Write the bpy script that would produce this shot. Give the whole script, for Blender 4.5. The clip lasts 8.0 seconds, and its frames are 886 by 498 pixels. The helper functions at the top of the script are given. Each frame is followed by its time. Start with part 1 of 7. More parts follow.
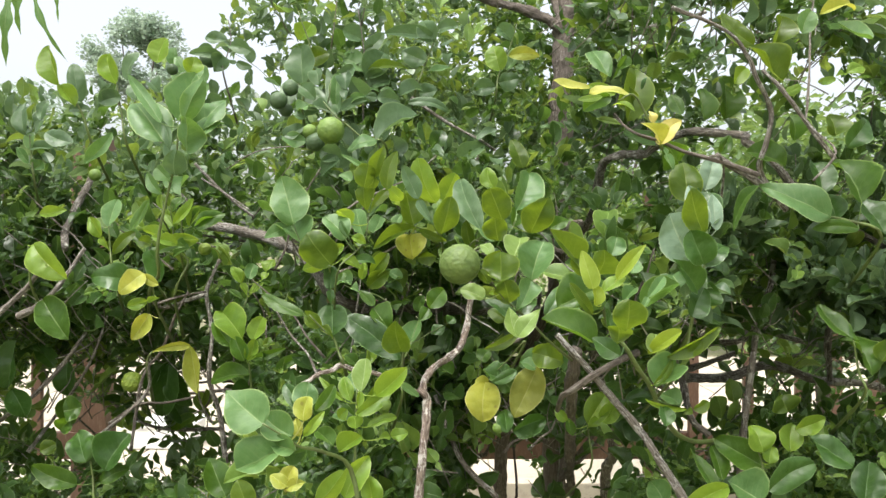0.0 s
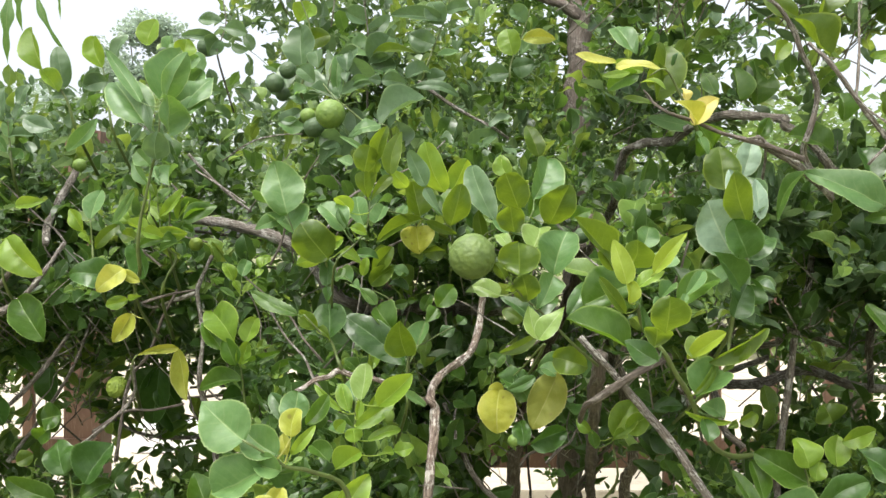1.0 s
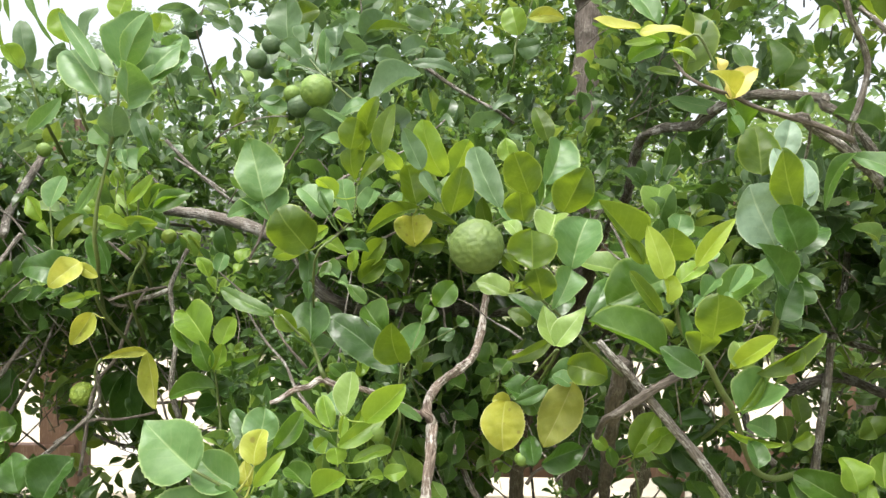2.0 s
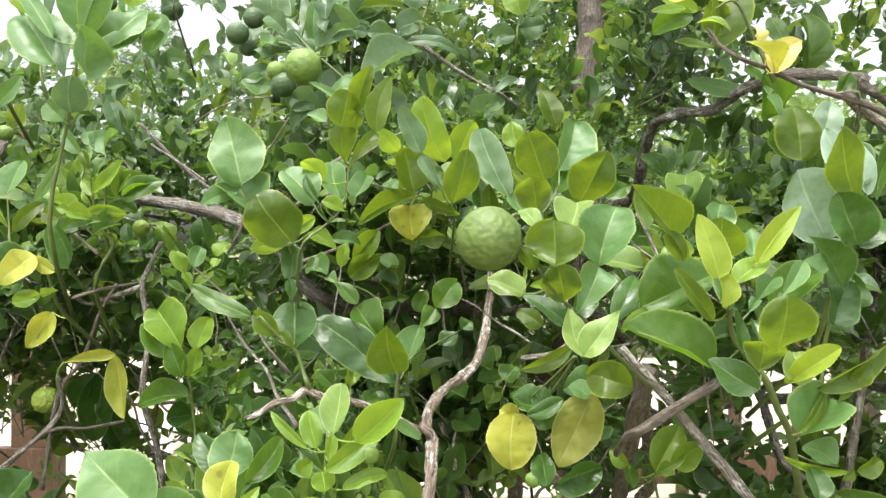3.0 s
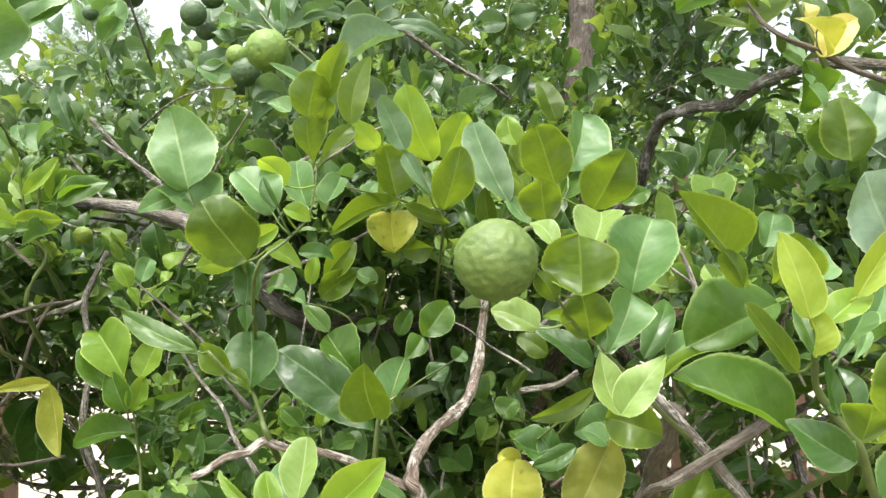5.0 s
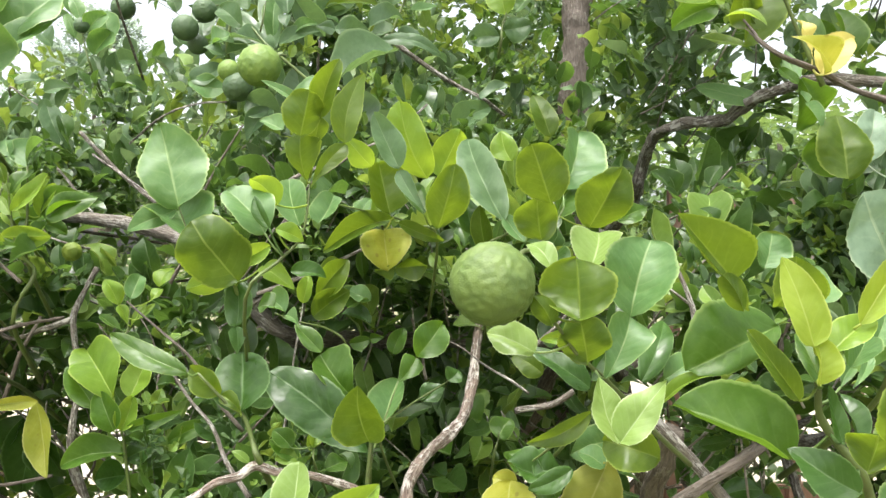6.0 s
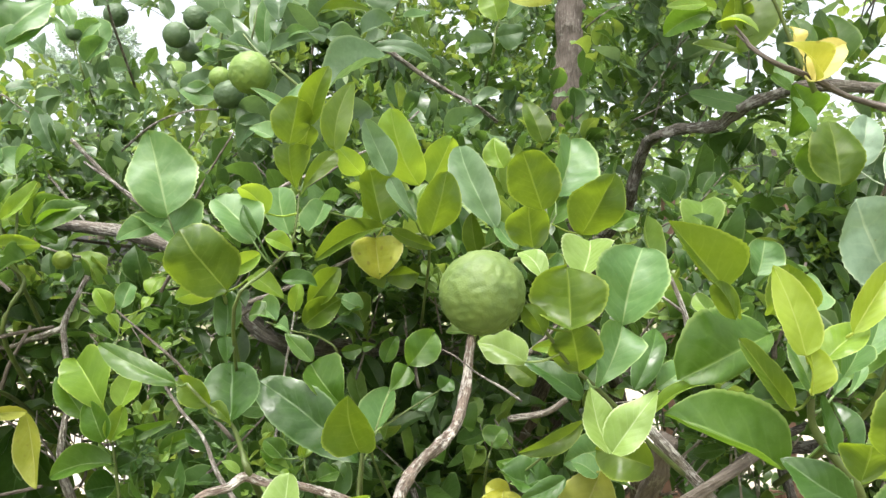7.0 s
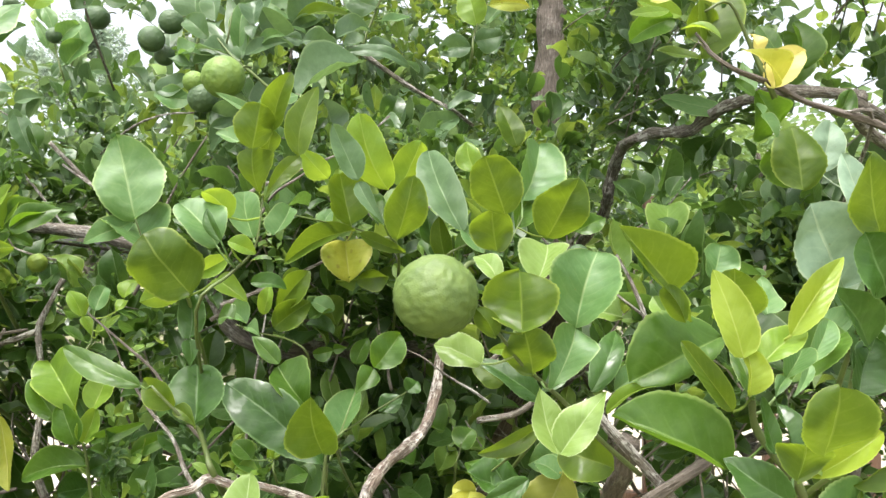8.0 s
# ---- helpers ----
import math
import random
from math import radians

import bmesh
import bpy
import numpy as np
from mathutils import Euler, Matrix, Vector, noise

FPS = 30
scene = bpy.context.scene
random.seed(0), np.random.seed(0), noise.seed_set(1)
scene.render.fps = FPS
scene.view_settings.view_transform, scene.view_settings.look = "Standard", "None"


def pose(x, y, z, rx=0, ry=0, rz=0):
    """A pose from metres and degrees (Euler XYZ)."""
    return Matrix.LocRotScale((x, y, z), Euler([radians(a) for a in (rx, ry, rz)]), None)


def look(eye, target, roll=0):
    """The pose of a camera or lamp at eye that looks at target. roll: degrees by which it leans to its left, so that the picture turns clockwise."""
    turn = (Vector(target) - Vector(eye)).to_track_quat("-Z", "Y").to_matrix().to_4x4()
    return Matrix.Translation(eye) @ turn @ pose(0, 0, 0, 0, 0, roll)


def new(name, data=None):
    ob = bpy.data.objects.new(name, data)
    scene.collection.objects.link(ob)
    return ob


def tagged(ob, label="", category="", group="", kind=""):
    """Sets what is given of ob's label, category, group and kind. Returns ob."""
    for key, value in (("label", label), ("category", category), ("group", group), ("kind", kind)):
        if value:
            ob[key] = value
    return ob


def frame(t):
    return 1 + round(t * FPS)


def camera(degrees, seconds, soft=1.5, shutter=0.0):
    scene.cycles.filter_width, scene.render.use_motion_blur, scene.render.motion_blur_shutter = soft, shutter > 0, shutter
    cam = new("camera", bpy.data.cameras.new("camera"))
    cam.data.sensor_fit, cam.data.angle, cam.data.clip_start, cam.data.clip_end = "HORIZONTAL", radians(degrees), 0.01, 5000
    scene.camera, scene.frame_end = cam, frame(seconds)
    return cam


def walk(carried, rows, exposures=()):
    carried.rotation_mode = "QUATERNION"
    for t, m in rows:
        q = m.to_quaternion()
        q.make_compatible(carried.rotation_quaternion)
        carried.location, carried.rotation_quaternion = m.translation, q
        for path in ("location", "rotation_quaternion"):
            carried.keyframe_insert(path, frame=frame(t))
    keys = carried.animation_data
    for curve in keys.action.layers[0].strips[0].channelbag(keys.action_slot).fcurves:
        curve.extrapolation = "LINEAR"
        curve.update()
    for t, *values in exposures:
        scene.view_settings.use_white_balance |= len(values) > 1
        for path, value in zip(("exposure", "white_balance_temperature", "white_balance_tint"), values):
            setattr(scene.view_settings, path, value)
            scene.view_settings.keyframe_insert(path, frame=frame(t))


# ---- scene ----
cam = camera(56, 8.0, soft=1.45)
# seconds, x, y, z, yaw, pitch, roll
ROWS = [
    (0, 0, 0, 1.5, 0, 0, -0),
    (0.5, 0.0024, 0.0618, 1.496, 0.36, 0.03, 0.02),
    (1, -0.0013, 0.1215, 1.4872, 0.61, 0.16, -0.01),
    (1.5, 0.0019, 0.1917, 1.4806, 0.68, 0.24, -0.15),
    (3, -0.017, 0.3718, 1.475, -0.22, -0.12, -0.47),
    (3.5, -0.0141, 0.4152, 1.4767, -0.65, -0.32, -0.58),
    (4, -0.023, 0.454, 1.4806, -0.97, -0.45, -0.68),
    (4.5, -0.0249, 0.4916, 1.4858, -1.36, -0.4, -0.56),
    (6, -0.0272, 0.5228, 1.4967, -2.25, 0.58, -0.52),
    (6.5, -0.0274, 0.5242, 1.5016, -2.44, 0.79, -0.48),
    (7, -0.0234, 0.5273, 1.4983, -2.54, 1, -0.33),
    (7.5, -0.0116, 0.5206, 1.504, -2.78, 1.08, -0.26),
    (8, -0.0025, 0.518, 1.4996, -3.17, 1.14, -0.34),
]

walk(cam, [(t, pose(x, y, z, 90 + pitch, roll, yaw)) for t, x, y, z, yaw, pitch, roll in ROWS], [(0.0, 0.04), (1.5, 0.17), (3.0, 0.43), (4.0, 0.46), (8.0, 0.43)])

# ---- light: bright overcast sky, a soft high sun behind thin cloud ----
world = bpy.data.worlds.new("overcast_sky")
scene.world = world
world.use_nodes = True
wn, wl = world.node_tree.nodes, world.node_tree.links
sky = wn.new("ShaderNodeTexSky")
sky.sky_type, sky.sun_disc = "NISHITA", False
sky.sun_elevation, sky.sun_rotation = radians(62), radians(200)
sky.dust_density, sky.ozone_density = 6.0, 0.5
grey = wn.new("ShaderNodeHueSaturation")
grey.inputs["Saturation"].default_value = 0.30
grey.inputs["Value"].default_value = 2.35
wl.new(sky.outputs[0], grey.inputs["Color"])
wl.new(grey.outputs[0], wn["Background"].inputs["Color"])
wn["Background"].inputs["Strength"].default_value = 0.15

sun = new("sun", bpy.data.lights.new("sun", "SUN"))
sun.data.energy, sun.data.angle, sun.data.color = 3.4, radians(12), (1.0, 0.97, 0.92)
sun.matrix_world = look((-1.6, 0.9, 9), (0, 0.6, 0))


# ---- materials ----
def nodes_of(name):
    m = bpy.data.materials.new(name)
    m.use_nodes = True
    nt = m.node_tree
    return m, nt, nt.nodes["Principled BSDF"], nt.nodes["Material Output"]


def node(nt, kind, **inputs):
    n = nt.nodes.new(kind)
    for key, value in inputs.items():
        n.inputs[key.replace("_", " ")].default_value = value
    return n


def maths(nt, op, a, b=None, c=None):
    n = nt.nodes.new("ShaderNodeMath")
    n.operation = op
    for i, value in enumerate((a, b, c)):
        if value is None:
            continue
        if isinstance(value, (int, float)):
            n.inputs[i].default_value = value
        else:
            nt.links.new(value, n.inputs[i])
    return n.outputs[0]


def blend(nt, factor, a, b):
    n = nt.nodes.new("ShaderNodeMix")
    n.data_type = "RGBA"
    for i, value in ((0, factor), (6, a), (7, b)):
        if isinstance(value, (int, float)):
            n.inputs[i].default_value = value
        elif isinstance(value, tuple):
            n.inputs[i].default_value = (*value, 1)
        else:
            nt.links.new(value, n.inputs[i])
    return n.outputs[2]


def ramp(nt, value, lo, hi):
    n = nt.nodes.new("ShaderNodeMapRange")
    n.clamp = True
    nt.links.new(value, n.inputs[0])
    n.inputs[1].default_value, n.inputs[2].default_value = lo, hi
    return n.outputs[0]


def leaf_material(name, top, top2, through_col, rib, gloss=0.36, part_through=0.40, islands=False, blotch=(0.16, 0.12, 0.04), patch=0.3, spot=130.0):
    """Leathery citrus leaf: pale midrib and side veins, gloss above, light shining through."""
    m, nt, bsdf, out = nodes_of(name)
    uv = nt.nodes.new("ShaderNodeUVMap")
    sep = nt.nodes.new("ShaderNodeSeparateXYZ")
    nt.links.new(uv.outputs[0], sep.inputs[0])
    across = maths(nt, "ABSOLUTE", maths(nt, "SUBTRACT", sep.outputs[0], 0.5))
    along = sep.outputs[1]
    midrib = maths(nt, "SUBTRACT", 1.0, ramp(nt, across, 0.006, 0.024))
    if islands:
        rnd = nt.nodes.new("ShaderNodeNewGeometry").outputs["Random Per Island"]
    else:
        rnd = nt.nodes.new("ShaderNodeObjectInfo").outputs["Random"]
    wander = node(nt, "ShaderNodeTexNoise", Scale=60.0, Detail=1.0)
    nt.links.new(nt.nodes.new("ShaderNodeNewGeometry").outputs["Position"], wander.inputs["Vector"])
    side = maths(nt, "SINE", maths(nt, "MULTIPLY", maths(nt, "SUBTRACT", maths(nt, "MULTIPLY_ADD", wander.outputs[0], 0.16, along), maths(nt, "MULTIPLY", maths(nt, "ADD", across, maths(nt, "MULTIPLY", rnd, 0.3)), 0.55)), maths(nt, "MULTIPLY_ADD", rnd, 14.0, 36.0)))
    veins = maths(nt, "MULTIPLY", ramp(nt, side, 0.8, 1.0), maths(nt, "MULTIPLY", ramp(nt, across, 0.5, 0.1), 0.13))
    rim = maths(nt, "MULTIPLY", ramp(nt, across, 0.458, 0.492), 0.85)
    geo = nt.nodes.new("ShaderNodeNewGeometry")
    coarse = node(nt, "ShaderNodeTexNoise", Scale=45.0, Detail=3.0)
    fine = node(nt, "ShaderNodeTexNoise", Scale=420.0, Detail=2.0)
    for n in (coarse, fine):
        nt.links.new(geo.outputs["Position"], n.inputs["Vector"])
    mix = maths(nt, "ADD", maths(nt, "MULTIPLY", rnd, 0.75), maths(nt, "MULTIPLY", maths(nt, "SUBTRACT", coarse.outputs[0], 0.3), patch * 2))
    colour = blend(nt, mix, top, top2)
    mottle = node(nt, "ShaderNodeTexNoise", Scale=120.0, Detail=4.0, Roughness=0.65)
    nt.links.new(geo.outputs["Position"], mottle.inputs["Vector"])
    colour = blend(nt, maths(nt, "MULTIPLY", ramp(nt, mottle.outputs[0], 0.45, 0.72), 0.13), colour, rib)
    colour = blend(nt, maths(nt, "MULTIPLY", ramp(nt, mottle.outputs[0], 0.5, 0.3), 0.28), colour, tuple(0.55 * c for c in top2))
    colour = blend(nt, maths(nt, "MULTIPLY", ramp(nt, fine.outputs[0], 0.60, 0.75), 0.10), colour, rib)
    colour = blend(nt, maths(nt, "MAXIMUM", maths(nt, "MAXIMUM", maths(nt, "MULTIPLY", midrib, 0.5), veins), rim), colour, rib)
    spots = node(nt, "ShaderNodeTexVoronoi", Scale=spot)
    nt.links.new(geo.outputs["Position"], spots.inputs["Vector"])
    colour = blend(nt, maths(nt, "MULTIPLY", ramp(nt, spots.outputs["Distance"], *((0.10, 0.05) if spot > 100 else (0.20, 0.12))), maths(nt, "MULTIPLY", ramp(nt, coarse.outputs[0], 0.5 if spot > 100 else 0.4, 0.6 if spot > 100 else 0.5), 0.75)), colour, blotch)
    nt.links.new(colour, bsdf.inputs["Base Color"])
    nt.links.new(maths(nt, "MULTIPLY_ADD", mottle.outputs[0], 0.34, gloss - 0.17), bsdf.inputs["Roughness"])
    bsdf.inputs["Specular IOR Level"].default_value = 0.40 if islands else 0.37
    height = maths(nt, "ADD", maths(nt, "MULTIPLY", midrib, 0.3), maths(nt, "ADD", maths(nt, "MULTIPLY", side, -0.05), maths(nt, "MULTIPLY", coarse.outputs[0], 1.6)))
    bump = node(nt, "ShaderNodeBump", Strength=0.5, Distance=0.002)
    nt.links.new(height, bump.inputs["Height"])
    nt.links.new(bump.outputs[0], bsdf.inputs["Normal"])
    glow = nt.nodes.new("ShaderNodeBsdfTranslucent")
    nt.links.new(blend(nt, maths(nt, "MULTIPLY", midrib, 0.3), blend(nt, mix, through_col, tuple(0.75 * c for c in through_col)), rib), glow.inputs["Color"])
    shade = nt.nodes.new("ShaderNodeMixShader")
    shade.inputs[0].default_value = part_through
    nt.links.new(bsdf.outputs[0], shade.inputs[1])
    nt.links.new(glow.outputs[0], shade.inputs[2])
    nt.links.new(shade.outputs[0], out.inputs["Surface"])
    return m


LEAF = {
    "mature": leaf_material("leaf_mature", (0.056, 0.126, 0.0135), (0.035, 0.084, 0.011), (0.18, 0.33, 0.017), (0.247, 0.357, 0.0994)),
    "dark": leaf_material("leaf_dark", (0.042, 0.099, 0.0145), (0.024, 0.065, 0.011), (0.105, 0.235, 0.017), (0.152, 0.25, 0.0896), gloss=0.34, part_through=0.28),
    # pale: bluish sky sheen and haze mixed into the leaf green
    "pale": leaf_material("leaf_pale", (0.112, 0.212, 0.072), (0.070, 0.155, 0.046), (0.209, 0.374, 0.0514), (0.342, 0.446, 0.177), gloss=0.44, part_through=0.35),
    "young": leaf_material("leaf_young", (0.17, 0.285, 0.030), (0.115, 0.225, 0.024), (0.37, 0.50, 0.036), (0.45, 0.563, 0.129), part_through=0.5),
    # young green turned yellower for the light coming through it
    "lemon": leaf_material("leaf_lemon", (0.255, 0.345, 0.034), (0.18, 0.28, 0.026), (0.46, 0.54, 0.04), (0.52, 0.58, 0.15), part_through=0.5),
    # haze and sky light of the upper crown put into the green
    "shade": leaf_material("leaf_hazed_green", (0.090, 0.156, 0.066), (0.056, 0.110, 0.047), (0.19, 0.31, 0.085), (0.22, 0.31, 0.15), gloss=0.38, part_through=0.32),
    # the sky's reflection on upturned leaves, given as a base colour
    "sky_sheen": leaf_material("leaf_sky_sheen", (0.205, 0.30, 0.205), (0.15, 0.235, 0.15), (0.26, 0.40, 0.14), (0.42, 0.50, 0.32), gloss=0.42, part_through=0.25),
    # olive holds the tone of leaves with light behind them
    "olive": leaf_material("leaf_olive", (0.078, 0.137, 0.013), (0.052, 0.103, 0.012), (0.235, 0.335, 0.018), (0.32, 0.407, 0.0769), part_through=0.5),
    # young green paled as if lit from behind
    "fresh": leaf_material("leaf_fresh", (0.225, 0.335, 0.090), (0.165, 0.27, 0.056), (0.42, 0.543, 0.108), (0.515, 0.6, 0.317), part_through=0.42),
    "cream": leaf_material("leaf_cream", (0.762, 0.68, 0.304), (0.62, 0.543, 0.129), (0.699, 0.601, 0.108), (0.5, 0.436, 0.15), gloss=0.5, part_through=0.4, patch=0.5),
    "aged": leaf_material("leaf_aged", (0.29, 0.30, 0.045), (0.20, 0.225, 0.032), (0.40, 0.40, 0.045), (0.42, 0.41, 0.14), gloss=0.5, part_through=0.42, patch=0.8, spot=75.0),
    "yellow": leaf_material("leaf_yellow", (0.47, 0.46, 0.065), (0.29, 0.34, 0.04), (0.54, 0.52, 0.06), (0.62, 0.62, 0.24), gloss=0.45, part_through=0.42, patch=0.8, spot=75.0),
}
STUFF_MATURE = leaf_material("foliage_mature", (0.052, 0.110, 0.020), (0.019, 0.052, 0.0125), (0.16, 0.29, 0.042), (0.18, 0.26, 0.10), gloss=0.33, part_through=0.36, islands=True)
# young growth, and the colour that backlit leaves are given
STUFF_YOUNG_LIT = leaf_material("foliage_young_lit", (0.160, 0.265, 0.042), (0.075, 0.155, 0.032), (0.35, 0.46, 0.0621), (0.393, 0.48, 0.177), part_through=0.35, islands=True)
# mature green greyed and lightened to hold the haze over the crown
STUFF_HAZED = leaf_material("foliage_hazed_green", (0.098, 0.165, 0.072), (0.044, 0.092, 0.042), (0.23, 0.345, 0.12), (0.22, 0.29, 0.15), gloss=0.36, part_through=0.34, islands=True)
FAR_LEAF = leaf_material("far_foliage", (0.124, 0.2, 0.0665), (0.0618, 0.12, 0.0478), (0.309, 0.44, 0.104), (0.247, 0.34, 0.129), gloss=0.6, islands=True)

# far leaves: distance haze mixed into the base colour as pale grey
FAR_HAZED = leaf_material("haze_toned_foliage", (0.36, 0.46, 0.35), (0.26, 0.35, 0.27), (0.45, 0.54, 0.41), (0.36, 0.42, 0.34), gloss=0.6, islands=True)


def rough_material(name, a, b, scale, c=None, rough=0.85, bump=0.4, depth=0.002, stretch=(1, 1, 1), fine=14.0):
    m, nt, bsdf, out = nodes_of(name)
    geo = nt.nodes.new("ShaderNodeNewGeometry")
    mapped = nt.nodes.new("ShaderNodeMapping")
    mapped.inputs["Scale"].default_value = stretch
    nt.links.new(geo.outputs["Position"], mapped.inputs["Vector"])
    big = node(nt, "ShaderNodeTexNoise", Scale=scale, Detail=4.0, Roughness=0.6)
    small = node(nt, "ShaderNodeTexNoise", Scale=scale * fine, Detail=3.0, Roughness=0.7)
    for n in (big, small):
        nt.links.new(mapped.outputs[0], n.inputs["Vector"])
    colour = blend(nt, ramp(nt, big.outputs[0], 0.35, 0.65), a, b)
    if c:
        colour = blend(nt, ramp(nt, small.outputs[0], 0.52, 0.72), colour, c)
    tint = nt.nodes.new("ShaderNodeObjectInfo").outputs["Random"]
    bright = node(nt, "ShaderNodeHueSaturation")
    nt.links.new(colour, bright.inputs["Color"])
    nt.links.new(maths(nt, "MULTIPLY_ADD", tint, 0.25, 0.88), bright.inputs["Value"])
    nt.links.new(bright.outputs[0], bsdf.inputs["Base Color"])
    bsdf.inputs["Roughness"].default_value = rough
    b_node = node(nt, "ShaderNodeBump", Strength=bump, Distance=depth)
    nt.links.new(maths(nt, "ADD", big.outputs[0], small.outputs[0]), b_node.inputs["Height"])
    nt.links.new(b_node.outputs[0], bsdf.inputs["Normal"])
    return m




def bark_material(name, skin, crack, flake, amount, scale=1.0):
    """Knobbly bark: brown skin, dark lengthwise cracks and pale flakes with sharp edges."""
    m, nt, bsdf, out = nodes_of(name)
    geo = nt.nodes.new("ShaderNodeNewGeometry")
    grain = nt.nodes.new("ShaderNodeAttribute")
    grain.attribute_name = "grain"
    fibre = node(nt, "ShaderNodeTexNoise", Scale=420.0 * scale, Detail=3.0, Roughness=0.65)
    nt.links.new(grain.outputs["Vector"], fibre.inputs["Vector"])
    big = node(nt, "ShaderNodeTexNoise", Scale=38.0 * scale, Detail=5.0, Roughness=0.65)
    small = node(nt, "ShaderNodeTexNoise", Scale=170.0 * scale, Detail=4.0, Roughness=0.7)
    for n in (big, small):
        nt.links.new(geo.outputs["Position"], n.inputs["Vector"])
    colour = blend(nt, ramp(nt, maths(nt, "MULTIPLY_ADD", small.outputs[0], 0.35, fibre.outputs[0]), 0.5, 0.82), crack, skin)
    flakes = ramp(nt, maths(nt, "ADD", maths(nt, "MULTIPLY", big.outputs[0], 0.7), maths(nt, "MULTIPLY_ADD", small.outputs[0], 0.35, maths(nt, "MULTIPLY", fibre.outputs[0], 0.5))), 0.87 - amount, 0.95 - amount)
    colour = blend(nt, maths(nt, "MULTIPLY", flakes, 0.8), colour, flake)
    nt.links.new(colour, bsdf.inputs["Base Color"])
    bsdf.inputs["Roughness"].default_value = 0.85
    bump = node(nt, "ShaderNodeBump", Strength=1.0, Distance=0.004)
    height = maths(nt, "ADD", maths(nt, "MULTIPLY", flakes, 0.35), maths(nt, "ADD", maths(nt, "MULTIPLY", small.outputs[0], 0.5), fibre.outputs[0]))
    nt.links.new(height, bump.inputs["Height"])
    nt.links.new(bump.outputs[0], bsdf.inputs["Normal"])
    return m


PALE_BARK = bark_material("pale_flaking_bark", (0.33, 0.265, 0.21), (0.10, 0.068, 0.052), (0.62, 0.58, 0.52), 0.11)
BARK = bark_material("grey_brown_bark", (0.25, 0.22, 0.185), (0.085, 0.07, 0.055), (0.46, 0.44, 0.395), 0.09)
OLD_BARK = bark_material("old_dark_bark", (0.165, 0.138, 0.113), (0.068, 0.054, 0.043), (0.27, 0.24, 0.205), 0.05, 0.6)
GREEN_STEM = rough_material("green_stem", (0.105, 0.15, 0.036), (0.075, 0.095, 0.028), 60.0, rough=0.5, bump=0.2, depth=0.001)
FENCE_WOOD = rough_material("red_brown_fence_paint", (0.215, 0.118, 0.082), (0.165, 0.09, 0.063), 9.0, (0.285, 0.185, 0.14), rough=0.6, bump=0.25, depth=0.001, stretch=(1, 1, 0.2))
PAVING = rough_material("pale_concrete_paving", (0.42, 0.372, 0.288), (0.365, 0.322, 0.25), 1.6, (0.32, 0.28, 0.218), bump=0.2, depth=0.002)
JOINT = rough_material("sandy_joint", (0.42, 0.38, 0.31), (0.34, 0.30, 0.25), 3.0)
SOIL = rough_material("grassy_soil", (0.16, 0.17, 0.07), (0.20, 0.17, 0.11), 4.0, (0.10, 0.14, 0.04), bump=0.8, depth=0.02)
PLASTIC = rough_material("white_plastic", (0.78, 0.79, 0.76), (0.72, 0.73, 0.70), 4.0, rough=0.4, bump=0.05, depth=0.001)
# near-black for the shadow line under the storage box
BOX_SHADE = rough_material("box_shade_dark", (0.05, 0.045, 0.045), (0.035, 0.03, 0.03), 6.0, rough=0.5, bump=0.1, depth=0.001)


def lime_material(name, a, b):
    m, nt, bsdf, out = nodes_of(name)
    geo = nt.nodes.new("ShaderNodeNewGeometry")
    big = node(nt, "ShaderNodeTexNoise", Scale=90.0, Detail=3.0)
    pores = node(nt, "ShaderNodeTexVoronoi", Scale=900.0)
    for n in (big, pores):
        nt.links.new(geo.outputs["Position"], n.inputs["Vector"])
    colour = blend(nt, ramp(nt, big.outputs[0], 0.35, 0.7), a, b)
    colour = blend(nt, maths(nt, "MULTIPLY", ramp(nt, pores.outputs["Distance"], 0.35, 0.1), 0.25), colour, tuple(0.6 * c for c in a))
    nt.links.new(colour, bsdf.inputs["Base Color"])
    bsdf.inputs["Roughness"].default_value = 0.6
    bsdf.inputs["Subsurface Weight"].default_value = 0.1
    bsdf.inputs["Subsurface Radius"].default_value = (0.004, 0.006, 0.002)
    bump = node(nt, "ShaderNodeBump", Strength=0.22, Distance=0.0006)
    nt.links.new(pores.outputs["Distance"], bump.inputs["Height"])
    nt.links.new(bump.outputs[0], bsdf.inputs["Normal"])
    return m


LIME_SKIN = {
    "big": lime_material("lime_skin", (0.100, 0.152, 0.027), (0.064, 0.108, 0.019)),
    "light": lime_material("lime_skin_light", (0.14, 0.22, 0.035), (0.095, 0.165, 0.028)),
    "dark": lime_material("lime_skin_dark", (0.060, 0.105, 0.040), (0.042, 0.080, 0.030)),
    "yellow": lime_material("lime_skin_yellow", (0.21, 0.28, 0.035), (0.13, 0.20, 0.025)),
}


# ---- builders ----
def mesh_of(name, verts, faces, material, uvs=None, smooth=True):
    me = bpy.data.meshes.new(name)
    me.from_pydata([tuple(p) for p in verts], [], [tuple(f) for f in faces])
    if uvs is not None:
        layer = me.uv_layers.new(name="UVMap")
        idx = np.empty(len(me.loops), dtype=np.int32)
        me.loops.foreach_get("vertex_index", idx)
        layer.data.foreach_set("uv", np.asarray(uvs, dtype=np.float32)[idx].ravel())
    if smooth:
        me.polygons.foreach_set("use_smooth", [True] * len(me.polygons))
    for mat in material if isinstance(material, (list, tuple)) else (material,):
        me.materials.append(mat)
    me.update()
    if isinstance(verts, GrainVerts):
        me.attributes.new("grain", "FLOAT_VECTOR", "POINT").data.foreach_set("vector", np.asarray(verts.grain, dtype=np.float32).ravel())
    return me


ORIGIN = {}


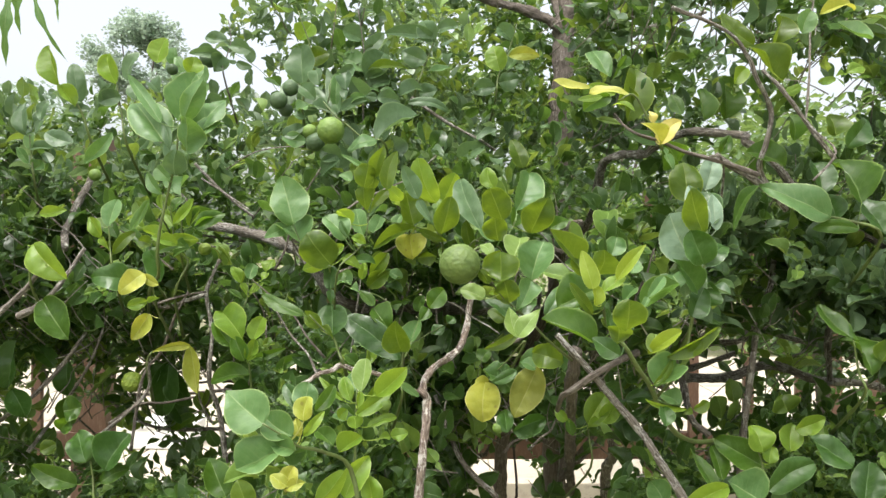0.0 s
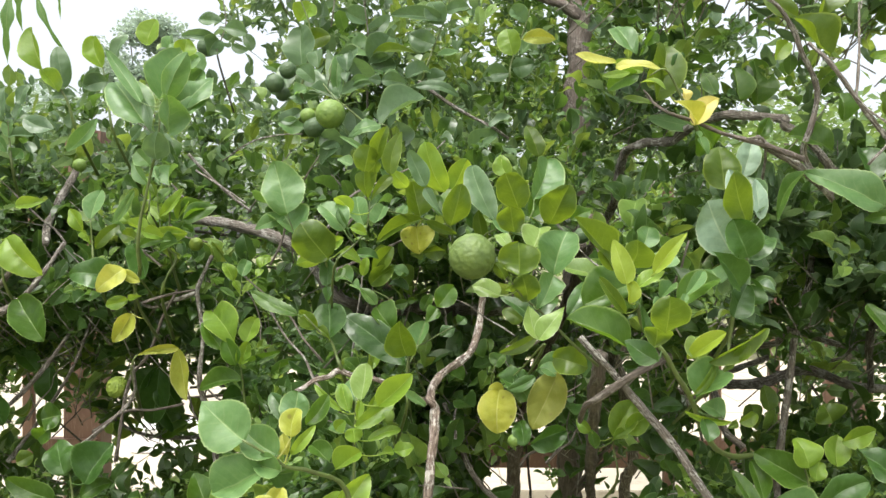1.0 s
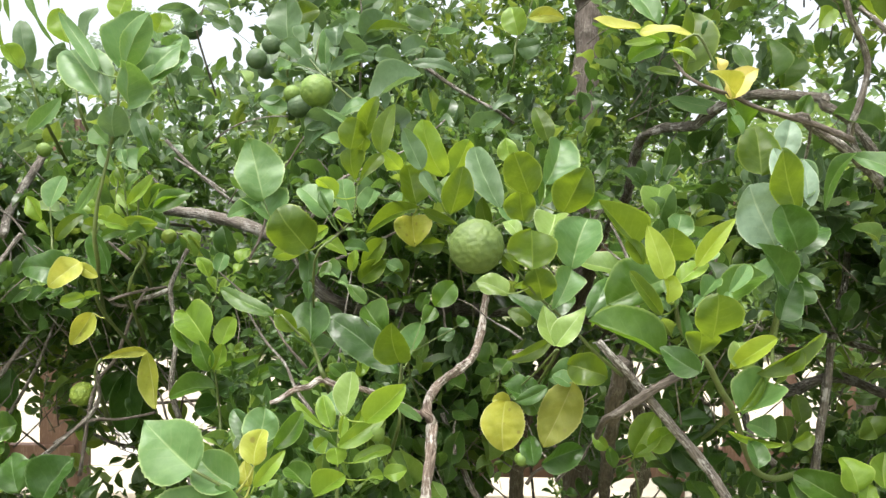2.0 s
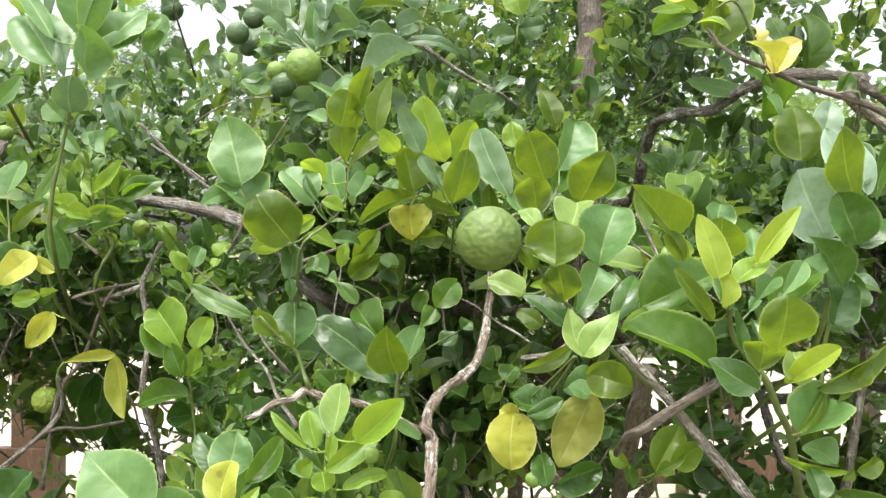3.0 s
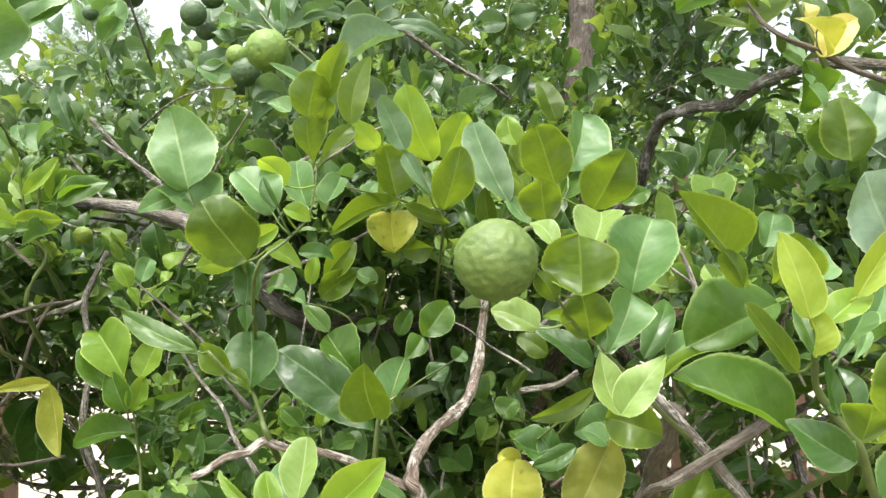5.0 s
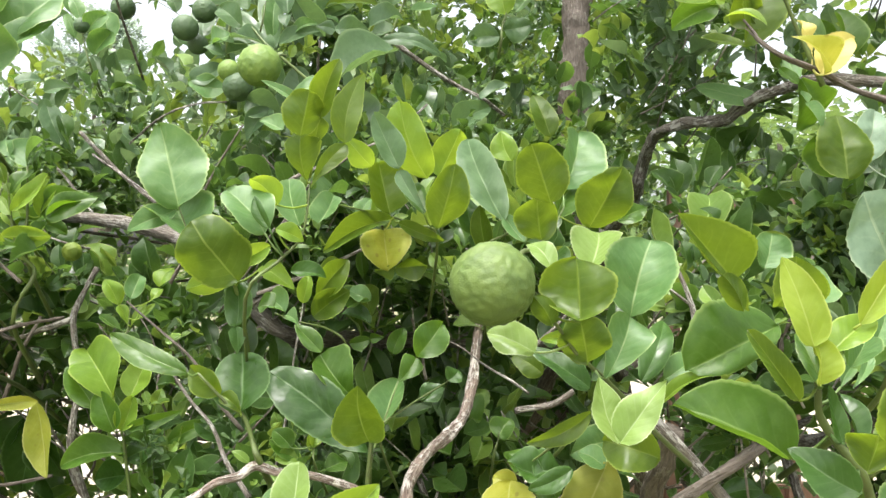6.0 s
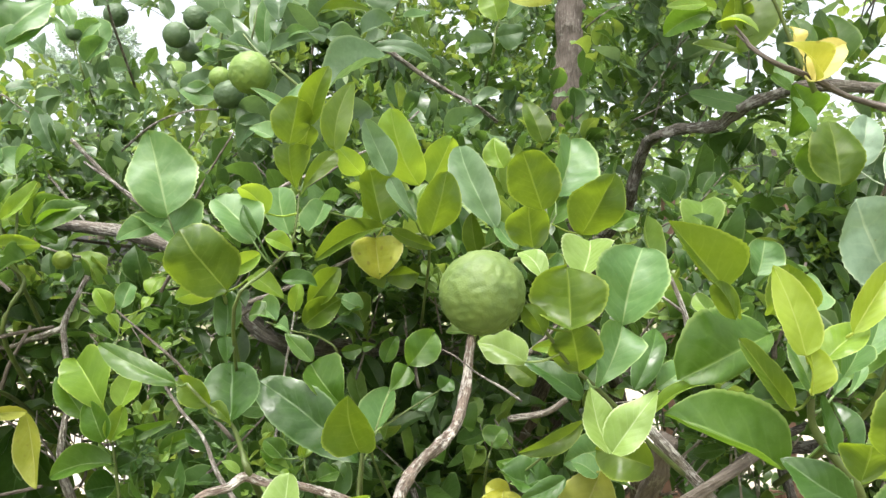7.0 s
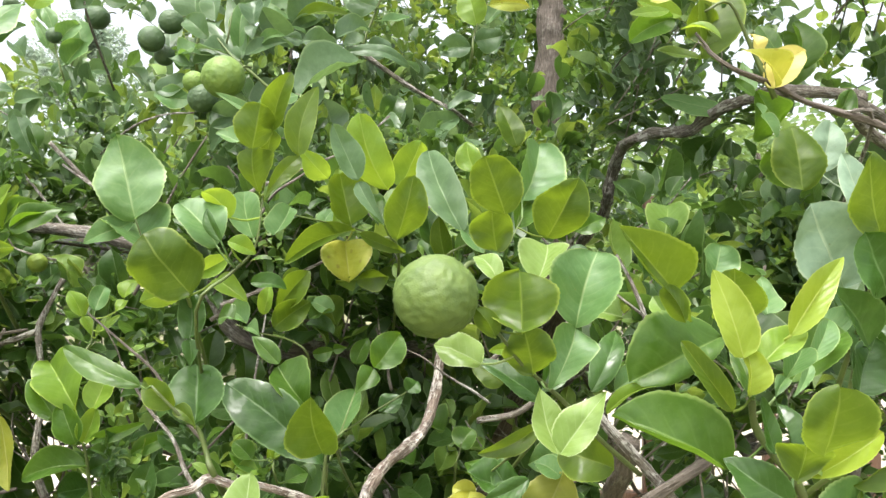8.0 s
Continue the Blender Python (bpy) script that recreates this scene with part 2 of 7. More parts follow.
def put(name, verts, faces, material, parent, origin, uvs=None, smooth=True, label=""):
    """One mesh object under a thing or part; verts in world metres, origin in world metres."""
    origin = Vector(origin)
    me = mesh_of(name, verts, faces, material, uvs, smooth)
    me.transform(Matrix.Translation(-origin))
    ob = new(name, me)
    ORIGIN[ob.name] = origin
    ob.parent = parent
    ob.location = origin - ORIGIN[parent.name] if parent else origin
    return tagged(ob, label)


def thing(name, origin, label, category, group="", kind=""):
    ob = new(name)
    ob.empty_display_size = 0.05
    ob.location = origin
    ORIGIN[ob.name] = Vector(origin)
    return tagged(ob, label, category, group, kind)


def part(name, bm, material, parent, label=""):
    """A bmesh in world metres as one mesh object under a thing or part."""
    me = bpy.data.meshes.new(name)
    o = ORIGIN[parent.name]
    bmesh.ops.translate(bm, verts=bm.verts, vec=-o)
    bm.to_mesh(me)
    bm.free()
    me.materials.append(material)
    ob = new(name, me)
    ob.parent = parent
    ORIGIN[ob.name] = o.copy()
    return tagged(ob, label)


def box(bm, centre, size, bevel=0.0):
    r = bmesh.ops.create_cube(bm, size=1.0, matrix=Matrix.LocRotScale(centre, None, size))
    if bevel:
        edges = {e for v in r["verts"] for e in v.link_edges}
        bmesh.ops.bevel(bm, geom=list(edges), offset=bevel, segments=2, profile=0.7, affect="EDGES")


def smooth_path(points, steps):
    """Catmull-Rom through the points."""
    p = [np.array(q, float) for q in points]
    p = [2 * p[0] - p[1], *p, 2 * p[-1] - p[-2]]
    line = []
    for i in range(1, len(p) - 2):
        for k in range(steps):
            t = k / steps
            line.append(0.5 * (2 * p[i] + (p[i + 1] - p[i - 1]) * t + (2 * p[i - 1] - 5 * p[i] + 4 * p[i + 1] - p[i + 2]) * t * t + (3 * p[i] - p[i - 1] - 3 * p[i + 1] + p[i + 2]) * t ** 3))
    line.append(p[-2])
    return np.array(line)


class GrainVerts(list):
    """Points of a stem, which remember how far along and round it they lie."""

    grain = ()


def tube(points, radius, taper, sides=8, steps=5, rough=0.12, knots=True):
    """Verts and faces of a gnarled tapered stem along a smooth path."""
    line = smooth_path(points, steps)
    n = len(line)
    verts, faces = GrainVerts(), []
    verts.grain = []
    run = 0.0
    ref = np.array((0.31, 0.2, 0.93))
    for i, c in enumerate(line):
        d = line[min(i + 1, n - 1)] - line[max(i - 1, 0)]
        d = d / (np.linalg.norm(d) + 1e-9)
        a = np.cross(d, ref)
        if np.linalg.norm(a) < 0.2:
            a = np.cross(d, (1.0, 0.0, 0.0))
        a /= np.linalg.norm(a)
        b = np.cross(d, a)
        r = radius * (1 + (taper - 1) * i / (n - 1))
        for k in range(sides):
            q = 2 * math.pi * k / sides
            w = noise.noise(Vector(c * 28.0) + Vector((math.cos(q), math.sin(q), 0)))
            if knots:
                w += 0.6 * max(0.0, noise.noise(Vector(c * 45.0) + 1.3 * Vector((math.cos(q), math.sin(q), 0))))
            w += 0.45 * noise.noise(Vector(c * 80.0) + 2.6 * Vector((math.cos(q), math.sin(q), 0)))
            rr = r * (1 + rough * 1.6 * w)
            verts.append(c + rr * (math.cos(q) * a + math.sin(q) * b))
            verts.grain.append((radius * math.cos(q) + points[0][0], radius * math.sin(q) + points[0][2], 0.16 * run))
        if i < n - 1:
            run += np.linalg.norm(line[i + 1] - c)
    for i in range(n - 1):
        for k in range(sides):
            k2 = (k + 1) % sides
            faces.append((i * sides + k, i * sides + k2, (i + 1) * sides + k2, (i + 1) * sides + k))
    for i, c in ((0, line[0]), (n - 1, line[-1])):
        verts.append(c)
        verts.grain.append((points[0][0], points[0][2], 0.16 * run * (i > 0)))
        ring = [i * sides + k for k in range(sides)]
        for k in range(sides):
            f = (ring[k], ring[(k + 1) % sides], len(verts) - 1)
            faces.append(f if i else f[::-1])
    return verts, faces


def blade_shape(r1, form=None):
    """A width profile of its own for each leaf: ovate to obovate, with a blunt or pointed tip."""
    peak, foot, tip = form or (r1.uniform(0.36, 0.52), r1.uniform(0.46, 0.60), r1.uniform(0.46, 0.78))

    def width(s):
        if s < peak:
            return max(0.0, math.sin(math.pi / 2 * s / peak)) ** foot
        return max(0.0, math.cos(math.pi / 2 * (s - peak) / (1 - peak))) ** tip

    return width


def wing_width(s):
    return 0.10 + 0.9 * math.sin(math.pi * 0.5 * min(1.0, s / 0.78)) ** 1.3 if s < 0.78 else 0.25 + 0.75 * math.cos(math.pi * 0.5 * (s - 0.78) / 0.22) ** 0.6


def lamina(base, tip, normal, width, profile, sag, fold, rows, cols, rng, scallop=0.0, uneven=None, bend=1.0):
    """A curved, folded leaf surface from base to tip: verts, faces, uvs."""
    base, tip = np.array(base, float), np.array(tip, float)
    a = tip - base
    length = np.linalg.norm(a)
    a = a / length
    n = np.array(normal, float)
    n = n - a * (n @ a)
    n /= np.linalg.norm(n)
    side = np.cross(a, n)
    phase, twist = rng.uniform(0, 6.3), rng.uniform(-0.65, 0.65)
    wave = rng.uniform(0.03, 0.11) * width
    bow = rng.uniform(-0.085, 0.085) * length
    curl = rng.uniform(-0.24, 0.08) * length
    twist, bow, curl = bend * twist, bend * bow, bend * curl
    lop = rng.uniform(-0.12, 0.12)
    if uneven is not None:
        lop, bow = uneven, 0.0
    roll = rng.uniform(-0.3, 0.45)
    verts, uvs, faces = [], [], []
    for i in range(rows + 1):
        s = i / rows
        w = 0.5 * width * profile(s)
        c = base + a * length * s + n * (sag * length * 4 * s * (1 - s) + curl * s ** 3) + side * bow * 4 * s * (1 - s)
        tw = twist * (s - 0.5)
        sv, nv = side * math.cos(tw) + n * math.sin(tw), n * math.cos(tw) - side * math.sin(tw)
        for j in range(cols + 1):
            u = 2 * j / cols - 1
            ww = w * (1 + lop * u)
            if scallop and abs(u) == 1:
                ww *= 1 + scallop * (1 if i % 2 else -1) * rng.uniform(0.3, 1.3)
            ww *= 1 + 0.055 * noise.noise(Vector((5 * s, 3 * u + phase, phase)))
            lift = fold * abs(u) * w - 0.3 * fold * u * u * w + roll * abs(u) ** 3 * w + wave * abs(u) * math.sin(8 * s + phase + (1.8 if u > 0 else 0))
            q = c + sv * u * ww
            lift += 0.045 * width * noise.noise(Vector(q * 70.0)) + 0.016 * width * noise.noise(Vector(q * 190.0))
            verts.append(q + nv * lift)
            uvs.append((0.5 + 0.5 * u, s))
    for i in range(rows):
        for j in range(cols):
            k = i * (cols + 1) + j
            faces.append((k, k + 1, k + cols + 2, k + cols + 1))
    return verts, faces, uvs


def crease(verts, faces, uvs, rows, cols):
    """Parts the two halves of a leaf along its midrib, so that the fold shades as an edge."""
    k, half = len(verts), cols // 2
    verts = verts + [verts[i * (cols + 1) + half] for i in range(rows + 1)]
    uvs = uvs + [uvs[i * (cols + 1) + half] for i in range(rows + 1)]
    cut = {i * (cols + 1) + half: k + i for i in range(rows + 1)}
    split = [tuple(cut.get(q, q) for q in f) if n % cols >= half else f for n, f in enumerate(faces)]
    return verts, split, uvs


# ---- ground and what lies beyond the fence ----
bm = bmesh.new()
bmesh.ops.create_grid(bm, x_segments=60, y_segments=60, size=400)
for vert in bm.verts:
    vert.co.z = -0.02 + 0.012 * noise.noise(vert.co * 0.8)
me = bpy.data.meshes.new("ground")
bm.to_mesh(me)
bm.free()
me.materials.append(SOIL)
tagged(new("ground", me), "grassy brown soil reaching away under the trees", "ground", kind="structure")

YARD_Y0, YARD_Y1, SLAB = 5.1, 11.2, 0.6
yard = thing("pavement", (0, 8, 0), "pale concrete slab yard behind the fence", "pavement", kind="structure")
bm = bmesh.new()
box(bm, (0, (YARD_Y0 + YARD_Y1) / 2, 0.02), (15, YARD_Y1 - YARD_Y0, 0.06))
part("joint_bed", bm, JOINT, yard)
bm = bmesh.new()
box(bm, (0, YARD_Y0 - 0.06, 0.03), (15, 0.12, 0.14), 0.012)
part("kerb", bm, PAVING, yard)
bm = bmesh.new()
box(bm, (0, 0, 0), (SLAB - 0.012, SLAB - 0.012, 0.04), 0.006)
slab_mesh = bpy.data.meshes.new("slab")
bm.to_mesh(slab_mesh)
bm.free()
slab_mesh.materials.append(PAVING)
rs = random.Random(5)
for iy in range(10):
    for ix in range(-11, 12):
        ob = new("slab", slab_mesh)
        ob.parent = yard
        ob.location = (ix * SLAB, YARD_Y0 + 0.3 + iy * SLAB - 8, 0.05 + rs.uniform(-0.003, 0.003))

# ---- fence ----
FY = 2.65
fence = thing("fence", (0, FY, 0), "red-brown painted wooden picket fence behind the tree", "fence")
for z, h in ((0.870, 0.085), (1.477, 0.052)):
    for x0, x1 in ((-3.2, -1.09), (-0.40, 3.2)):
        bm = bmesh.new()
        box(bm, ((x0 + x1) / 2, FY + 0.03, z), (x1 - x0, 0.035, h), 0.004)
        part("rail", bm, FENCE_WOOD, fence)
for x in (-3.1, -1.14, 2.2, 3.1):
    bm = bmesh.new()
    box(bm, (x, FY + 0.07, 0.93), (0.115, 0.09, 1.86), 0.006)
    part("post", bm, FENCE_WOOD, fence)
for x in (-2.8, -2.6, -2.4, -2.2, -2.0, -1.8, -1.6, -1.46, -1.29, -0.36, -0.20, 0.652, 0.795, 0.97, 1.136, 1.25, 1.37, 1.58, 1.78, 1.98, 2.4, 2.6, 2.8):
    bm = bmesh.new()
    rx = random.Random(int(x * 1000))
    box(bm, (x, FY, 0.88 + rx.uniform(-0.01, 0.01)), (0.032, 0.022, 1.62), 0.004)
    part("picket", bm, FENCE_WOOD, fence)

tub = thing("storage_box", (-2.04, 6.1, 0.07), "white plastic storage box with a closed lid on the paving", "box")
bm = bmesh.new()
box(bm, (-2.02, 6.1, 0.15), (0.47, 0.36, 0.15), 0.03)
part("body", bm, PLASTIC, tub)
bm = bmesh.new()
box(bm, (-2.02, 6.1, 0.24), (0.51, 0.4, 0.03), 0.012)
part("lid", bm, PLASTIC, tub)
# thin dark slab added below the body as its shadow
bm = bmesh.new()
box(bm, (-2.02, 6.1, 0.0725), (0.40, 0.30, 0.015), 0.004)
part("foot_rim", bm, BOX_SHADE, tub, "dark strip for the shadow under the box")


# ---- far trees ----
def leaf_cloud(name, parent, centres, per, spread, size, material, rng, low=True):
    """Many small leaves in clumps round the centres, one joined mesh."""
    quad = np.array([(0, 0, 0), (-0.34, 0.45, 0.06), (0.34, 0.45, 0.06), (0, 1, -0.05)])
    verts, faces, uvs = [], [], []
    for c in centres:
        for _ in range(per):
            q = np.array([rng.gauss(0, 1) for _ in range(3)])
            q = c + q / np.linalg.norm(q) * spread * rng.random() ** 0.4
            m = np.array(Euler((rng.uniform(-0.9, 0.9), rng.uniform(-0.9, 0.9), rng.uniform(0, 6.3))).to_matrix())
            k = len(verts)
            verts += [tuple(w) for w in (quad * size * rng.uniform(0.6, 1.3)) @ m.T + q]
            faces += [(k, k + 2, k + 3, k + 1)]
            uvs += [(0.5, 0), (0.2, 0.5), (0.8, 0.5), (0.5, 1)]
    ob = put(name, verts, faces, material, parent, ORIGIN[parent.name], uvs, smooth=False)
    return tagged(ob, kind="stuff")


def far_tree(x, y, height, width, clumps, per, leaf, seed, low, label, cat="tree", paint=FAR_LEAF):
    rng = random.Random(seed)
    tree = thing("tree" if cat == "tree" else "shrub", (x, y, 0), label, cat)
    v, f = tube([(x, y, 0), (x + 0.1, y, height * 0.35), (x - 0.05, y + 0.1, height * 0.75)], 0.05 + width * 0.02, 0.4, 8, 4, knots=False)
    put("trunk", v, f, OLD_BARK, tree, (x, y, 0))
    centres = []
    for _ in range(clumps):
        a, r, h = rng.uniform(0, 6.3), rng.random() ** 0.5, rng.random()
        top = math.sin(math.pi * (0.15 + 0.8 * h)) ** 0.6
        centres.append(np.array((x + math.cos(a) * r * width / 2 * top, y + math.sin(a) * r * width / 2 * top, low + (height - low) * h)))
    for c in centres[:6]:
        v, f = tube([(x, y, height * 0.4), ((x + c[0]) / 2, (y + c[1]) / 2, (height * 0.45 + c[2]) / 2), tuple(c)], 0.025 + width * 0.006, 0.3, 6, 4, knots=False)
        put("limb", v, f, OLD_BARK, tree, (x, y, 0))
    leaf_cloud("crown", tree, centres, per, width * 0.14, leaf, paint, rng)


far_tree(-7.2, 19.6, 6.85, 2.3, 46, 190, 0.11, 11, 5.0, "tall light green tree standing beyond the yard, haze in its leaf colour", paint=FAR_HAZED)
far_tree(-7.2, 13.5, 3.9, 3.4, 60, 170, 0.10, 12, 0.6, "dense green tree at the edge of the yard, haze in its leaf colour", paint=FAR_HAZED)
far_tree(-4.6, 13.0, 3.7, 3.0, 55, 100, 0.11, 13, 0.3, "dense green shrub at the edge of the yard", "shrub")
far_tree(-2.2, 12.6, 3.6, 3.0, 55, 100, 0.11, 14, 0.3, "dense green shrub at the edge of the yard", "shrub")
far_tree(0.2, 13.0, 4.2, 3.0, 55, 100, 0.11, 15, 0.3, "dense green shrub at the edge of the yard", "shrub")
far_tree(2.6, 12.6, 3.6, 3.0, 55, 100, 0.11, 16, 0.3, "dense green shrub at the edge of the yard", "shrub")
far_tree(5.0, 12.4, 3.4, 3.0, 55, 100, 0.11, 17, 0.3, "bright green shrub at the edge of the yard", "shrub")
far_tree(1.9, 4.3, 2.05, 2.3, 80, 120, 0.06, 19, 1.35, "light green leafy shrub growing just behind the fence", "shrub")
far_tree(7.6, 13.0, 3.3, 3.4, 55, 100, 0.11, 18, 0.3, "dense green shrub at the edge of the yard", "shrub")

# ---- drooping branch of a neighbouring tree ----
droop = thing("overhanging_tree", (-4.6, 5.4, 0), "tree whose thin branch hangs over with long narrow leaves", "tree")
v, f = tube([(-4.6, 5.4, 0), (-4.55, 5.4, 1.6), (-4.4, 5.35, 3.2), (-4.0, 5.3, 3.9)], 0.10, 0.5)
put("trunk", v, f, OLD_BARK, droop, (-4.6, 5.4, 0))
v, f = tube([(-4.1, 5.3, 3.8), (-3.5, 5.25, 3.75), (-2.9, 5.2, 3.5), (-2.55, 5.2, 3.2)], 0.02, 0.3)
bough = put("branch", v, f, OLD_BARK, droop, (-4.1, 5.3, 3.8))
rl = random.Random(3)
for b, t, w in (((-2.70, 5.22, 3.15), (-2.73, 5.2, 2.64), 0.085), ((-2.55, 5.2, 3.15), (-2.34, 5.18, 2.68), 0.05), ((-2.6, 5.2, 3.2), (-2.63, 5.18, 2.84), 0.07), ((-2.42, 5.2, 3.15), (-2.40, 5.18, 2.92), 0.03), ((-2.9, 5.2, 3.4), (-2.95, 5.2, 2.95), 0.07)):
    v, f, u = lamina(b, t, (0.3, -1, 0.1), w * 0.72, lambda s: max(0.0, math.sin(math.pi * s ** 0.8)) ** 0.9 * (1 + 0.35 * math.sin(17 * s)), 0.12, 0.9, 18, 4, rl)
    put("leaf", v, f, LEAF["pale"], bough, b, u)

# ---- the lime tree ----
tree = thing("lime_tree", (0.34, 2.5, 0), "bushy makrut lime tree with double leaves, leaning over a fence", "tree")
rng = random.Random(21)
FRONT = []
BARE = []


def limb(name, points, radius, taper):
    big = radius > 0.012
    v, f = tube(points, radius, taper, 14, 16, 0.36 if name == "pale_branch" else 0.28)
    FRONT.extend(q for q in points if q[1] < 1.56)
    BARE.extend((*q, radius + (0.012 if name == "trunk" else 0.052 if radius > 0.007 else 0.03)) for q in smooth_path(points, 12) if name != "trunk" or q[2] > 1.84)
    return put(name.replace("pale_", ""), v, f, {"trunk": OLD_BARK, "limb": OLD_BARK, "pale_branch": PALE_BARK}.get(name, BARK), tree, points[0])


PATHS = {}


def stem(points, radius, woody=False, rooted=True):
    """A green or woody twig; its foot runs back into the bush."""
    p = points[0]
    foot = (p[0] * 1.02 + rng.uniform(-0.03, 0.03), p[1] + 0.14, p[2] - 0.09)
    line = (foot, *points) if rooted else points
    v, f = tube(line, radius, 0.35, 6, 4, 0.10)
    ob = put("twig", v, f, BARK if woody else GREEN_STEM, tree, p)
    PATHS[ob.name] = smooth_path(line, 8)
    return ob


ROUND, OVATE, TOPPED = (0.48, 0.5, 0.48), (0.33, 0.45, 1.0), (0.60, 0.75, 0.5)


def leaf(twig, base, tip, width, tint, face, sag, mid=None, wing=0.0, form=None, fold=None, lop=None):
    """A citrus leaf on its stalk; with mid it has a winged stalk from base to mid below its blade.

    fold is how far the halves rise from the midrib, lop how much wider the one half is.
    """
    n = (face[0], -1.0, face[1])
    given = fold is not None
    if not given:
        fold = rng.uniform(0.3, 0.9) * (1 if face[1] > 0 or rng.random() < 0.3 else -1)
        if rng.random() < 0.35:
            fold *= 1.7
        if width > 0.045:
            fold = max(-0.75, min(0.75, fold))
    if not given and not mid and rng.random() < 0.45 and math.dist(base, tip) > 2.1 * width and 0.012 < width < 0.03:
        mid, wing = tuple(np.array(base) + rng.uniform(0.34, 0.42) * (np.array(tip) - np.array(base))), width * rng.uniform(0.55, 0.75)
    start = mid or base
    lean = rng.uniform(-0.3, 0.3) * (0.3 if given else 1.0)
    n = tuple(np.array(n) + lean * np.cross(np.array(n), (np.array(tip) - np.array(base)) / math.dist(base, tip)))
    v, f, u = crease(*lamina(start, tip, n, width * (1.03 + 0.1 * min(1.0, fold * fold)), blade_shape(rng, form), sag, fold, 28, 6, rng, 0.019, lop, 0.45 if given or width > 0.04 else 1.0), 28, 6)
    if mid:
        v2, f2, u2 = crease(*lamina(base, mid, n, wing, wing_width, 0.02, fold, 9, 6, rng, 0.015), 9, 6)
        k = len(v)
        v, f, u = v + v2, f + [tuple(i + k for i in q) for q in f2], u + u2
    path = PATHS[twig.name]
    joint = path[np.argmin(((path - np.array(base)) ** 2).sum(1))]
    if 0.002 < np.linalg.norm(joint - np.array(base)) < 0.035:
        v2, f2 = tube((joint, 0.5 * (joint + np.array(base)) - np.array((0, 0, 0.002)), base), 0.0009, 0.8, 5, 3, 0.0, False)
        k = len(v)
        v, f, u = v + list(v2), f + [tuple(i + k for i in q) for q in f2], u + [(0.5, 0.0)] * len(v2)
    FRONT.extend((base, tip))
    return put("leaf", v, f, LEAF[tint], twig, base, u)


def lime(centre, radius, skin):
    """A knobbly makrut lime with its calyx and stalk."""
    r0 = random.Random(int(abs(centre[0]) * 9000))
    label = {"big": "large green wrinkled makrut lime hanging among leaves", "light": "light green round makrut lime on the tree", "dark": "small dark green unripe lime on the tree", "yellow": "small yellowish bumpy lime on the tree"}[skin]
    fruit = thing("lime", centre, label, "lime", group="limes on the tree")
    bm = bmesh.new()
    bmesh.ops.create_icosphere(bm, subdivisions=5 if radius > 0.012 else 4, radius=1.0)
    off = Vector((r0.uniform(0, 9), r0.uniform(0, 9), r0.uniform(0, 9)))
    for vert in bm.verts:
        d = vert.co.normalized()
        ridge = 1 - abs(noise.noise(Vector((d.x * 3.4, d.y * 3.4, d.z * 5.5)) + off)) * 2
        furrow = 1 - 2 * abs(noise.noise(Vector((d.x * 5.2, d.y * 5.2, d.z * 2.6)) + off * 1.7))
        fine = 1 - 2 * abs(noise.noise(Vector((d.x * 7.5, d.y * 7.5, d.z * 12)) + off * 0.6))
        w = (0.020 * ridge + 0.024 * furrow * (0.45 - 0.55 * d.z) + 0.022 * fine + 0.016 * noise.noise(d * 6.5 + off) + 0.006 * noise.noise(d * 17 + off)) * {"big": 1.25, "yellow": 2.6}.get(skin, 1.0)
        vert.co = Vector(centre) + Vector((d.x, d.y, d.z * 0.97)) * radius * (0.975 + w + 0.05 * max(0, d.z - 0.75))
    for face in bm.faces:
        face.smooth = True
    part("fruit", bm, LIME_SKIN[skin], fruit)
    c = Vector(centre)
    top = c + Vector((0.62, 0.55, 0.5)) * radius
    end = top + Vector((0.35, 0.7, 0.25)) * radius * 1.2
    v, f = tube((top, (top + end) / 2 + Vector((0, 0, 0.1)) * radius, end), radius * 0.07, 0.8, 6, 4)
    put("stalk", v, f, GREEN_STEM, fruit, centre)
    bm = bmesh.new()
    bmesh.ops.create_cone(bm, cap_ends=True, segments=8, radius1=radius * 0.22, radius2=radius * 0.09, depth=radius * 0.16, matrix=Matrix.Translation(top))
    part("calyx", bm, GREEN_STEM, fruit)
    return fruit


twig = stem(((-0.140, 1.100, 1.467), (-0.122, 1.120, 1.492), (-0.107, 1.130, 1.509), (-0.102, 1.130, 1.531), (-0.101, 1.135, 1.554)), 0.0016)
leaf(twig, (-0.103, 1.130, 1.552), (-0.098, 1.100, 1.610), 0.0271, "olive", (-0.13, -0.50), -0.04, (-0.106, 1.116, 1.581), 0.0271, form=ROUND)
leaf(twig, (-0.097, 1.130, 1.576), (-0.080, 1.101, 1.632), 0.0189, "olive", (-0.05, -0.50), -0.04, (-0.092, 1.120, 1.596), 0.0164)
leaf(twig, (-0.102, 1.150, 1.549), (-0.064, 1.159, 1.637), 0.0219, "olive", (-0.22, 0.20), 0.00, (-0.077, 1.151, 1.582), 0.0149)
leaf(twig, (-0.059, 1.200, 1.570), (-0.079, 1.186, 1.591), 0.0195, "young", (0.21, -0.50), 0.07)
leaf(twig, (-0.106, 1.160, 1.610), (-0.145, 1.173, 1.634), 0.0073, "pale", (0.13, 0.75), -0.02)
leaf(twig, (-0.131, 1.200, 1.599), (-0.151, 1.206, 1.608), 0.0165, "pale", (0.02, 0.75), -0.02)
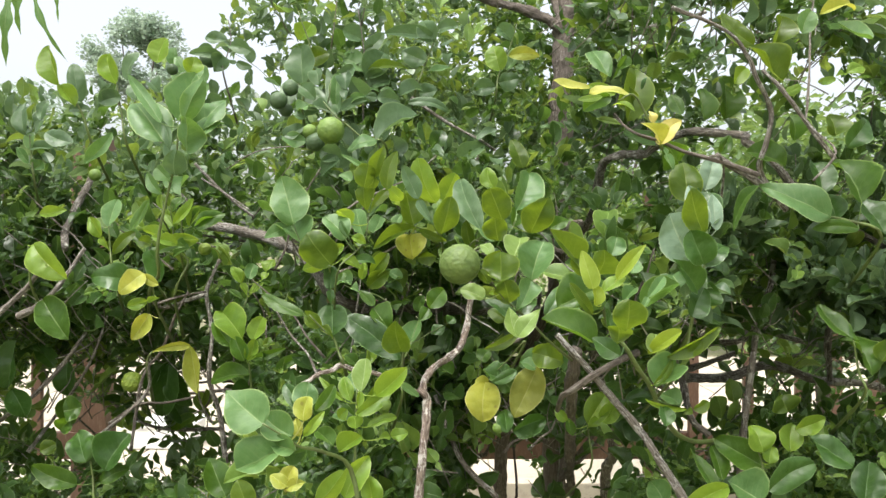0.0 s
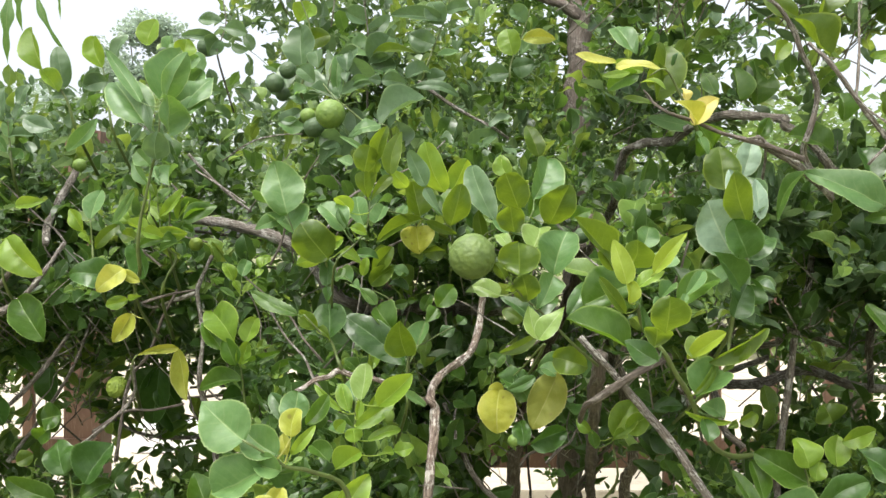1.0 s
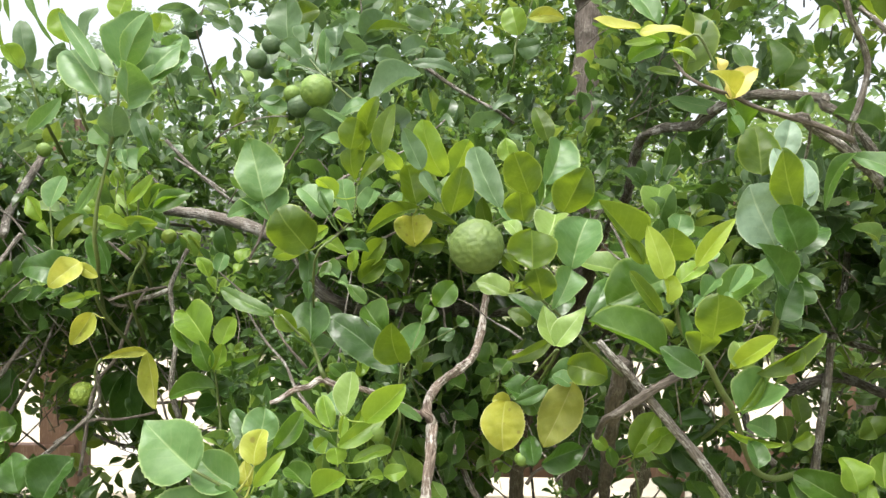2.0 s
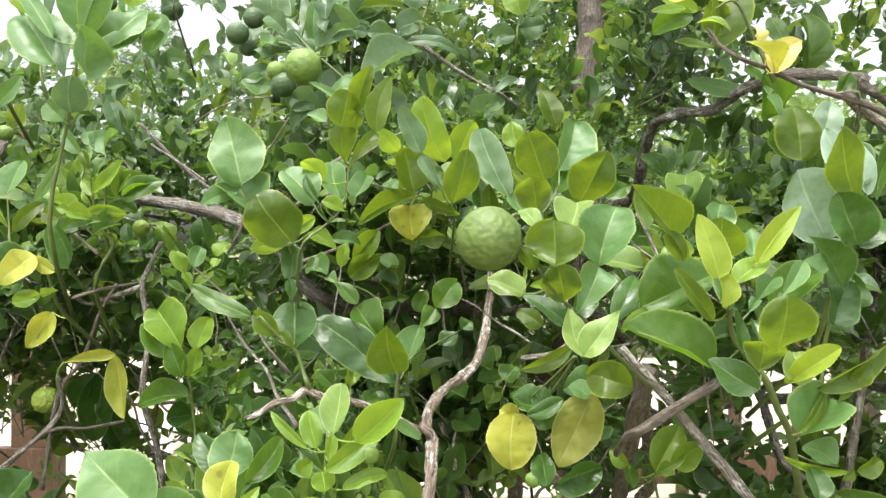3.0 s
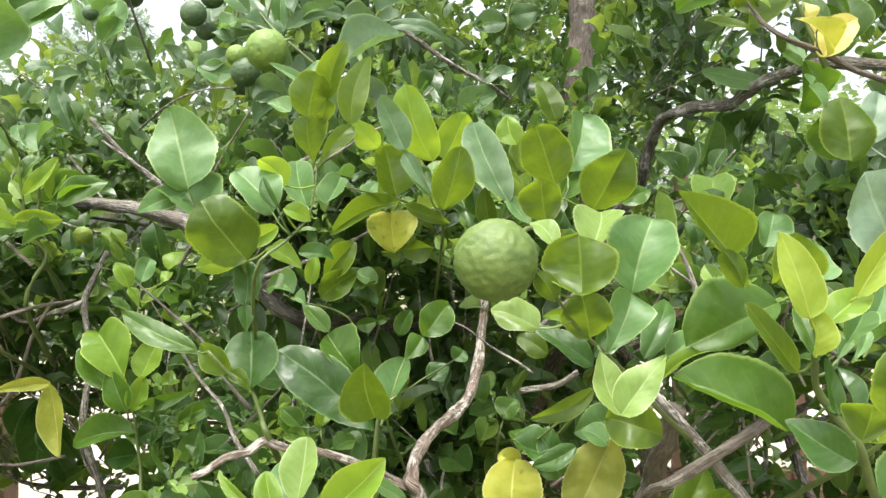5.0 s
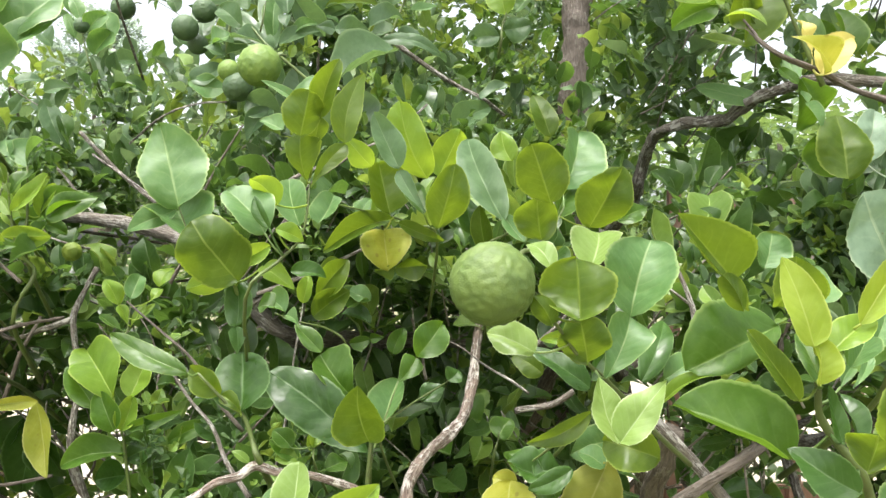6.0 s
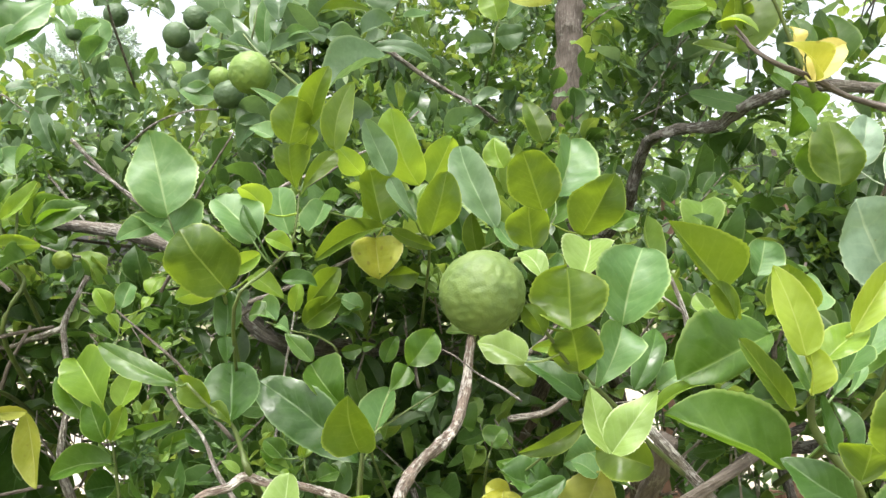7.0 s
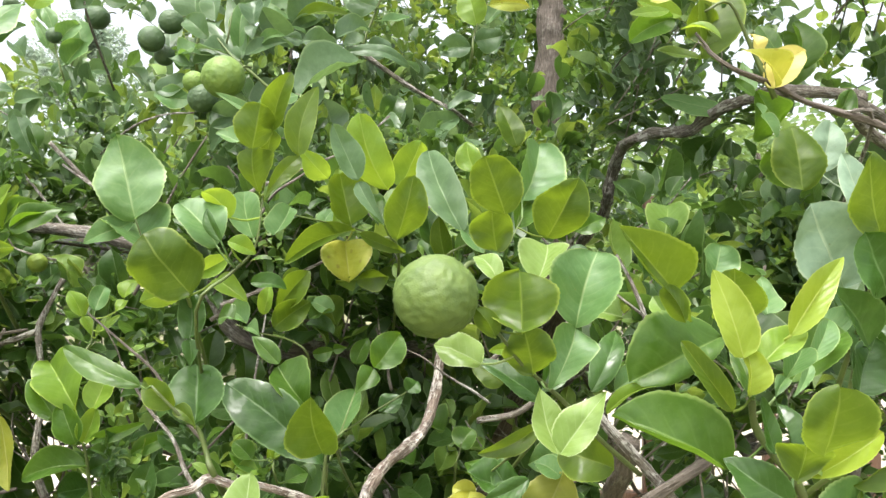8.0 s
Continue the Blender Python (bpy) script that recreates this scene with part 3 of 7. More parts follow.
leaf(twig, (-0.100, 1.180, 1.522), (-0.090, 1.199, 1.550), 0.0196, "pale", (-0.16, 0.75), -0.04)
leaf(twig, (-0.110, 1.150, 1.519), (-0.122, 1.179, 1.556), 0.0229, "pale", (-0.14, 0.75), 0.09)
leaf(twig, (-0.131, 1.120, 1.513), (-0.162, 1.137, 1.543), 0.0339, "pale", (0.16, 0.75), 0.07, form=ROUND)
leaf(twig, (-0.125, 1.140, 1.534), (-0.143, 1.128, 1.553), 0.0195, "young", (0.15, -0.50), -0.03)
leaf(twig, (-0.126, 1.110, 1.516), (-0.138, 1.116, 1.539), 0.0095, "dark", (-0.10, 0.20), 0.04)
leaf(twig, (-0.123, 1.120, 1.516), (-0.103, 1.121, 1.508), 0.0124, "young", (0.12, 0.20), 0.08)
twig = stem(((-0.001, 1.340, 1.516), (-0.023, 1.340, 1.527), (-0.045, 1.340, 1.536), (-0.086, 1.300, 1.543), (-0.104, 1.280, 1.547)), 0.0017)
leaf(twig, (-0.047, 1.330, 1.539), (-0.059, 1.338, 1.589), 0.0480, "olive", (0.19, 0.20), -0.05, form=ROUND)
leaf(twig, (-0.011, 1.320, 1.572), (-0.038, 1.287, 1.636), 0.0390, "young", (0.05, -0.50), 0.05, form=ROUND)
leaf(twig, (-0.014, 1.270, 1.537), (-0.062, 1.288, 1.627), 0.0253, "shade", (0.00, 0.20), -0.03, (-0.038, 1.278, 1.577), 0.0152)
leaf(twig, (0.000, 1.350, 1.577), (0.020, 1.328, 1.621), 0.0317, "young", (-0.01, -0.50), -0.05)
leaf(twig, (-0.003, 1.270, 1.523), (0.013, 1.247, 1.576), 0.0360, "olive", (0.22, -0.50), 0.08)
leaf(twig, (-0.015, 1.300, 1.537), (-0.027, 1.329, 1.577), 0.0214, "mature", (0.02, 0.75), -0.01)
leaf(twig, (-0.043, 1.330, 1.533), (-0.109, 1.310, 1.501), 0.0186, "olive", (0.20, 0.20), 0.03)
leaf(twig, (-0.039, 1.330, 1.530), (0.007, 1.336, 1.513), 0.0135, "olive", (0.19, 0.20), 0.08)
leaf(twig, (-0.054, 1.350, 1.522), (-0.048, 1.333, 1.484), 0.0448, "yellow", (0.00, 0.45), 0.01, form=ROUND)
leaf(twig, (-0.062, 1.340, 1.484), (-0.010, 1.341, 1.488), 0.0222, "olive", (0.05, -0.50), 0.01)
leaf(twig, (-0.085, 1.360, 1.524), (-0.069, 1.384, 1.560), 0.0181, "pale", (-0.17, 0.75), -0.01)
leaf(twig, (-0.057, 1.360, 1.567), (-0.065, 1.353, 1.538), 0.0113, "young", (0.16, 0.20), -0.05)
leaf(twig, (-0.113, 1.370, 1.453), (-0.100, 1.346, 1.496), 0.0229, "olive", (-0.23, -0.50), 0.04)
twig = stem(((0.040, 1.300, 1.497), (0.060, 1.290, 1.518), (0.078, 1.270, 1.522), (0.091, 1.250, 1.512), (0.111, 1.270, 1.543)), 0.0016)
leaf(twig, (0.058, 1.280, 1.530), (0.027, 1.322, 1.615), 0.0347, "shade", (-0.11, 0.45), 0.03)
leaf(twig, (0.084, 1.180, 1.540), (0.065, 1.158, 1.584), 0.0397, "olive", (-0.01, -0.50), -0.01, form=ROUND)
leaf(twig, (0.114, 1.290, 1.560), (0.144, 1.347, 1.626), 0.0456, "pale", (0.25, 0.75), -0.03, form=ROUND)
leaf(twig, (0.107, 1.280, 1.534), (0.125, 1.303, 1.566), 0.0227, "mature", (-0.04, 0.75), -0.03)
leaf(twig, (0.080, 1.200, 1.511), (0.074, 1.183, 1.545), 0.0338, "olive", (0.07, -0.50), -0.02, form=ROUND)
leaf(twig, (0.132, 1.260, 1.525), (0.155, 1.233, 1.576), 0.0451, "olive", (-0.07, -0.50), 0.06, form=ROUND)
leaf(twig, (0.167, 1.300, 1.532), (0.199, 1.311, 1.550), 0.0214, "mature", (-0.09, 0.75), 0.03)
leaf(twig, (0.076, 1.270, 1.511), (0.058, 1.284, 1.535), 0.0173, "pale", (0.20, 0.75), -0.04)
leaf(twig, (0.091, 1.500, 1.611), (0.080, 1.510, 1.651), 0.0294, "young", (-0.22, 0.20), -0.02)
leaf(twig, (0.154, 1.600, 1.655), (0.135, 1.610, 1.716), 0.0340, "olive", (0.13, 0.20), 0.04)
leaf(twig, (0.069, 1.700, 1.723), (0.110, 1.710, 1.744), 0.0253, "shade", (-0.13, 0.75), -0.01)
leaf(twig, (0.031, 1.700, 1.682), (0.082, 1.699, 1.717), 0.0345, "shade", (-0.16, 0.20), 0.01)
leaf(twig, (0.219, 1.900, 1.778), (0.276, 1.887, 1.778), 0.0231, "pale", (-0.23, 0.75), 0.05)
leaf(twig, (0.212, 1.800, 1.695), (0.244, 1.823, 1.717), 0.0208, "mature", (0.20, 0.75), 0.09)
leaf(twig, (0.038, 1.320, 1.497), (0.025, 1.331, 1.557), 0.0218, "dark", (0.12, 0.20), 0.09)
leaf(twig, (0.046, 1.300, 1.497), (0.036, 1.279, 1.543), 0.0187, "olive", (-0.24, -0.50), -0.01)
limb("limb", ((0.472, 1.250, 1.611), (0.411, 1.220, 1.627), (0.382, 1.220, 1.635), (0.352, 1.220, 1.643), (0.318, 1.210, 1.655), (0.279, 1.200, 1.666), (0.260, 1.200, 1.678), (0.255, 1.200, 1.685), (0.246, 1.200, 1.696)), 0.0038, 0.25)
twig = stem(((0.411, 1.220, 1.627), (0.382, 1.220, 1.635), (0.352, 1.220, 1.643), (0.318, 1.210, 1.655), (0.279, 1.200, 1.666), (0.260, 1.200, 1.678), (0.248, 1.200, 1.689)), 0.0019, True)
# one folded leaf: cream for its lit half, yellow for the shaded half
leaf(twig, (0.311, 1.200, 1.651), (0.349, 1.215, 1.687), 0.0270, "cream", (-0.50, 0.50), 0.12, form=OVATE)
leaf(twig, (0.310, 1.192, 1.649), (0.285, 1.185, 1.681), 0.0215, "yellow", (0.80, -0.40), 0.14, form=OVATE)
leaf(twig, (0.309, 1.210, 1.672), (0.301, 1.215, 1.702), 0.0130, "cream", (0.30, 0.75), 0.05)
leaf(twig, (0.262, 1.300, 1.738), (0.220, 1.300, 1.716), 0.0258, "mature", (-0.10, 0.20), -0.03)
leaf(twig, (0.269, 1.300, 1.741), (0.227, 1.304, 1.757), 0.0181, "young", (-0.03, 0.20), -0.04)
leaf(twig, (0.288, 1.250, 1.705), (0.257, 1.265, 1.723), 0.0085, "young", (-0.06, 0.75), 0.09)
leaf(twig, (0.269, 1.250, 1.687), (0.231, 1.255, 1.698), 0.0109, "olive", (-0.08, 0.20), -0.06)
leaf(twig, (0.302, 1.300, 1.717), (0.281, 1.288, 1.750), 0.0309, "olive", (-0.23, -0.50), -0.03)
leaf(twig, (0.311, 1.300, 1.729), (0.326, 1.311, 1.770), 0.0210, "dark", (0.14, 0.20), -0.00)
leaf(twig, (0.388, 1.350, 1.718), (0.373, 1.359, 1.754), 0.0234, "mature", (-0.10, 0.20), -0.04)
leaf(twig, (0.439, 1.400, 1.716), (0.437, 1.411, 1.773), 0.0353, "mature", (0.24, 0.20), 0.01)
leaf(twig, (0.341, 1.300, 1.670), (0.341, 1.328, 1.707), 0.0137, "pale", (-0.15, 0.75), -0.05)
leaf(twig, (0.340, 1.300, 1.665), (0.325, 1.307, 1.681), 0.0115, "mature", (-0.22, 0.20), -0.03)
leaf(twig, (0.343, 1.300, 1.670), (0.410, 1.350, 1.581), 0.0492, "mature", (0.09, -0.50), -0.04, (0.381, 1.323, 1.631), 0.0514)
leaf(twig, (0.344, 1.310, 1.661), (0.355, 1.279, 1.624), 0.0127, "pale", (-0.23, 0.75), 0.02)
leaf(twig, (0.373, 1.270, 1.571), (0.371, 1.290, 1.634), 0.0496, "olive", (-0.10, -0.50), 0.04, form=ROUND, fold=0.4)
leaf(twig, (0.415, 1.320, 1.594), (0.433, 1.330, 1.648), 0.0339, "sky_sheen", (0.20, 0.60), 0.03, form=ROUND, fold=0.5)
leaf(twig, (0.335, 1.130, 1.485), (0.305, 1.120, 1.547), 0.0633, "sky_sheen", (-0.30, 0.45), 0.03, form=ROUND, fold=0.25)
leaf(twig, (0.433, 1.600, 1.706), (0.348, 1.605, 1.728), 0.0329, "pale", (0.14, 0.75), 0.01)
leaf(twig, (0.490, 1.500, 1.555), (0.413, 1.465, 1.533), 0.0246, "dark", (0.24, 0.75), 0.02)
leaf(twig, (0.449, 1.350, 1.654), (0.465, 1.354, 1.684), 0.0205, "mature", (-0.13, 0.20), 0.01)
twig = stem(((0.170, 1.100, 1.353), (0.137, 1.070, 1.381), (0.113, 1.050, 1.405), (0.096, 1.040, 1.421), (0.075, 1.030, 1.439), (0.063, 1.020, 1.454), (0.051, 1.010, 1.468), (0.045, 1.000, 1.477)), 0.0019, rooted=False)
leaf(twig, (0.086, 0.970, 1.397), (0.078, 0.982, 1.432), 0.0224, "fresh", (0.50, 0.45), -0.05, form=OVATE, fold=0.5)
leaf(twig, (0.087, 0.970, 1.397), (0.114, 0.975, 1.431), 0.0216, "fresh", (-0.40, 0.45), 0.01, form=OVATE, fold=0.4)
leaf(twig, (0.091, 1.020, 1.425), (0.128, 1.053, 1.510), 0.0422, "pale", (-0.13, 0.45), 0.08, (0.110, 1.036, 1.461), 0.0295, form=ROUND, fold=0.55)
leaf(twig, (0.069, 0.990, 1.461), (0.069, 1.004, 1.497), 0.0422, "olive", (-0.10, -0.55), 0.02, form=TOPPED, fold=-0.7)
leaf(twig, (0.055, 1.000, 1.458), (0.043, 0.995, 1.474), 0.0135, "olive", (-0.23, -0.50), -0.02)
leaf(twig, (0.082, 1.030, 1.433), (0.074, 1.018, 1.461), 0.0316, "olive", (-0.13, -0.50), -0.03, form=ROUND, fold=0.3)
leaf(twig, (0.060, 1.030, 1.489), (0.047, 1.047, 1.509), 0.0147, "fresh", (-0.13, 0.75), 0.08)
leaf(twig, (0.089, 1.060, 1.490), (0.099, 1.080, 1.519), 0.0305, "fresh", (-0.18, 0.75), -0.05)
leaf(twig, (0.135, 1.100, 1.411), (0.165, 1.141, 1.457), 0.0205, "dark", (0.21, 0.75), 0.03)
leaf(twig, (0.099, 1.100, 1.412), (0.129, 1.126, 1.436), 0.0190, "dark", (0.25, 0.75), 0.00)
leaf(twig, (0.051, 1.040, 1.438), (0.022, 1.045, 1.452), 0.0270, "fresh", (0.20, 0.75), 0.04)
leaf(twig, (0.095, 1.080, 1.409), (0.055, 1.094, 1.435), 0.0190, "dark", (0.15, 0.75), 0.06)
leaf(twig, (0.098, 1.300, 1.388), (0.070, 1.309, 1.405), 0.0210, "olive", (-0.00, 0.45), -0.05)
leaf(twig, (0.083, 1.060, 1.442), (0.058, 1.065, 1.444), 0.0087, "young", (-0.14, 0.45), 0.08)
leaf(twig, (0.156, 1.120, 1.409), (0.185, 1.139, 1.427), 0.0204, "pale", (0.20, 0.75), 0.09)
twig = stem(((0.447, 1.340, 1.193), (0.380, 1.240, 1.213), (0.320, 1.140, 1.247), (0.275, 1.050, 1.295), (0.249, 1.000, 1.335), (0.227, 0.970, 1.361), (0.210, 0.950, 1.385), (0.197, 0.950, 1.401), (0.187, 0.950, 1.416), (0.181, 0.940, 1.433), (0.180, 0.940, 1.447), (0.184, 0.940, 1.458)), 0.0040, rooted=False)
leaf(twig, (0.164, 0.910, 1.456), (0.153, 0.919, 1.499), 0.0194, "lemon", (-0.08, 0.20), 0.05, form=(0.3, 0.4, 0.7), fold=0.3, lop=0.1)
leaf(twig, (0.167, 0.910, 1.438), (0.167, 0.914, 1.460), 0.0133, "lemon", (0.15, 0.20), 0.04, form=ROUND, fold=0.7)
leaf(twig, (0.178, 0.930, 1.434), (0.175, 0.949, 1.461), 0.0117, "mature", (0.16, 0.75), 0.02)
leaf(twig, (0.192, 0.920, 1.466), (0.229, 0.937, 1.506), 0.0144, "lemon", (0.08, 0.45), 0.05, form=(0.3, 0.5, 0.9), fold=0.9)
leaf(twig, (0.177, 0.920, 1.452), (0.204, 0.930, 1.469), 0.0173, "young", (-0.12, 0.75), 0.09)
leaf(twig, (0.245, 1.030, 1.428), (0.306, 1.070, 1.459), 0.0285, "mature", (0.00, 0.75), 0.06, fold=0.9, form=OVATE)
leaf(twig, (0.186, 1.000, 1.470), (0.191, 0.988, 1.500), 0.0336, "olive", (0.24, -0.50), 0.09, form=ROUND)
leaf(twig, (0.178, 1.020, 1.466), (0.128, 1.000, 1.523), 0.0267, "olive", (0.08, -0.50), -0.03, (0.165, 1.010, 1.484), 0.0113, form=(0.30, 0.42, 0.95), fold=0.5, lop=0.74)
leaf(twig, (0.171, 1.010, 1.466), (0.156, 0.997, 1.486), 0.0138, "olive", (0.20, -0.50), -0.04)
leaf(twig, (0.204, 1.040, 1.455), (0.142, 1.017, 1.431), 0.0422, "mature", (0.23, 0.45), 0.05, form=(0.6, 0.5, 0.5), fold=0.6, lop=0.42)
leaf(twig, (0.128, 1.030, 1.408), (0.158, 1.015, 1.428), 0.0082, "young", (-0.22, 0.75), 0.08)
leaf(twig, (0.167, 0.930, 1.427), (0.142, 0.935, 1.462), 0.0112, "olive", (0.07, 0.20), 0.03, fold=0.9)
leaf(twig, (0.175, 0.955, 1.392), (0.114, 0.962, 1.420), 0.0281, "mature", (0.12, 0.45), 0.09, form=(0.42, 0.5, 0.65), fold=0.35, lop=0.75)
leaf(twig, (0.198, 0.930, 1.381), (0.169, 0.943, 1.402), 0.0221, "dark", (-0.14, 0.45), -0.06)
leaf(twig, (0.189, 0.930, 1.406), (0.184, 0.934, 1.434), 0.0090, "dark", (0.21, 0.20), -0.06)
leaf(twig, (0.206, 0.950, 1.402), (0.213, 0.971, 1.427), 0.0166, "dark", (0.19, 0.75), -0.04)
leaf(twig, (0.198, 0.950, 1.431), (0.223, 0.971, 1.454), 0.0147, "pale", (0.15, 0.75), 0.07)
leaf(twig, (0.232, 1.000, 1.423), (0.276, 1.041, 1.467), 0.0135, "pale", (0.19, 0.75), 0.03)
leaf(twig, (0.239, 1.050, 1.469), (0.245, 1.071, 1.494), 0.0221, "pale", (0.19, 0.75), -0.03, form=OVATE, fold=0.3)
leaf(twig, (0.222, 1.100, 1.491), (0.232, 1.110, 1.516), 0.0271, "pale", (0.09, 0.75), -0.01, form=ROUND, fold=0.3)
leaf(twig, (0.190, 1.000, 1.469), (0.202, 1.007, 1.475), 0.0123, "pale", (0.20, 0.75), 0.06)
leaf(twig, (0.198, 0.900, 1.411), (0.198, 0.883, 1.445), 0.0370, "olive", (-0.01, -0.50), 0.02, form=TOPPED, fold=0.35)
leaf(twig, (0.190, 0.910, 1.397), (0.190, 0.901, 1.418), 0.0252, "olive", (-0.24, -0.50), -0.05, form=TOPPED)
leaf(twig, (0.287, 1.000, 1.402), (0.248, 1.010, 1.373), 0.0170, "lemon", (0.05, 0.75), 0.10, fold=0.8)
leaf(twig, (0.269, 1.000, 1.370), (0.341, 1.030, 1.404), 0.0192, "olive", (0.10, -0.30), 0.06, fold=0.7)
leaf(twig, (0.260, 1.010, 1.371), (0.260, 1.022, 1.397), 0.0270, "fresh", (0.18, 0.45), 0.04, form=ROUND)
leaf(twig, (0.256, 1.000, 1.333), (0.284, 1.016, 1.361), 0.0372, "pale", (-0.18, 0.75), -0.00, form=ROUND)
leaf(twig, (0.251, 0.990, 1.339), (0.280, 1.000, 1.371), 0.0101, "olive", (0.13, 0.20), 0.02)
leaf(twig, (0.285, 1.000, 1.312), (0.266, 1.015, 1.326), 0.0204, "pale", (-0.24, 0.75), 0.07)
leaf(twig, (0.293, 1.000, 1.308), (0.241, 0.994, 1.321), 0.0065, "young", (0.16, 0.20), -0.05)
leaf(twig, (0.284, 1.000, 1.360), (0.313, 1.007, 1.390), 0.0136, "olive", (0.02, 0.20), 0.00)
leaf(twig, (0.288, 1.000, 1.301), (0.321, 1.007, 1.315), 0.0144, "olive", (0.14, 0.20), -0.01)
leaf(twig, (0.263, 0.980, 1.291), (0.263, 0.998, 1.315), 0.0193, "dark", (-0.13, 0.75), 0.02)
twig = stem(((0.330, 1.145, 1.338), (0.335, 1.135, 1.380), (0.343, 1.125, 1.438), (0.355, 1.125, 1.487), (0.357, 1.125, 1.516)), 0.0025)
leaf(twig, (0.341, 1.090, 1.520), (0.316, 1.060, 1.577), 0.0343, "olive", (0.23, -0.50), -0.04, form=ROUND, fold=0.3)
leaf(twig, (0.349, 1.120, 1.524), (0.332, 1.120, 1.586), 0.0294, "sky_sheen", (-0.19, 0.75), 0.04, fold=0.5)
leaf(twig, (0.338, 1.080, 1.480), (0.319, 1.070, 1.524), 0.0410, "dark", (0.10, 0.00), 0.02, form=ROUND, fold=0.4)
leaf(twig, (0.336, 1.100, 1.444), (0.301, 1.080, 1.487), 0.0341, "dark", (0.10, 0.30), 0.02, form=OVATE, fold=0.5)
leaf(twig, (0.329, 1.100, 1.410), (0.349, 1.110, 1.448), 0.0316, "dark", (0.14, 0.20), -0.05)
leaf(twig, (0.367, 1.120, 1.525), (0.367, 1.130, 1.576), 0.0225, "sky_sheen", (0.19, 0.75), -0.03, fold=0.4)
leaf(twig, (0.314, 1.100, 1.449), (0.307, 1.115, 1.467), 0.0329, "pale", (-0.10, 0.75), 0.07)
leaf(twig, (0.341, 1.080, 1.477), (0.377, 1.103, 1.510), 0.0305, "dark", (-0.04, 0.75), 0.07)
twig = stem(((-0.320, 1.440, 1.198), (-0.329, 1.440, 1.245), (-0.332, 1.430, 1.296), (-0.336, 1.430, 1.311)), 0.0031)
leaf(twig, (-0.343, 1.430, 1.343), (-0.396, 1.484, 1.391), 0.0484, "young", (-0.17, 0.75), 0.08, fold=0.9, form=ROUND)
leaf(twig, (-0.326, 1.430, 1.343), (-0.313, 1.447, 1.382), 0.0312, "young", (-0.16, 0.45), -0.04, fold=0.6, form=ROUND)
leaf(twig, (-0.362, 1.430, 1.332), (-0.401, 1.449, 1.373), 0.0262, "mature", (-0.00, 0.45), -0.01, fold=0.7)
leaf(twig, (-0.339, 1.420, 1.309), (-0.358, 1.428, 1.350), 0.0270, "mature", (0.02, 0.20), 0.08, fold=0.7)
leaf(twig, (-0.332, 1.420, 1.310), (-0.322, 1.429, 1.346), 0.0209, "young", (0.11, 0.20), -0.06, fold=0.8)
leaf(twig, (-0.326, 1.420, 1.313), (-0.269, 1.418, 1.331), 0.0136, "mature", (-0.09, 0.20), 0.03)
leaf(twig, (-0.332, 1.430, 1.284), (-0.398, 1.422, 1.274), 0.0304, "mature", (-0.01, 0.75), 0.05)
leaf(twig, (-0.336, 1.440, 1.285), (-0.374, 1.442, 1.294), 0.0139, "mature", (-0.01, 0.20), -0.05)
leaf(twig, (-0.335, 1.450, 1.274), (-0.292, 1.452, 1.291), 0.0276, "dark", (-0.13, 0.45), 0.08)
leaf(twig, (-0.291, 1.450, 1.291), (-0.243, 1.456, 1.312), 0.0191, "mature", (-0.07, 0.45), 0.06)
leaf(twig, (-0.336, 1.450, 1.255), (-0.366, 1.440, 1.252), 0.0303, "dark", (0.24, 0.75), 0.04)
twig = stem(((-0.358, 1.500, 1.384), (-0.353, 1.500, 1.410), (-0.350, 1.500, 1.436)), 0.0020)
leaf(twig, (-0.352, 1.500, 1.415), (-0.383, 1.508, 1.470), 0.0188, "young", (0.09, 0.20), 0.04)
leaf(twig, (-0.350, 1.500, 1.445), (-0.345, 1.521, 1.473), 0.0228, "pale", (-0.09, 0.75), 0.09)
leaf(twig, (-0.326, 1.500, 1.444), (-0.311, 1.530, 1.483), 0.0243, "young", (-0.02, 0.75), 0.09)
leaf(twig, (-0.348, 1.500, 1.415), (-0.339, 1.521, 1.444), 0.0096, "young", (-0.10, 0.75), 0.08)
leaf(twig, (-0.361, 1.500, 1.410), (-0.389, 1.510, 1.428), 0.0111, "mature", (0.14, 0.75), 0.04)
leaf(twig, (-0.339, 1.500, 1.423), (-0.328, 1.515, 1.443), 0.0084, "young", (-0.03, 0.75), -0.04)
twig = stem(((-0.138, 1.160, 1.337), (-0.145, 1.160, 1.356), (-0.152, 1.160, 1.375), (-0.163, 1.155, 1.385), (-0.184, 1.150, 1.409)), 0.0030)
leaf(twig, (-0.192, 1.150, 1.409), (-0.253, 1.162, 1.436), 0.0199, "mature", (0.14, 0.75), -0.00, fold=0.5)
leaf(twig, (-0.153, 1.155, 1.378), (-0.192, 1.159, 1.413), 0.0191, "olive", (0.08, 0.20), -0.04)
leaf(twig, (-0.155, 1.160, 1.378), (-0.159, 1.180, 1.422), 0.0451, "dark", (-0.21, 0.45), -0.04, form=ROUND, fold=0.6)
leaf(twig, (-0.153, 1.140, 1.424), (-0.160, 1.151, 1.483), 0.0194, "dark", (0.15, 0.20), -0.03)
twig = stem(((-0.059, 1.170, 1.285), (-0.059, 1.170, 1.319), (-0.056, 1.170, 1.354), (-0.054, 1.170, 1.367)), 0.0026)
leaf(twig, (-0.073, 1.220, 1.379), (-0.125, 1.237, 1.439), 0.0154, "mature", (0.20, 0.45), -0.00, (-0.101, 1.228, 1.416), 0.0385, fold=0.7)
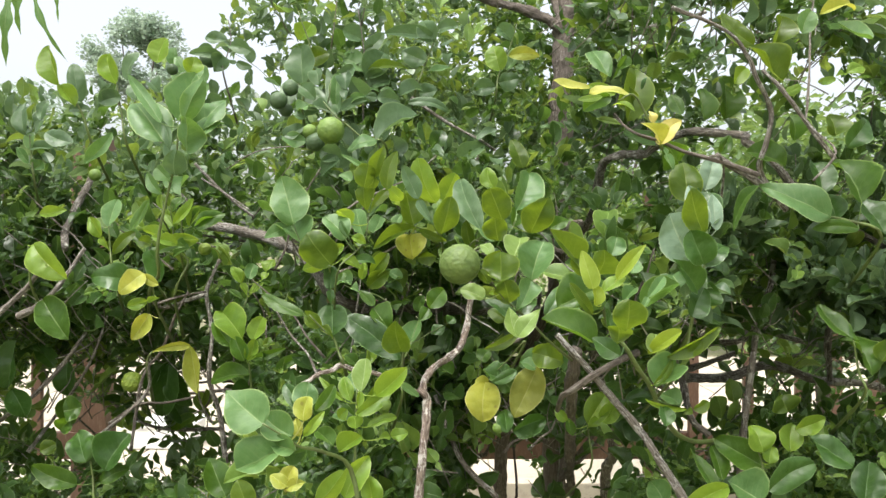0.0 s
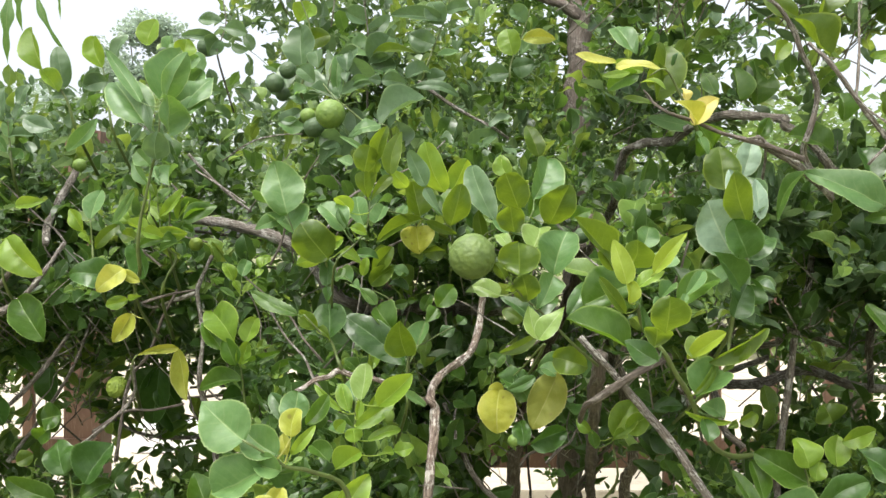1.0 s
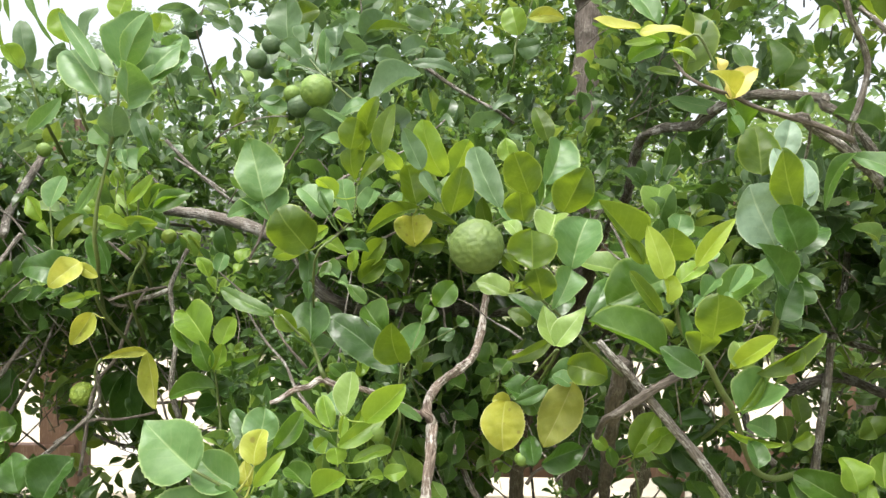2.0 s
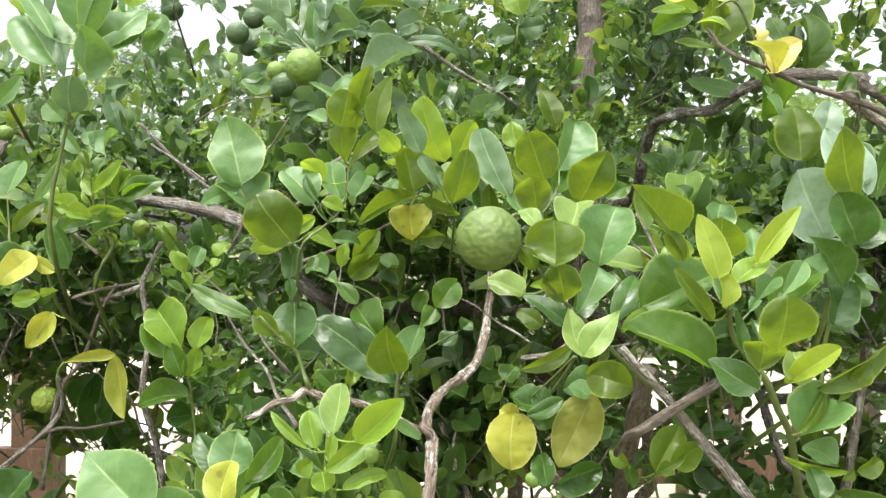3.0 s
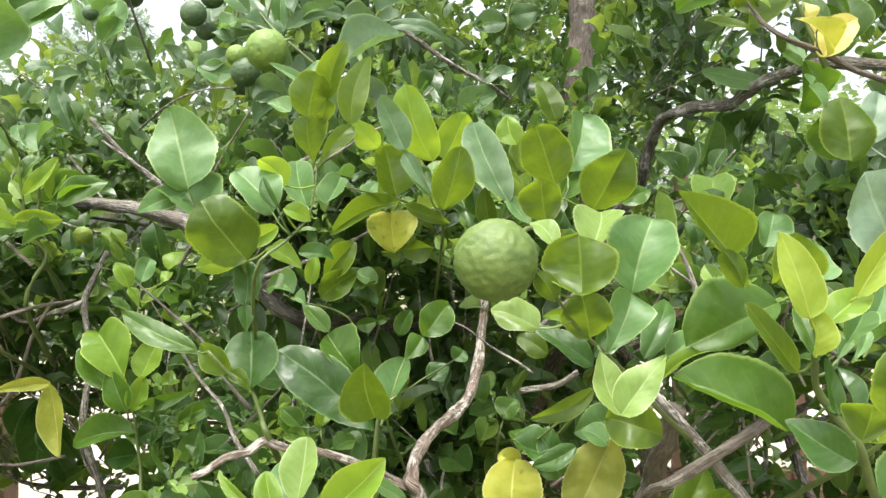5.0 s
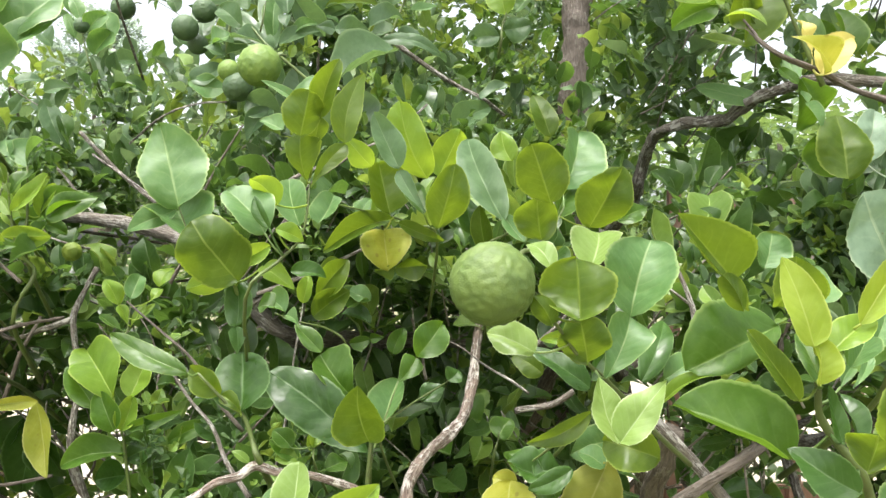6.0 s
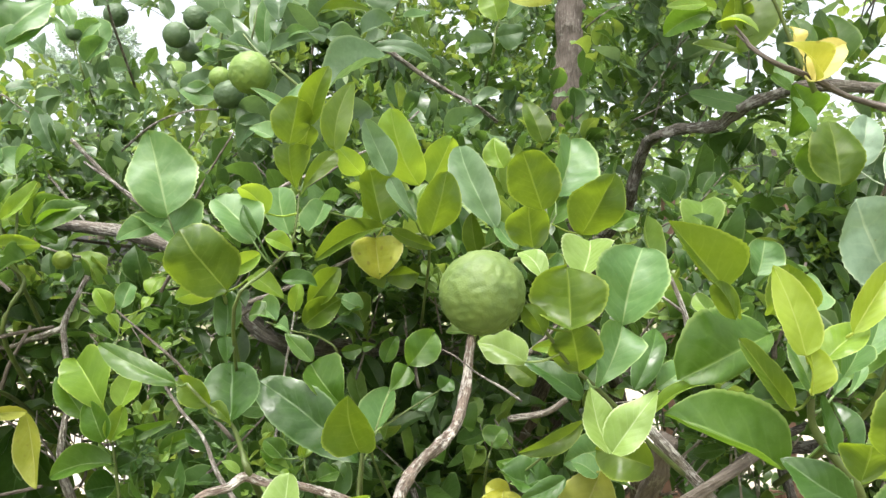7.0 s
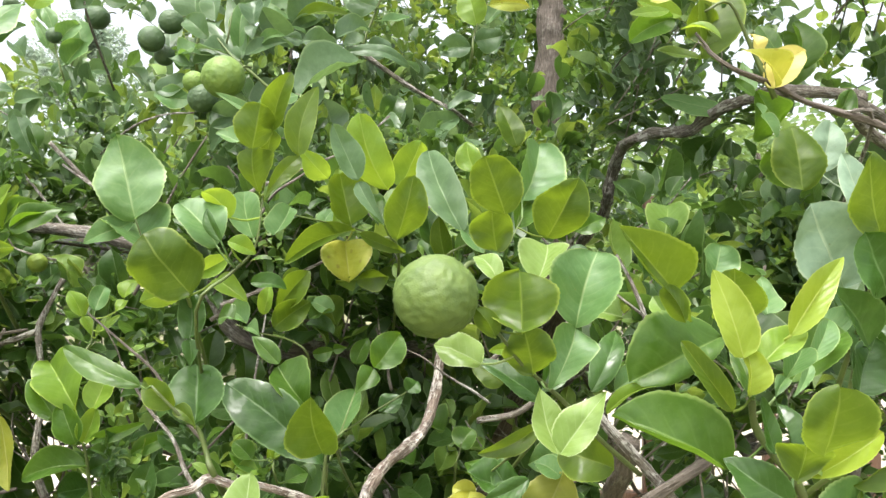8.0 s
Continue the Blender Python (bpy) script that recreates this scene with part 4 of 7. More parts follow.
leaf(twig, (-0.059, 1.190, 1.340), (-0.143, 1.214, 1.403), 0.0427, "dark", (0.04, 0.45), -0.00, form=TOPPED, fold=0.4)
leaf(twig, (-0.057, 1.150, 1.359), (-0.064, 1.130, 1.399), 0.0346, "olive", (0.06, -0.50), -0.05)
twig = stem(((-0.057, 1.180, 1.330), (-0.049, 1.200, 1.358), (-0.036, 1.210, 1.395)), 0.0013)
leaf(twig, (-0.036, 1.210, 1.394), (0.001, 1.229, 1.442), 0.0280, "mature", (-0.05, 0.45), 0.09)
leaf(twig, (-0.049, 1.210, 1.356), (-0.036, 1.235, 1.392), 0.0264, "pale", (-0.16, 0.75), 0.04)
twig = stem(((-0.051, 1.200, 1.352), (-0.031, 1.220, 1.370), (0.007, 1.250, 1.389)), 0.0014)
leaf(twig, (0.007, 1.250, 1.389), (0.017, 1.256, 1.398), 0.0169, "dark", (-0.09, 0.75), -0.01)
leaf(twig, (-0.017, 1.250, 1.372), (0.003, 1.254, 1.384), 0.0184, "dark", (-0.24, 0.75), -0.06)
twig = stem(((-0.112, 1.300, 1.299), (-0.115, 1.300, 1.319), (-0.116, 1.300, 1.340)), 0.0016)
leaf(twig, (-0.114, 1.300, 1.319), (-0.121, 1.315, 1.356), 0.0152, "young", (0.22, 0.45), 0.07)
leaf(twig, (-0.120, 1.300, 1.319), (-0.108, 1.312, 1.340), 0.0126, "young", (0.15, 0.45), 0.07)
leaf(twig, (-0.135, 1.300, 1.319), (-0.155, 1.309, 1.336), 0.0165, "mature", (0.23, 0.75), -0.03)
leaf(twig, (-0.128, 1.300, 1.309), (-0.157, 1.309, 1.323), 0.0164, "mature", (0.04, 0.75), 0.02)
leaf(twig, (-0.125, 1.300, 1.307), (-0.151, 1.301, 1.309), 0.0157, "young", (0.04, 0.75), 0.09)
leaf(twig, (-0.104, 1.300, 1.299), (-0.084, 1.309, 1.307), 0.0208, "mature", (0.13, 0.75), 0.09)
twig = stem(((-0.089, 1.360, 1.401), (-0.105, 1.350, 1.424), (-0.137, 1.340, 1.433), (-0.157, 1.330, 1.442)), 0.0017)
leaf(twig, (-0.134, 1.330, 1.431), (-0.170, 1.356, 1.456), 0.0237, "pale", (-0.19, 0.75), 0.04)
leaf(twig, (-0.068, 1.400, 1.426), (-0.099, 1.407, 1.439), 0.0175, "dark", (0.09, 0.75), 0.06)
leaf(twig, (-0.068, 1.400, 1.451), (-0.095, 1.408, 1.464), 0.0186, "pale", (0.06, 0.75), 0.07)
leaf(twig, (-0.054, 1.400, 1.413), (-0.090, 1.402, 1.406), 0.0145, "mature", (-0.10, 0.20), 0.09)
leaf(twig, (-0.045, 1.400, 1.395), (-0.033, 1.405, 1.423), 0.0179, "mature", (-0.05, 0.20), 0.04)
leaf(twig, (-0.178, 1.250, 1.490), (-0.150, 1.259, 1.506), 0.0157, "young", (0.20, 0.20), 0.05)
twig = stem(((0.057, 1.350, 1.296), (0.061, 1.350, 1.313), (0.063, 1.350, 1.324)), 0.0017)
leaf(twig, (0.062, 1.350, 1.317), (0.075, 1.358, 1.337), 0.0246, "mature", (-0.10, 0.45), -0.02)
leaf(twig, (0.095, 1.300, 1.297), (0.064, 1.315, 1.313), 0.0254, "mature", (-0.09, 0.75), 0.04)
leaf(twig, (0.149, 1.250, 1.336), (0.113, 1.236, 1.329), 0.0304, "pale", (0.25, 0.75), 0.08)
leaf(twig, (0.107, 1.200, 1.325), (0.070, 1.199, 1.309), 0.0168, "dark", (-0.05, 0.20), 0.00)
leaf(twig, (0.049, 1.400, 1.325), (0.026, 1.403, 1.334), 0.0326, "mature", (0.16, 0.75), -0.01)
leaf(twig, (0.017, 1.400, 1.290), (-0.003, 1.408, 1.300), 0.0236, "mature", (-0.04, 0.75), -0.06)
twig = stem(((-0.156, 1.140, 1.476), (-0.189, 1.200, 1.500), (-0.209, 1.220, 1.512), (-0.219, 1.220, 1.537)), 0.0017)
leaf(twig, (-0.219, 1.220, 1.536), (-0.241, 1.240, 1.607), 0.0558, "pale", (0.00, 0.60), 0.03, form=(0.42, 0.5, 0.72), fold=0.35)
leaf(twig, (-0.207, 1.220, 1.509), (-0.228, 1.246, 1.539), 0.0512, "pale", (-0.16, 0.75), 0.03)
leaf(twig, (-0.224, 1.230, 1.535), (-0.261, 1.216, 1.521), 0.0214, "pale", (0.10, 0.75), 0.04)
leaf(twig, (-0.151, 1.130, 1.478), (-0.184, 1.120, 1.520), 0.0510, "olive", (0.05, -0.30), 0.03, form=ROUND, fold=0.2)
leaf(twig, (-0.153, 1.140, 1.485), (-0.194, 1.146, 1.467), 0.0212, "young", (0.06, -0.50), -0.04)
leaf(twig, (-0.137, 1.150, 1.489), (-0.112, 1.134, 1.474), 0.0159, "young", (-0.22, 0.75), 0.10)
leaf(twig, (-0.138, 1.300, 1.483), (-0.105, 1.305, 1.479), 0.0172, "dark", (0.24, 0.75), 0.09)
leaf(twig, (-0.116, 1.320, 1.457), (-0.086, 1.329, 1.494), 0.0227, "olive", (0.05, 0.20), -0.01)
leaf(twig, (-0.119, 1.320, 1.439), (-0.085, 1.318, 1.464), 0.0246, "olive", (-0.20, 0.20), -0.02)
leaf(twig, (-0.129, 1.320, 1.452), (-0.124, 1.325, 1.480), 0.0142, "young", (-0.14, 0.20), 0.09)
leaf(twig, (-0.152, 1.300, 1.449), (-0.167, 1.299, 1.452), 0.0265, "mature", (0.20, 0.75), 0.06)
leaf(twig, (-0.093, 1.400, 1.443), (-0.070, 1.405, 1.454), 0.0294, "mature", (-0.18, 0.75), -0.02)
twig = stem(((-0.103, 1.500, 1.686), (-0.142, 1.500, 1.699), (-0.175, 1.500, 1.725), (-0.195, 1.500, 1.741), (-0.218, 1.520, 1.769)), 0.0026)
leaf(twig, (-0.117, 1.480, 1.694), (-0.170, 1.472, 1.676), 0.0417, "pale", (-0.10, 0.75), 0.09)
leaf(twig, (-0.121, 1.500, 1.698), (-0.046, 1.526, 1.750), 0.0560, "shade", (-0.17, 0.75), 0.07, form=ROUND)
leaf(twig, (-0.300, 1.550, 1.709), (-0.253, 1.553, 1.700), 0.0298, "pale", (0.09, 0.20), 0.03)
leaf(twig, (-0.298, 1.550, 1.710), (-0.262, 1.563, 1.731), 0.0278, "shade", (0.23, 0.20), -0.02)
leaf(twig, (-0.195, 1.550, 1.750), (-0.256, 1.594, 1.811), 0.0277, "shade", (0.01, 0.75), -0.03)
leaf(twig, (-0.195, 1.550, 1.753), (-0.223, 1.625, 1.847), 0.0277, "shade", (-0.20, 0.75), -0.05)
leaf(twig, (-0.190, 1.550, 1.756), (-0.143, 1.570, 1.788), 0.0214, "shade", (-0.09, 0.75), -0.04)
leaf(twig, (-0.182, 1.550, 1.777), (-0.183, 1.596, 1.838), 0.0295, "shade", (-0.22, 0.75), 0.10)
leaf(twig, (-0.209, 1.550, 1.756), (-0.253, 1.564, 1.768), 0.0216, "shade", (-0.11, 0.75), 0.08)
leaf(twig, (-0.220, 1.500, 1.678), (-0.181, 1.501, 1.662), 0.0338, "shade", (0.10, 0.20), 0.06)
leaf(twig, (-0.191, 1.500, 1.669), (-0.218, 1.490, 1.631), 0.0264, "shade", (0.08, 0.20), 0.09)
leaf(twig, (-0.151, 1.600, 1.793), (-0.083, 1.612, 1.786), 0.0298, "shade", (0.19, 0.20), 0.06)
leaf(twig, (-0.083, 1.600, 1.794), (-0.039, 1.616, 1.814), 0.0344, "shade", (0.03, 0.75), 0.05)
leaf(twig, (-0.070, 1.650, 1.789), (0.014, 1.656, 1.784), 0.0229, "shade", (0.11, 0.75), 0.03)
leaf(twig, (-0.302, 1.600, 1.765), (-0.329, 1.608, 1.803), 0.0293, "shade", (0.00, 0.20), -0.04)
leaf(twig, (-0.295, 1.600, 1.776), (-0.302, 1.644, 1.836), 0.0328, "shade", (0.17, 0.75), 0.02)
leaf(twig, (-0.272, 1.550, 1.756), (-0.249, 1.554, 1.768), 0.0296, "pale", (-0.22, 0.75), -0.03)
leaf(twig, (-0.282, 1.550, 1.752), (-0.251, 1.548, 1.742), 0.0193, "shade", (0.19, 0.75), -0.02)
twig = stem(((-0.650, 1.850, 1.312), (-0.528, 1.500, 1.425), (-0.444, 1.300, 1.458), (-0.432, 1.260, 1.492), (-0.425, 1.250, 1.529), (-0.416, 1.245, 1.561), (-0.406, 1.240, 1.597), (-0.394, 1.230, 1.634), (-0.389, 1.225, 1.679)), 0.0038)
leaf(twig, (-0.410, 1.225, 1.657), (-0.481, 1.288, 1.737), 0.0554, "pale", (-0.05, 0.75), 0.05, form=OVATE)
leaf(twig, (-0.414, 1.225, 1.685), (-0.480, 1.270, 1.761), 0.0192, "pale", (0.18, 0.75), -0.01)
leaf(twig, (-0.390, 1.225, 1.687), (-0.383, 1.289, 1.774), 0.0434, "pale", (-0.06, 0.75), 0.01, form=OVATE)
leaf(twig, (-0.376, 1.210, 1.686), (-0.344, 1.177, 1.738), 0.0312, "pale", (-0.24, -0.50), 0.08, form=ROUND)
leaf(twig, (-0.361, 1.225, 1.674), (-0.327, 1.256, 1.726), 0.0454, "pale", (-0.24, 0.75), 0.09, form=OVATE)
leaf(twig, (-0.369, 1.200, 1.638), (-0.361, 1.174, 1.687), 0.0441, "pale", (-0.17, -0.50), -0.03, form=ROUND)
leaf(twig, (-0.392, 1.220, 1.608), (-0.385, 1.204, 1.643), 0.0324, "shade", (0.17, -0.50), 0.07)
leaf(twig, (-0.399, 1.220, 1.645), (-0.415, 1.231, 1.690), 0.0133, "shade", (-0.13, 0.20), 0.03)
leaf(twig, (-0.404, 1.230, 1.601), (-0.426, 1.235, 1.622), 0.0219, "pale", (-0.01, 0.20), 0.05)
twig = stem(((-0.735, 1.750, 1.715), (-0.750, 1.730, 1.783), (-0.775, 1.720, 1.822), (-0.792, 1.720, 1.839)), 0.0036)
leaf(twig, (-0.791, 1.720, 1.837), (-0.821, 1.742, 1.924), 0.0445, "young", (-0.16, 0.20), 0.07)
leaf(twig, (-0.761, 1.720, 1.795), (-0.793, 1.720, 1.837), 0.0294, "young", (0.25, 0.20), 0.05)
leaf(twig, (-0.753, 1.730, 1.804), (-0.773, 1.742, 1.886), 0.0363, "shade", (0.21, 0.20), 0.09)
leaf(twig, (-0.736, 1.740, 1.790), (-0.788, 1.744, 1.797), 0.0216, "shade", (-0.06, 0.20), 0.08)
twig = stem(((-0.644, 1.700, 1.709), (-0.656, 1.700, 1.778), (-0.666, 1.700, 1.838)), 0.0035)
leaf(twig, (-0.666, 1.700, 1.836), (-0.689, 1.709, 1.901), 0.0378, "young", (0.17, 0.20), 0.03)
leaf(twig, (-0.665, 1.750, 1.855), (-0.647, 1.759, 1.919), 0.0342, "shade", (-0.20, 0.20), 0.04)
leaf(twig, (-0.601, 1.750, 1.890), (-0.589, 1.764, 1.949), 0.0457, "young", (0.21, 0.20), -0.01)
leaf(twig, (-0.656, 1.700, 1.812), (-0.705, 1.694, 1.800), 0.0351, "shade", (0.07, 0.20), 0.08)
leaf(twig, (-0.533, 1.750, 1.869), (-0.523, 1.758, 1.907), 0.0404, "young", (0.05, 0.20), -0.05)
leaf(twig, (-0.702, 1.700, 1.789), (-0.671, 1.681, 1.832), 0.0267, "shade", (0.07, -0.50), -0.02)
leaf(twig, (-0.688, 1.600, 1.664), (-0.642, 1.621, 1.726), 0.0261, "pale", (0.18, 0.20), 0.05)
twig = stem(((-0.783, 1.600, 1.620), (-0.791, 1.600, 1.686), (-0.794, 1.600, 1.720)), 0.0033)
leaf(twig, (-0.799, 1.600, 1.718), (-0.811, 1.615, 1.788), 0.0326, "shade", (-0.10, 0.20), 0.08)
leaf(twig, (-0.781, 1.600, 1.720), (-0.768, 1.615, 1.790), 0.0260, "shade", (0.06, 0.20), -0.01)
leaf(twig, (-0.792, 1.600, 1.691), (-0.797, 1.606, 1.725), 0.0221, "pale", (0.17, 0.20), 0.08)
leaf(twig, (-0.794, 1.600, 1.694), (-0.752, 1.609, 1.695), 0.0215, "shade", (0.20, 0.75), 0.08)
leaf(twig, (-0.796, 1.600, 1.664), (-0.822, 1.604, 1.695), 0.0155, "pale", (0.08, 0.20), 0.05)
leaf(twig, (-0.786, 1.600, 1.653), (-0.773, 1.608, 1.670), 0.0266, "pale", (0.05, 0.45), 0.02)
leaf(twig, (-0.740, 1.550, 1.717), (-0.686, 1.547, 1.695), 0.0348, "shade", (0.24, 0.75), -0.00)
twig = stem(((-0.697, 1.420, 1.424), (-0.695, 1.400, 1.472), (-0.697, 1.400, 1.506)), 0.0029)
leaf(twig, (-0.689, 1.400, 1.508), (-0.627, 1.376, 1.452), 0.0437, "young", (-0.21, 0.20), 0.05)
leaf(twig, (-0.702, 1.450, 1.560), (-0.659, 1.452, 1.570), 0.0200, "young", (-0.00, 0.20), 0.03)
twig = stem(((-0.534, 1.660, 1.310), (-0.484, 1.450, 1.368), (-0.460, 1.340, 1.405), (-0.457, 1.310, 1.439), (-0.466, 1.300, 1.460)), 0.0034)
leaf(twig, (-0.466, 1.300, 1.462), (-0.498, 1.278, 1.435), 0.0332, "yellow", (0.05, 0.75), -0.02)
leaf(twig, (-0.469, 1.300, 1.459), (-0.440, 1.293, 1.444), 0.0160, "yellow", (-0.15, 0.20), -0.05)
leaf(twig, (-0.446, 1.310, 1.423), (-0.494, 1.301, 1.411), 0.0180, "young", (0.14, 0.20), 0.09)
leaf(twig, (-0.494, 1.400, 1.391), (-0.519, 1.389, 1.348), 0.0266, "yellow", (0.10, 0.20), -0.04)
leaf(twig, (-0.517, 1.400, 1.444), (-0.588, 1.390, 1.454), 0.0455, "dark", (0.24, 0.75), 0.07)
leaf(twig, (-0.474, 1.400, 1.444), (-0.501, 1.411, 1.499), 0.0286, "dark", (0.00, 0.20), -0.06)
leaf(twig, (-0.630, 1.400, 1.349), (-0.691, 1.438, 1.413), 0.0485, "mature", (0.17, 0.75), 0.04)
twig = stem(((-0.538, 1.520, 1.274), (-0.531, 1.500, 1.303), (-0.523, 1.500, 1.316)), 0.0041)
leaf(twig, (-0.525, 1.500, 1.314), (-0.440, 1.491, 1.241), 0.0290, "yellow", (0.06, 0.20), -0.10, (-0.458, 1.506, 1.325), 0.0166)
twig = stem(((-0.478, 1.520, 1.491), (-0.475, 1.515, 1.542), (-0.476, 1.515, 1.599)), 0.0031)
leaf(twig, (-0.477, 1.515, 1.598), (-0.473, 1.542, 1.635), 0.0340, "pale", (-0.24, 0.75), 0.06)
leaf(twig, (-0.492, 1.515, 1.599), (-0.509, 1.526, 1.633), 0.0166, "pale", (-0.23, 0.20), 0.02)
leaf(twig, (-0.475, 1.515, 1.542), (-0.501, 1.525, 1.571), 0.0185, "young", (-0.18, 0.20), -0.00)
leaf(twig, (-0.461, 1.515, 1.540), (-0.447, 1.526, 1.579), 0.0165, "young", (0.20, 0.20), 0.06)
leaf(twig, (-0.447, 1.500, 1.537), (-0.396, 1.514, 1.568), 0.0306, "mature", (0.16, 0.20), -0.01)
leaf(twig, (-0.503, 1.500, 1.521), (-0.541, 1.495, 1.536), 0.0248, "young", (-0.06, -0.50), 0.04)
leaf(twig, (-0.497, 1.500, 1.516), (-0.437, 1.486, 1.516), 0.0272, "young", (-0.23, -0.50), 0.01)
leaf(twig, (-0.447, 1.500, 1.501), (-0.482, 1.484, 1.491), 0.0261, "mature", (0.24, 0.75), 0.06)
twig = stem(((-0.594, 1.500, 1.460), (-0.599, 1.500, 1.501), (-0.602, 1.500, 1.542)), 0.0031)
leaf(twig, (-0.602, 1.500, 1.540), (-0.603, 1.541, 1.595), 0.0309, "pale", (0.18, 0.75), -0.01)
leaf(twig, (-0.602, 1.500, 1.499), (-0.640, 1.508, 1.558), 0.0228, "young", (0.10, 0.20), 0.07)
leaf(twig, (-0.537, 1.500, 1.493), (-0.598, 1.536, 1.549), 0.0187, "mature", (0.10, 0.75), 0.01)
leaf(twig, (-0.564, 1.500, 1.532), (-0.534, 1.507, 1.591), 0.0188, "mature", (-0.16, 0.20), -0.06)
leaf(twig, (-0.594, 1.500, 1.491), (-0.559, 1.515, 1.532), 0.0203, "olive", (0.19, 0.20), 0.09)
twig = stem(((-0.608, 1.460, 1.046), (-0.613, 1.460, 1.095), (-0.618, 1.460, 1.130)), 0.0040)
leaf(twig, (-0.622, 1.450, 1.129), (-0.651, 1.488, 1.175), 0.0467, "dark", (-0.11, 0.75), 0.06)
leaf(twig, (-0.590, 1.450, 1.115), (-0.558, 1.489, 1.170), 0.0607, "dark", (-0.05, 0.75), 0.04)
leaf(twig, (-0.637, 1.450, 1.090), (-0.711, 1.444, 1.125), 0.0365, "mature", (0.17, 0.20), -0.01)
leaf(twig, (-0.596, 1.450, 1.093), (-0.553, 1.468, 1.113), 0.0300, "mature", (0.06, 0.75), -0.02)
leaf(twig, (-0.684, 1.500, 1.208), (-0.653, 1.506, 1.215), 0.0451, "mature", (0.01, 0.75), -0.06)
leaf(twig, (-0.691, 1.500, 1.175), (-0.671, 1.502, 1.195), 0.0292, "mature", (-0.12, 0.20), -0.01)
leaf(twig, (-0.726, 1.500, 1.135), (-0.700, 1.508, 1.148), 0.0265, "olive", (0.21, 0.20), -0.04)
twig = stem(((-0.091, 0.930, 1.173), (-0.102, 0.920, 1.257), (-0.128, 0.880, 1.286), (-0.148, 0.860, 1.296), (-0.159, 0.850, 1.307), (-0.182, 0.840, 1.324)), 0.0032)
leaf(twig, (-0.181, 0.840, 1.323), (-0.225, 0.859, 1.355), 0.0461, "pale", (0.13, 0.75), -0.05, form=OVATE)
leaf(twig, (-0.154, 0.850, 1.309), (-0.186, 0.858, 1.330), 0.0302, "pale", (0.24, 0.75), -0.03)
leaf(twig, (-0.166, 0.850, 1.297), (-0.208, 0.843, 1.276), 0.0376, "pale", (-0.20, 0.75), -0.03, form=ROUND)
leaf(twig, (-0.151, 0.850, 1.295), (-0.177, 0.850, 1.302), 0.0190, "pale", (0.22, 0.75), 0.05)
leaf(twig, (-0.144, 0.860, 1.322), (-0.141, 0.872, 1.347), 0.0188, "yellow", (0.20, 0.45), 0.02)
leaf(twig, (-0.147, 0.860, 1.307), (-0.154, 0.869, 1.324), 0.0128, "yellow", (-0.19, 0.45), -0.01)
leaf(twig, (-0.144, 0.860, 1.307), (-0.124, 0.865, 1.332), 0.0100, "young", (-0.02, 0.20), 0.10)
leaf(twig, (-0.169, 0.880, 1.286), (-0.145, 0.876, 1.287), 0.0244, "dark", (-0.17, 0.20), -0.02)
twig = stem(((-0.144, 0.950, 1.166), (-0.164, 0.950, 1.211), (-0.178, 0.950, 1.225)), 0.0019)
leaf(twig, (-0.181, 0.950, 1.225), (-0.172, 0.962, 1.249), 0.0219, "yellow", (0.17, 0.45), -0.04)
leaf(twig, (-0.177, 0.950, 1.229), (-0.196, 0.952, 1.244), 0.0173, "yellow", (0.24, 0.45), -0.01)
leaf(twig, (-0.180, 0.950, 1.226), (-0.158, 0.956, 1.233), 0.0140, "yellow", (0.03, 0.75), 0.05)
leaf(twig, (-0.229, 0.980, 1.195), (-0.243, 0.984, 1.227), 0.0275, "olive", (0.20, 0.20), -0.05)
leaf(twig, (-0.313, 1.200, 1.143), (-0.342, 1.219, 1.195), 0.0397, "mature", (0.17, 0.45), -0.03)
twig = stem(((-0.116, 1.080, 1.120), (-0.114, 1.080, 1.237), (-0.113, 1.080, 1.288), (-0.111, 1.080, 1.318)), 0.0029)
leaf(twig, (-0.106, 1.080, 1.316), (-0.102, 1.099, 1.356), 0.0241, "fresh", (-0.30, 0.50), -0.02, form=(0.5, 0.5, 0.5), fold=0.7)
leaf(twig, (-0.120, 1.080, 1.303), (-0.130, 1.092, 1.334), 0.0171, "young", (0.10, 0.30), -0.03, form=ROUND, fold=0.8)
leaf(twig, (-0.113, 1.090, 1.313), (-0.122, 1.113, 1.336), 0.0202, "pale", (-0.15, 0.60), -0.03, fold=0.5)
leaf(twig, (-0.085, 1.070, 1.311), (-0.046, 1.075, 1.347), 0.0260, "young", (-0.10, 0.35), 0.05, form=(0.45, 0.5, 0.8), fold=0.9)
leaf(twig, (-0.111, 1.070, 1.287), (-0.067, 1.085, 1.316), 0.0178, "young", (0.20, 0.30), 0.05, fold=0.9)
leaf(twig, (-0.128, 1.080, 1.303), (-0.162, 1.088, 1.333), 0.0081, "young", (-0.07, 0.20), 0.05, fold=0.9)
leaf(twig, (-0.114, 1.080, 1.283), (-0.138, 1.093, 1.299), 0.0103, "mature", (-0.10, 0.45), 0.03, fold=0.7)
leaf(twig, (-0.097, 1.080, 1.297), (-0.089, 1.093, 1.321), 0.0109, "young", (0.23, 0.45), 0.09)
leaf(twig, (-0.099, 1.100, 1.292), (-0.103, 1.104, 1.311), 0.0141, "mature", (0.10, 0.20), 0.02, fold=0.5)
leaf(twig, (-0.103, 1.080, 1.283), (-0.093, 1.086, 1.302), 0.0097, "young", (-0.22, 0.45), 0.08)
leaf(twig, (-0.060, 1.120, 1.319), (-0.034, 1.140, 1.298), 0.0115, "pale", (0.00, 0.70), 0.02, fold=0.4)
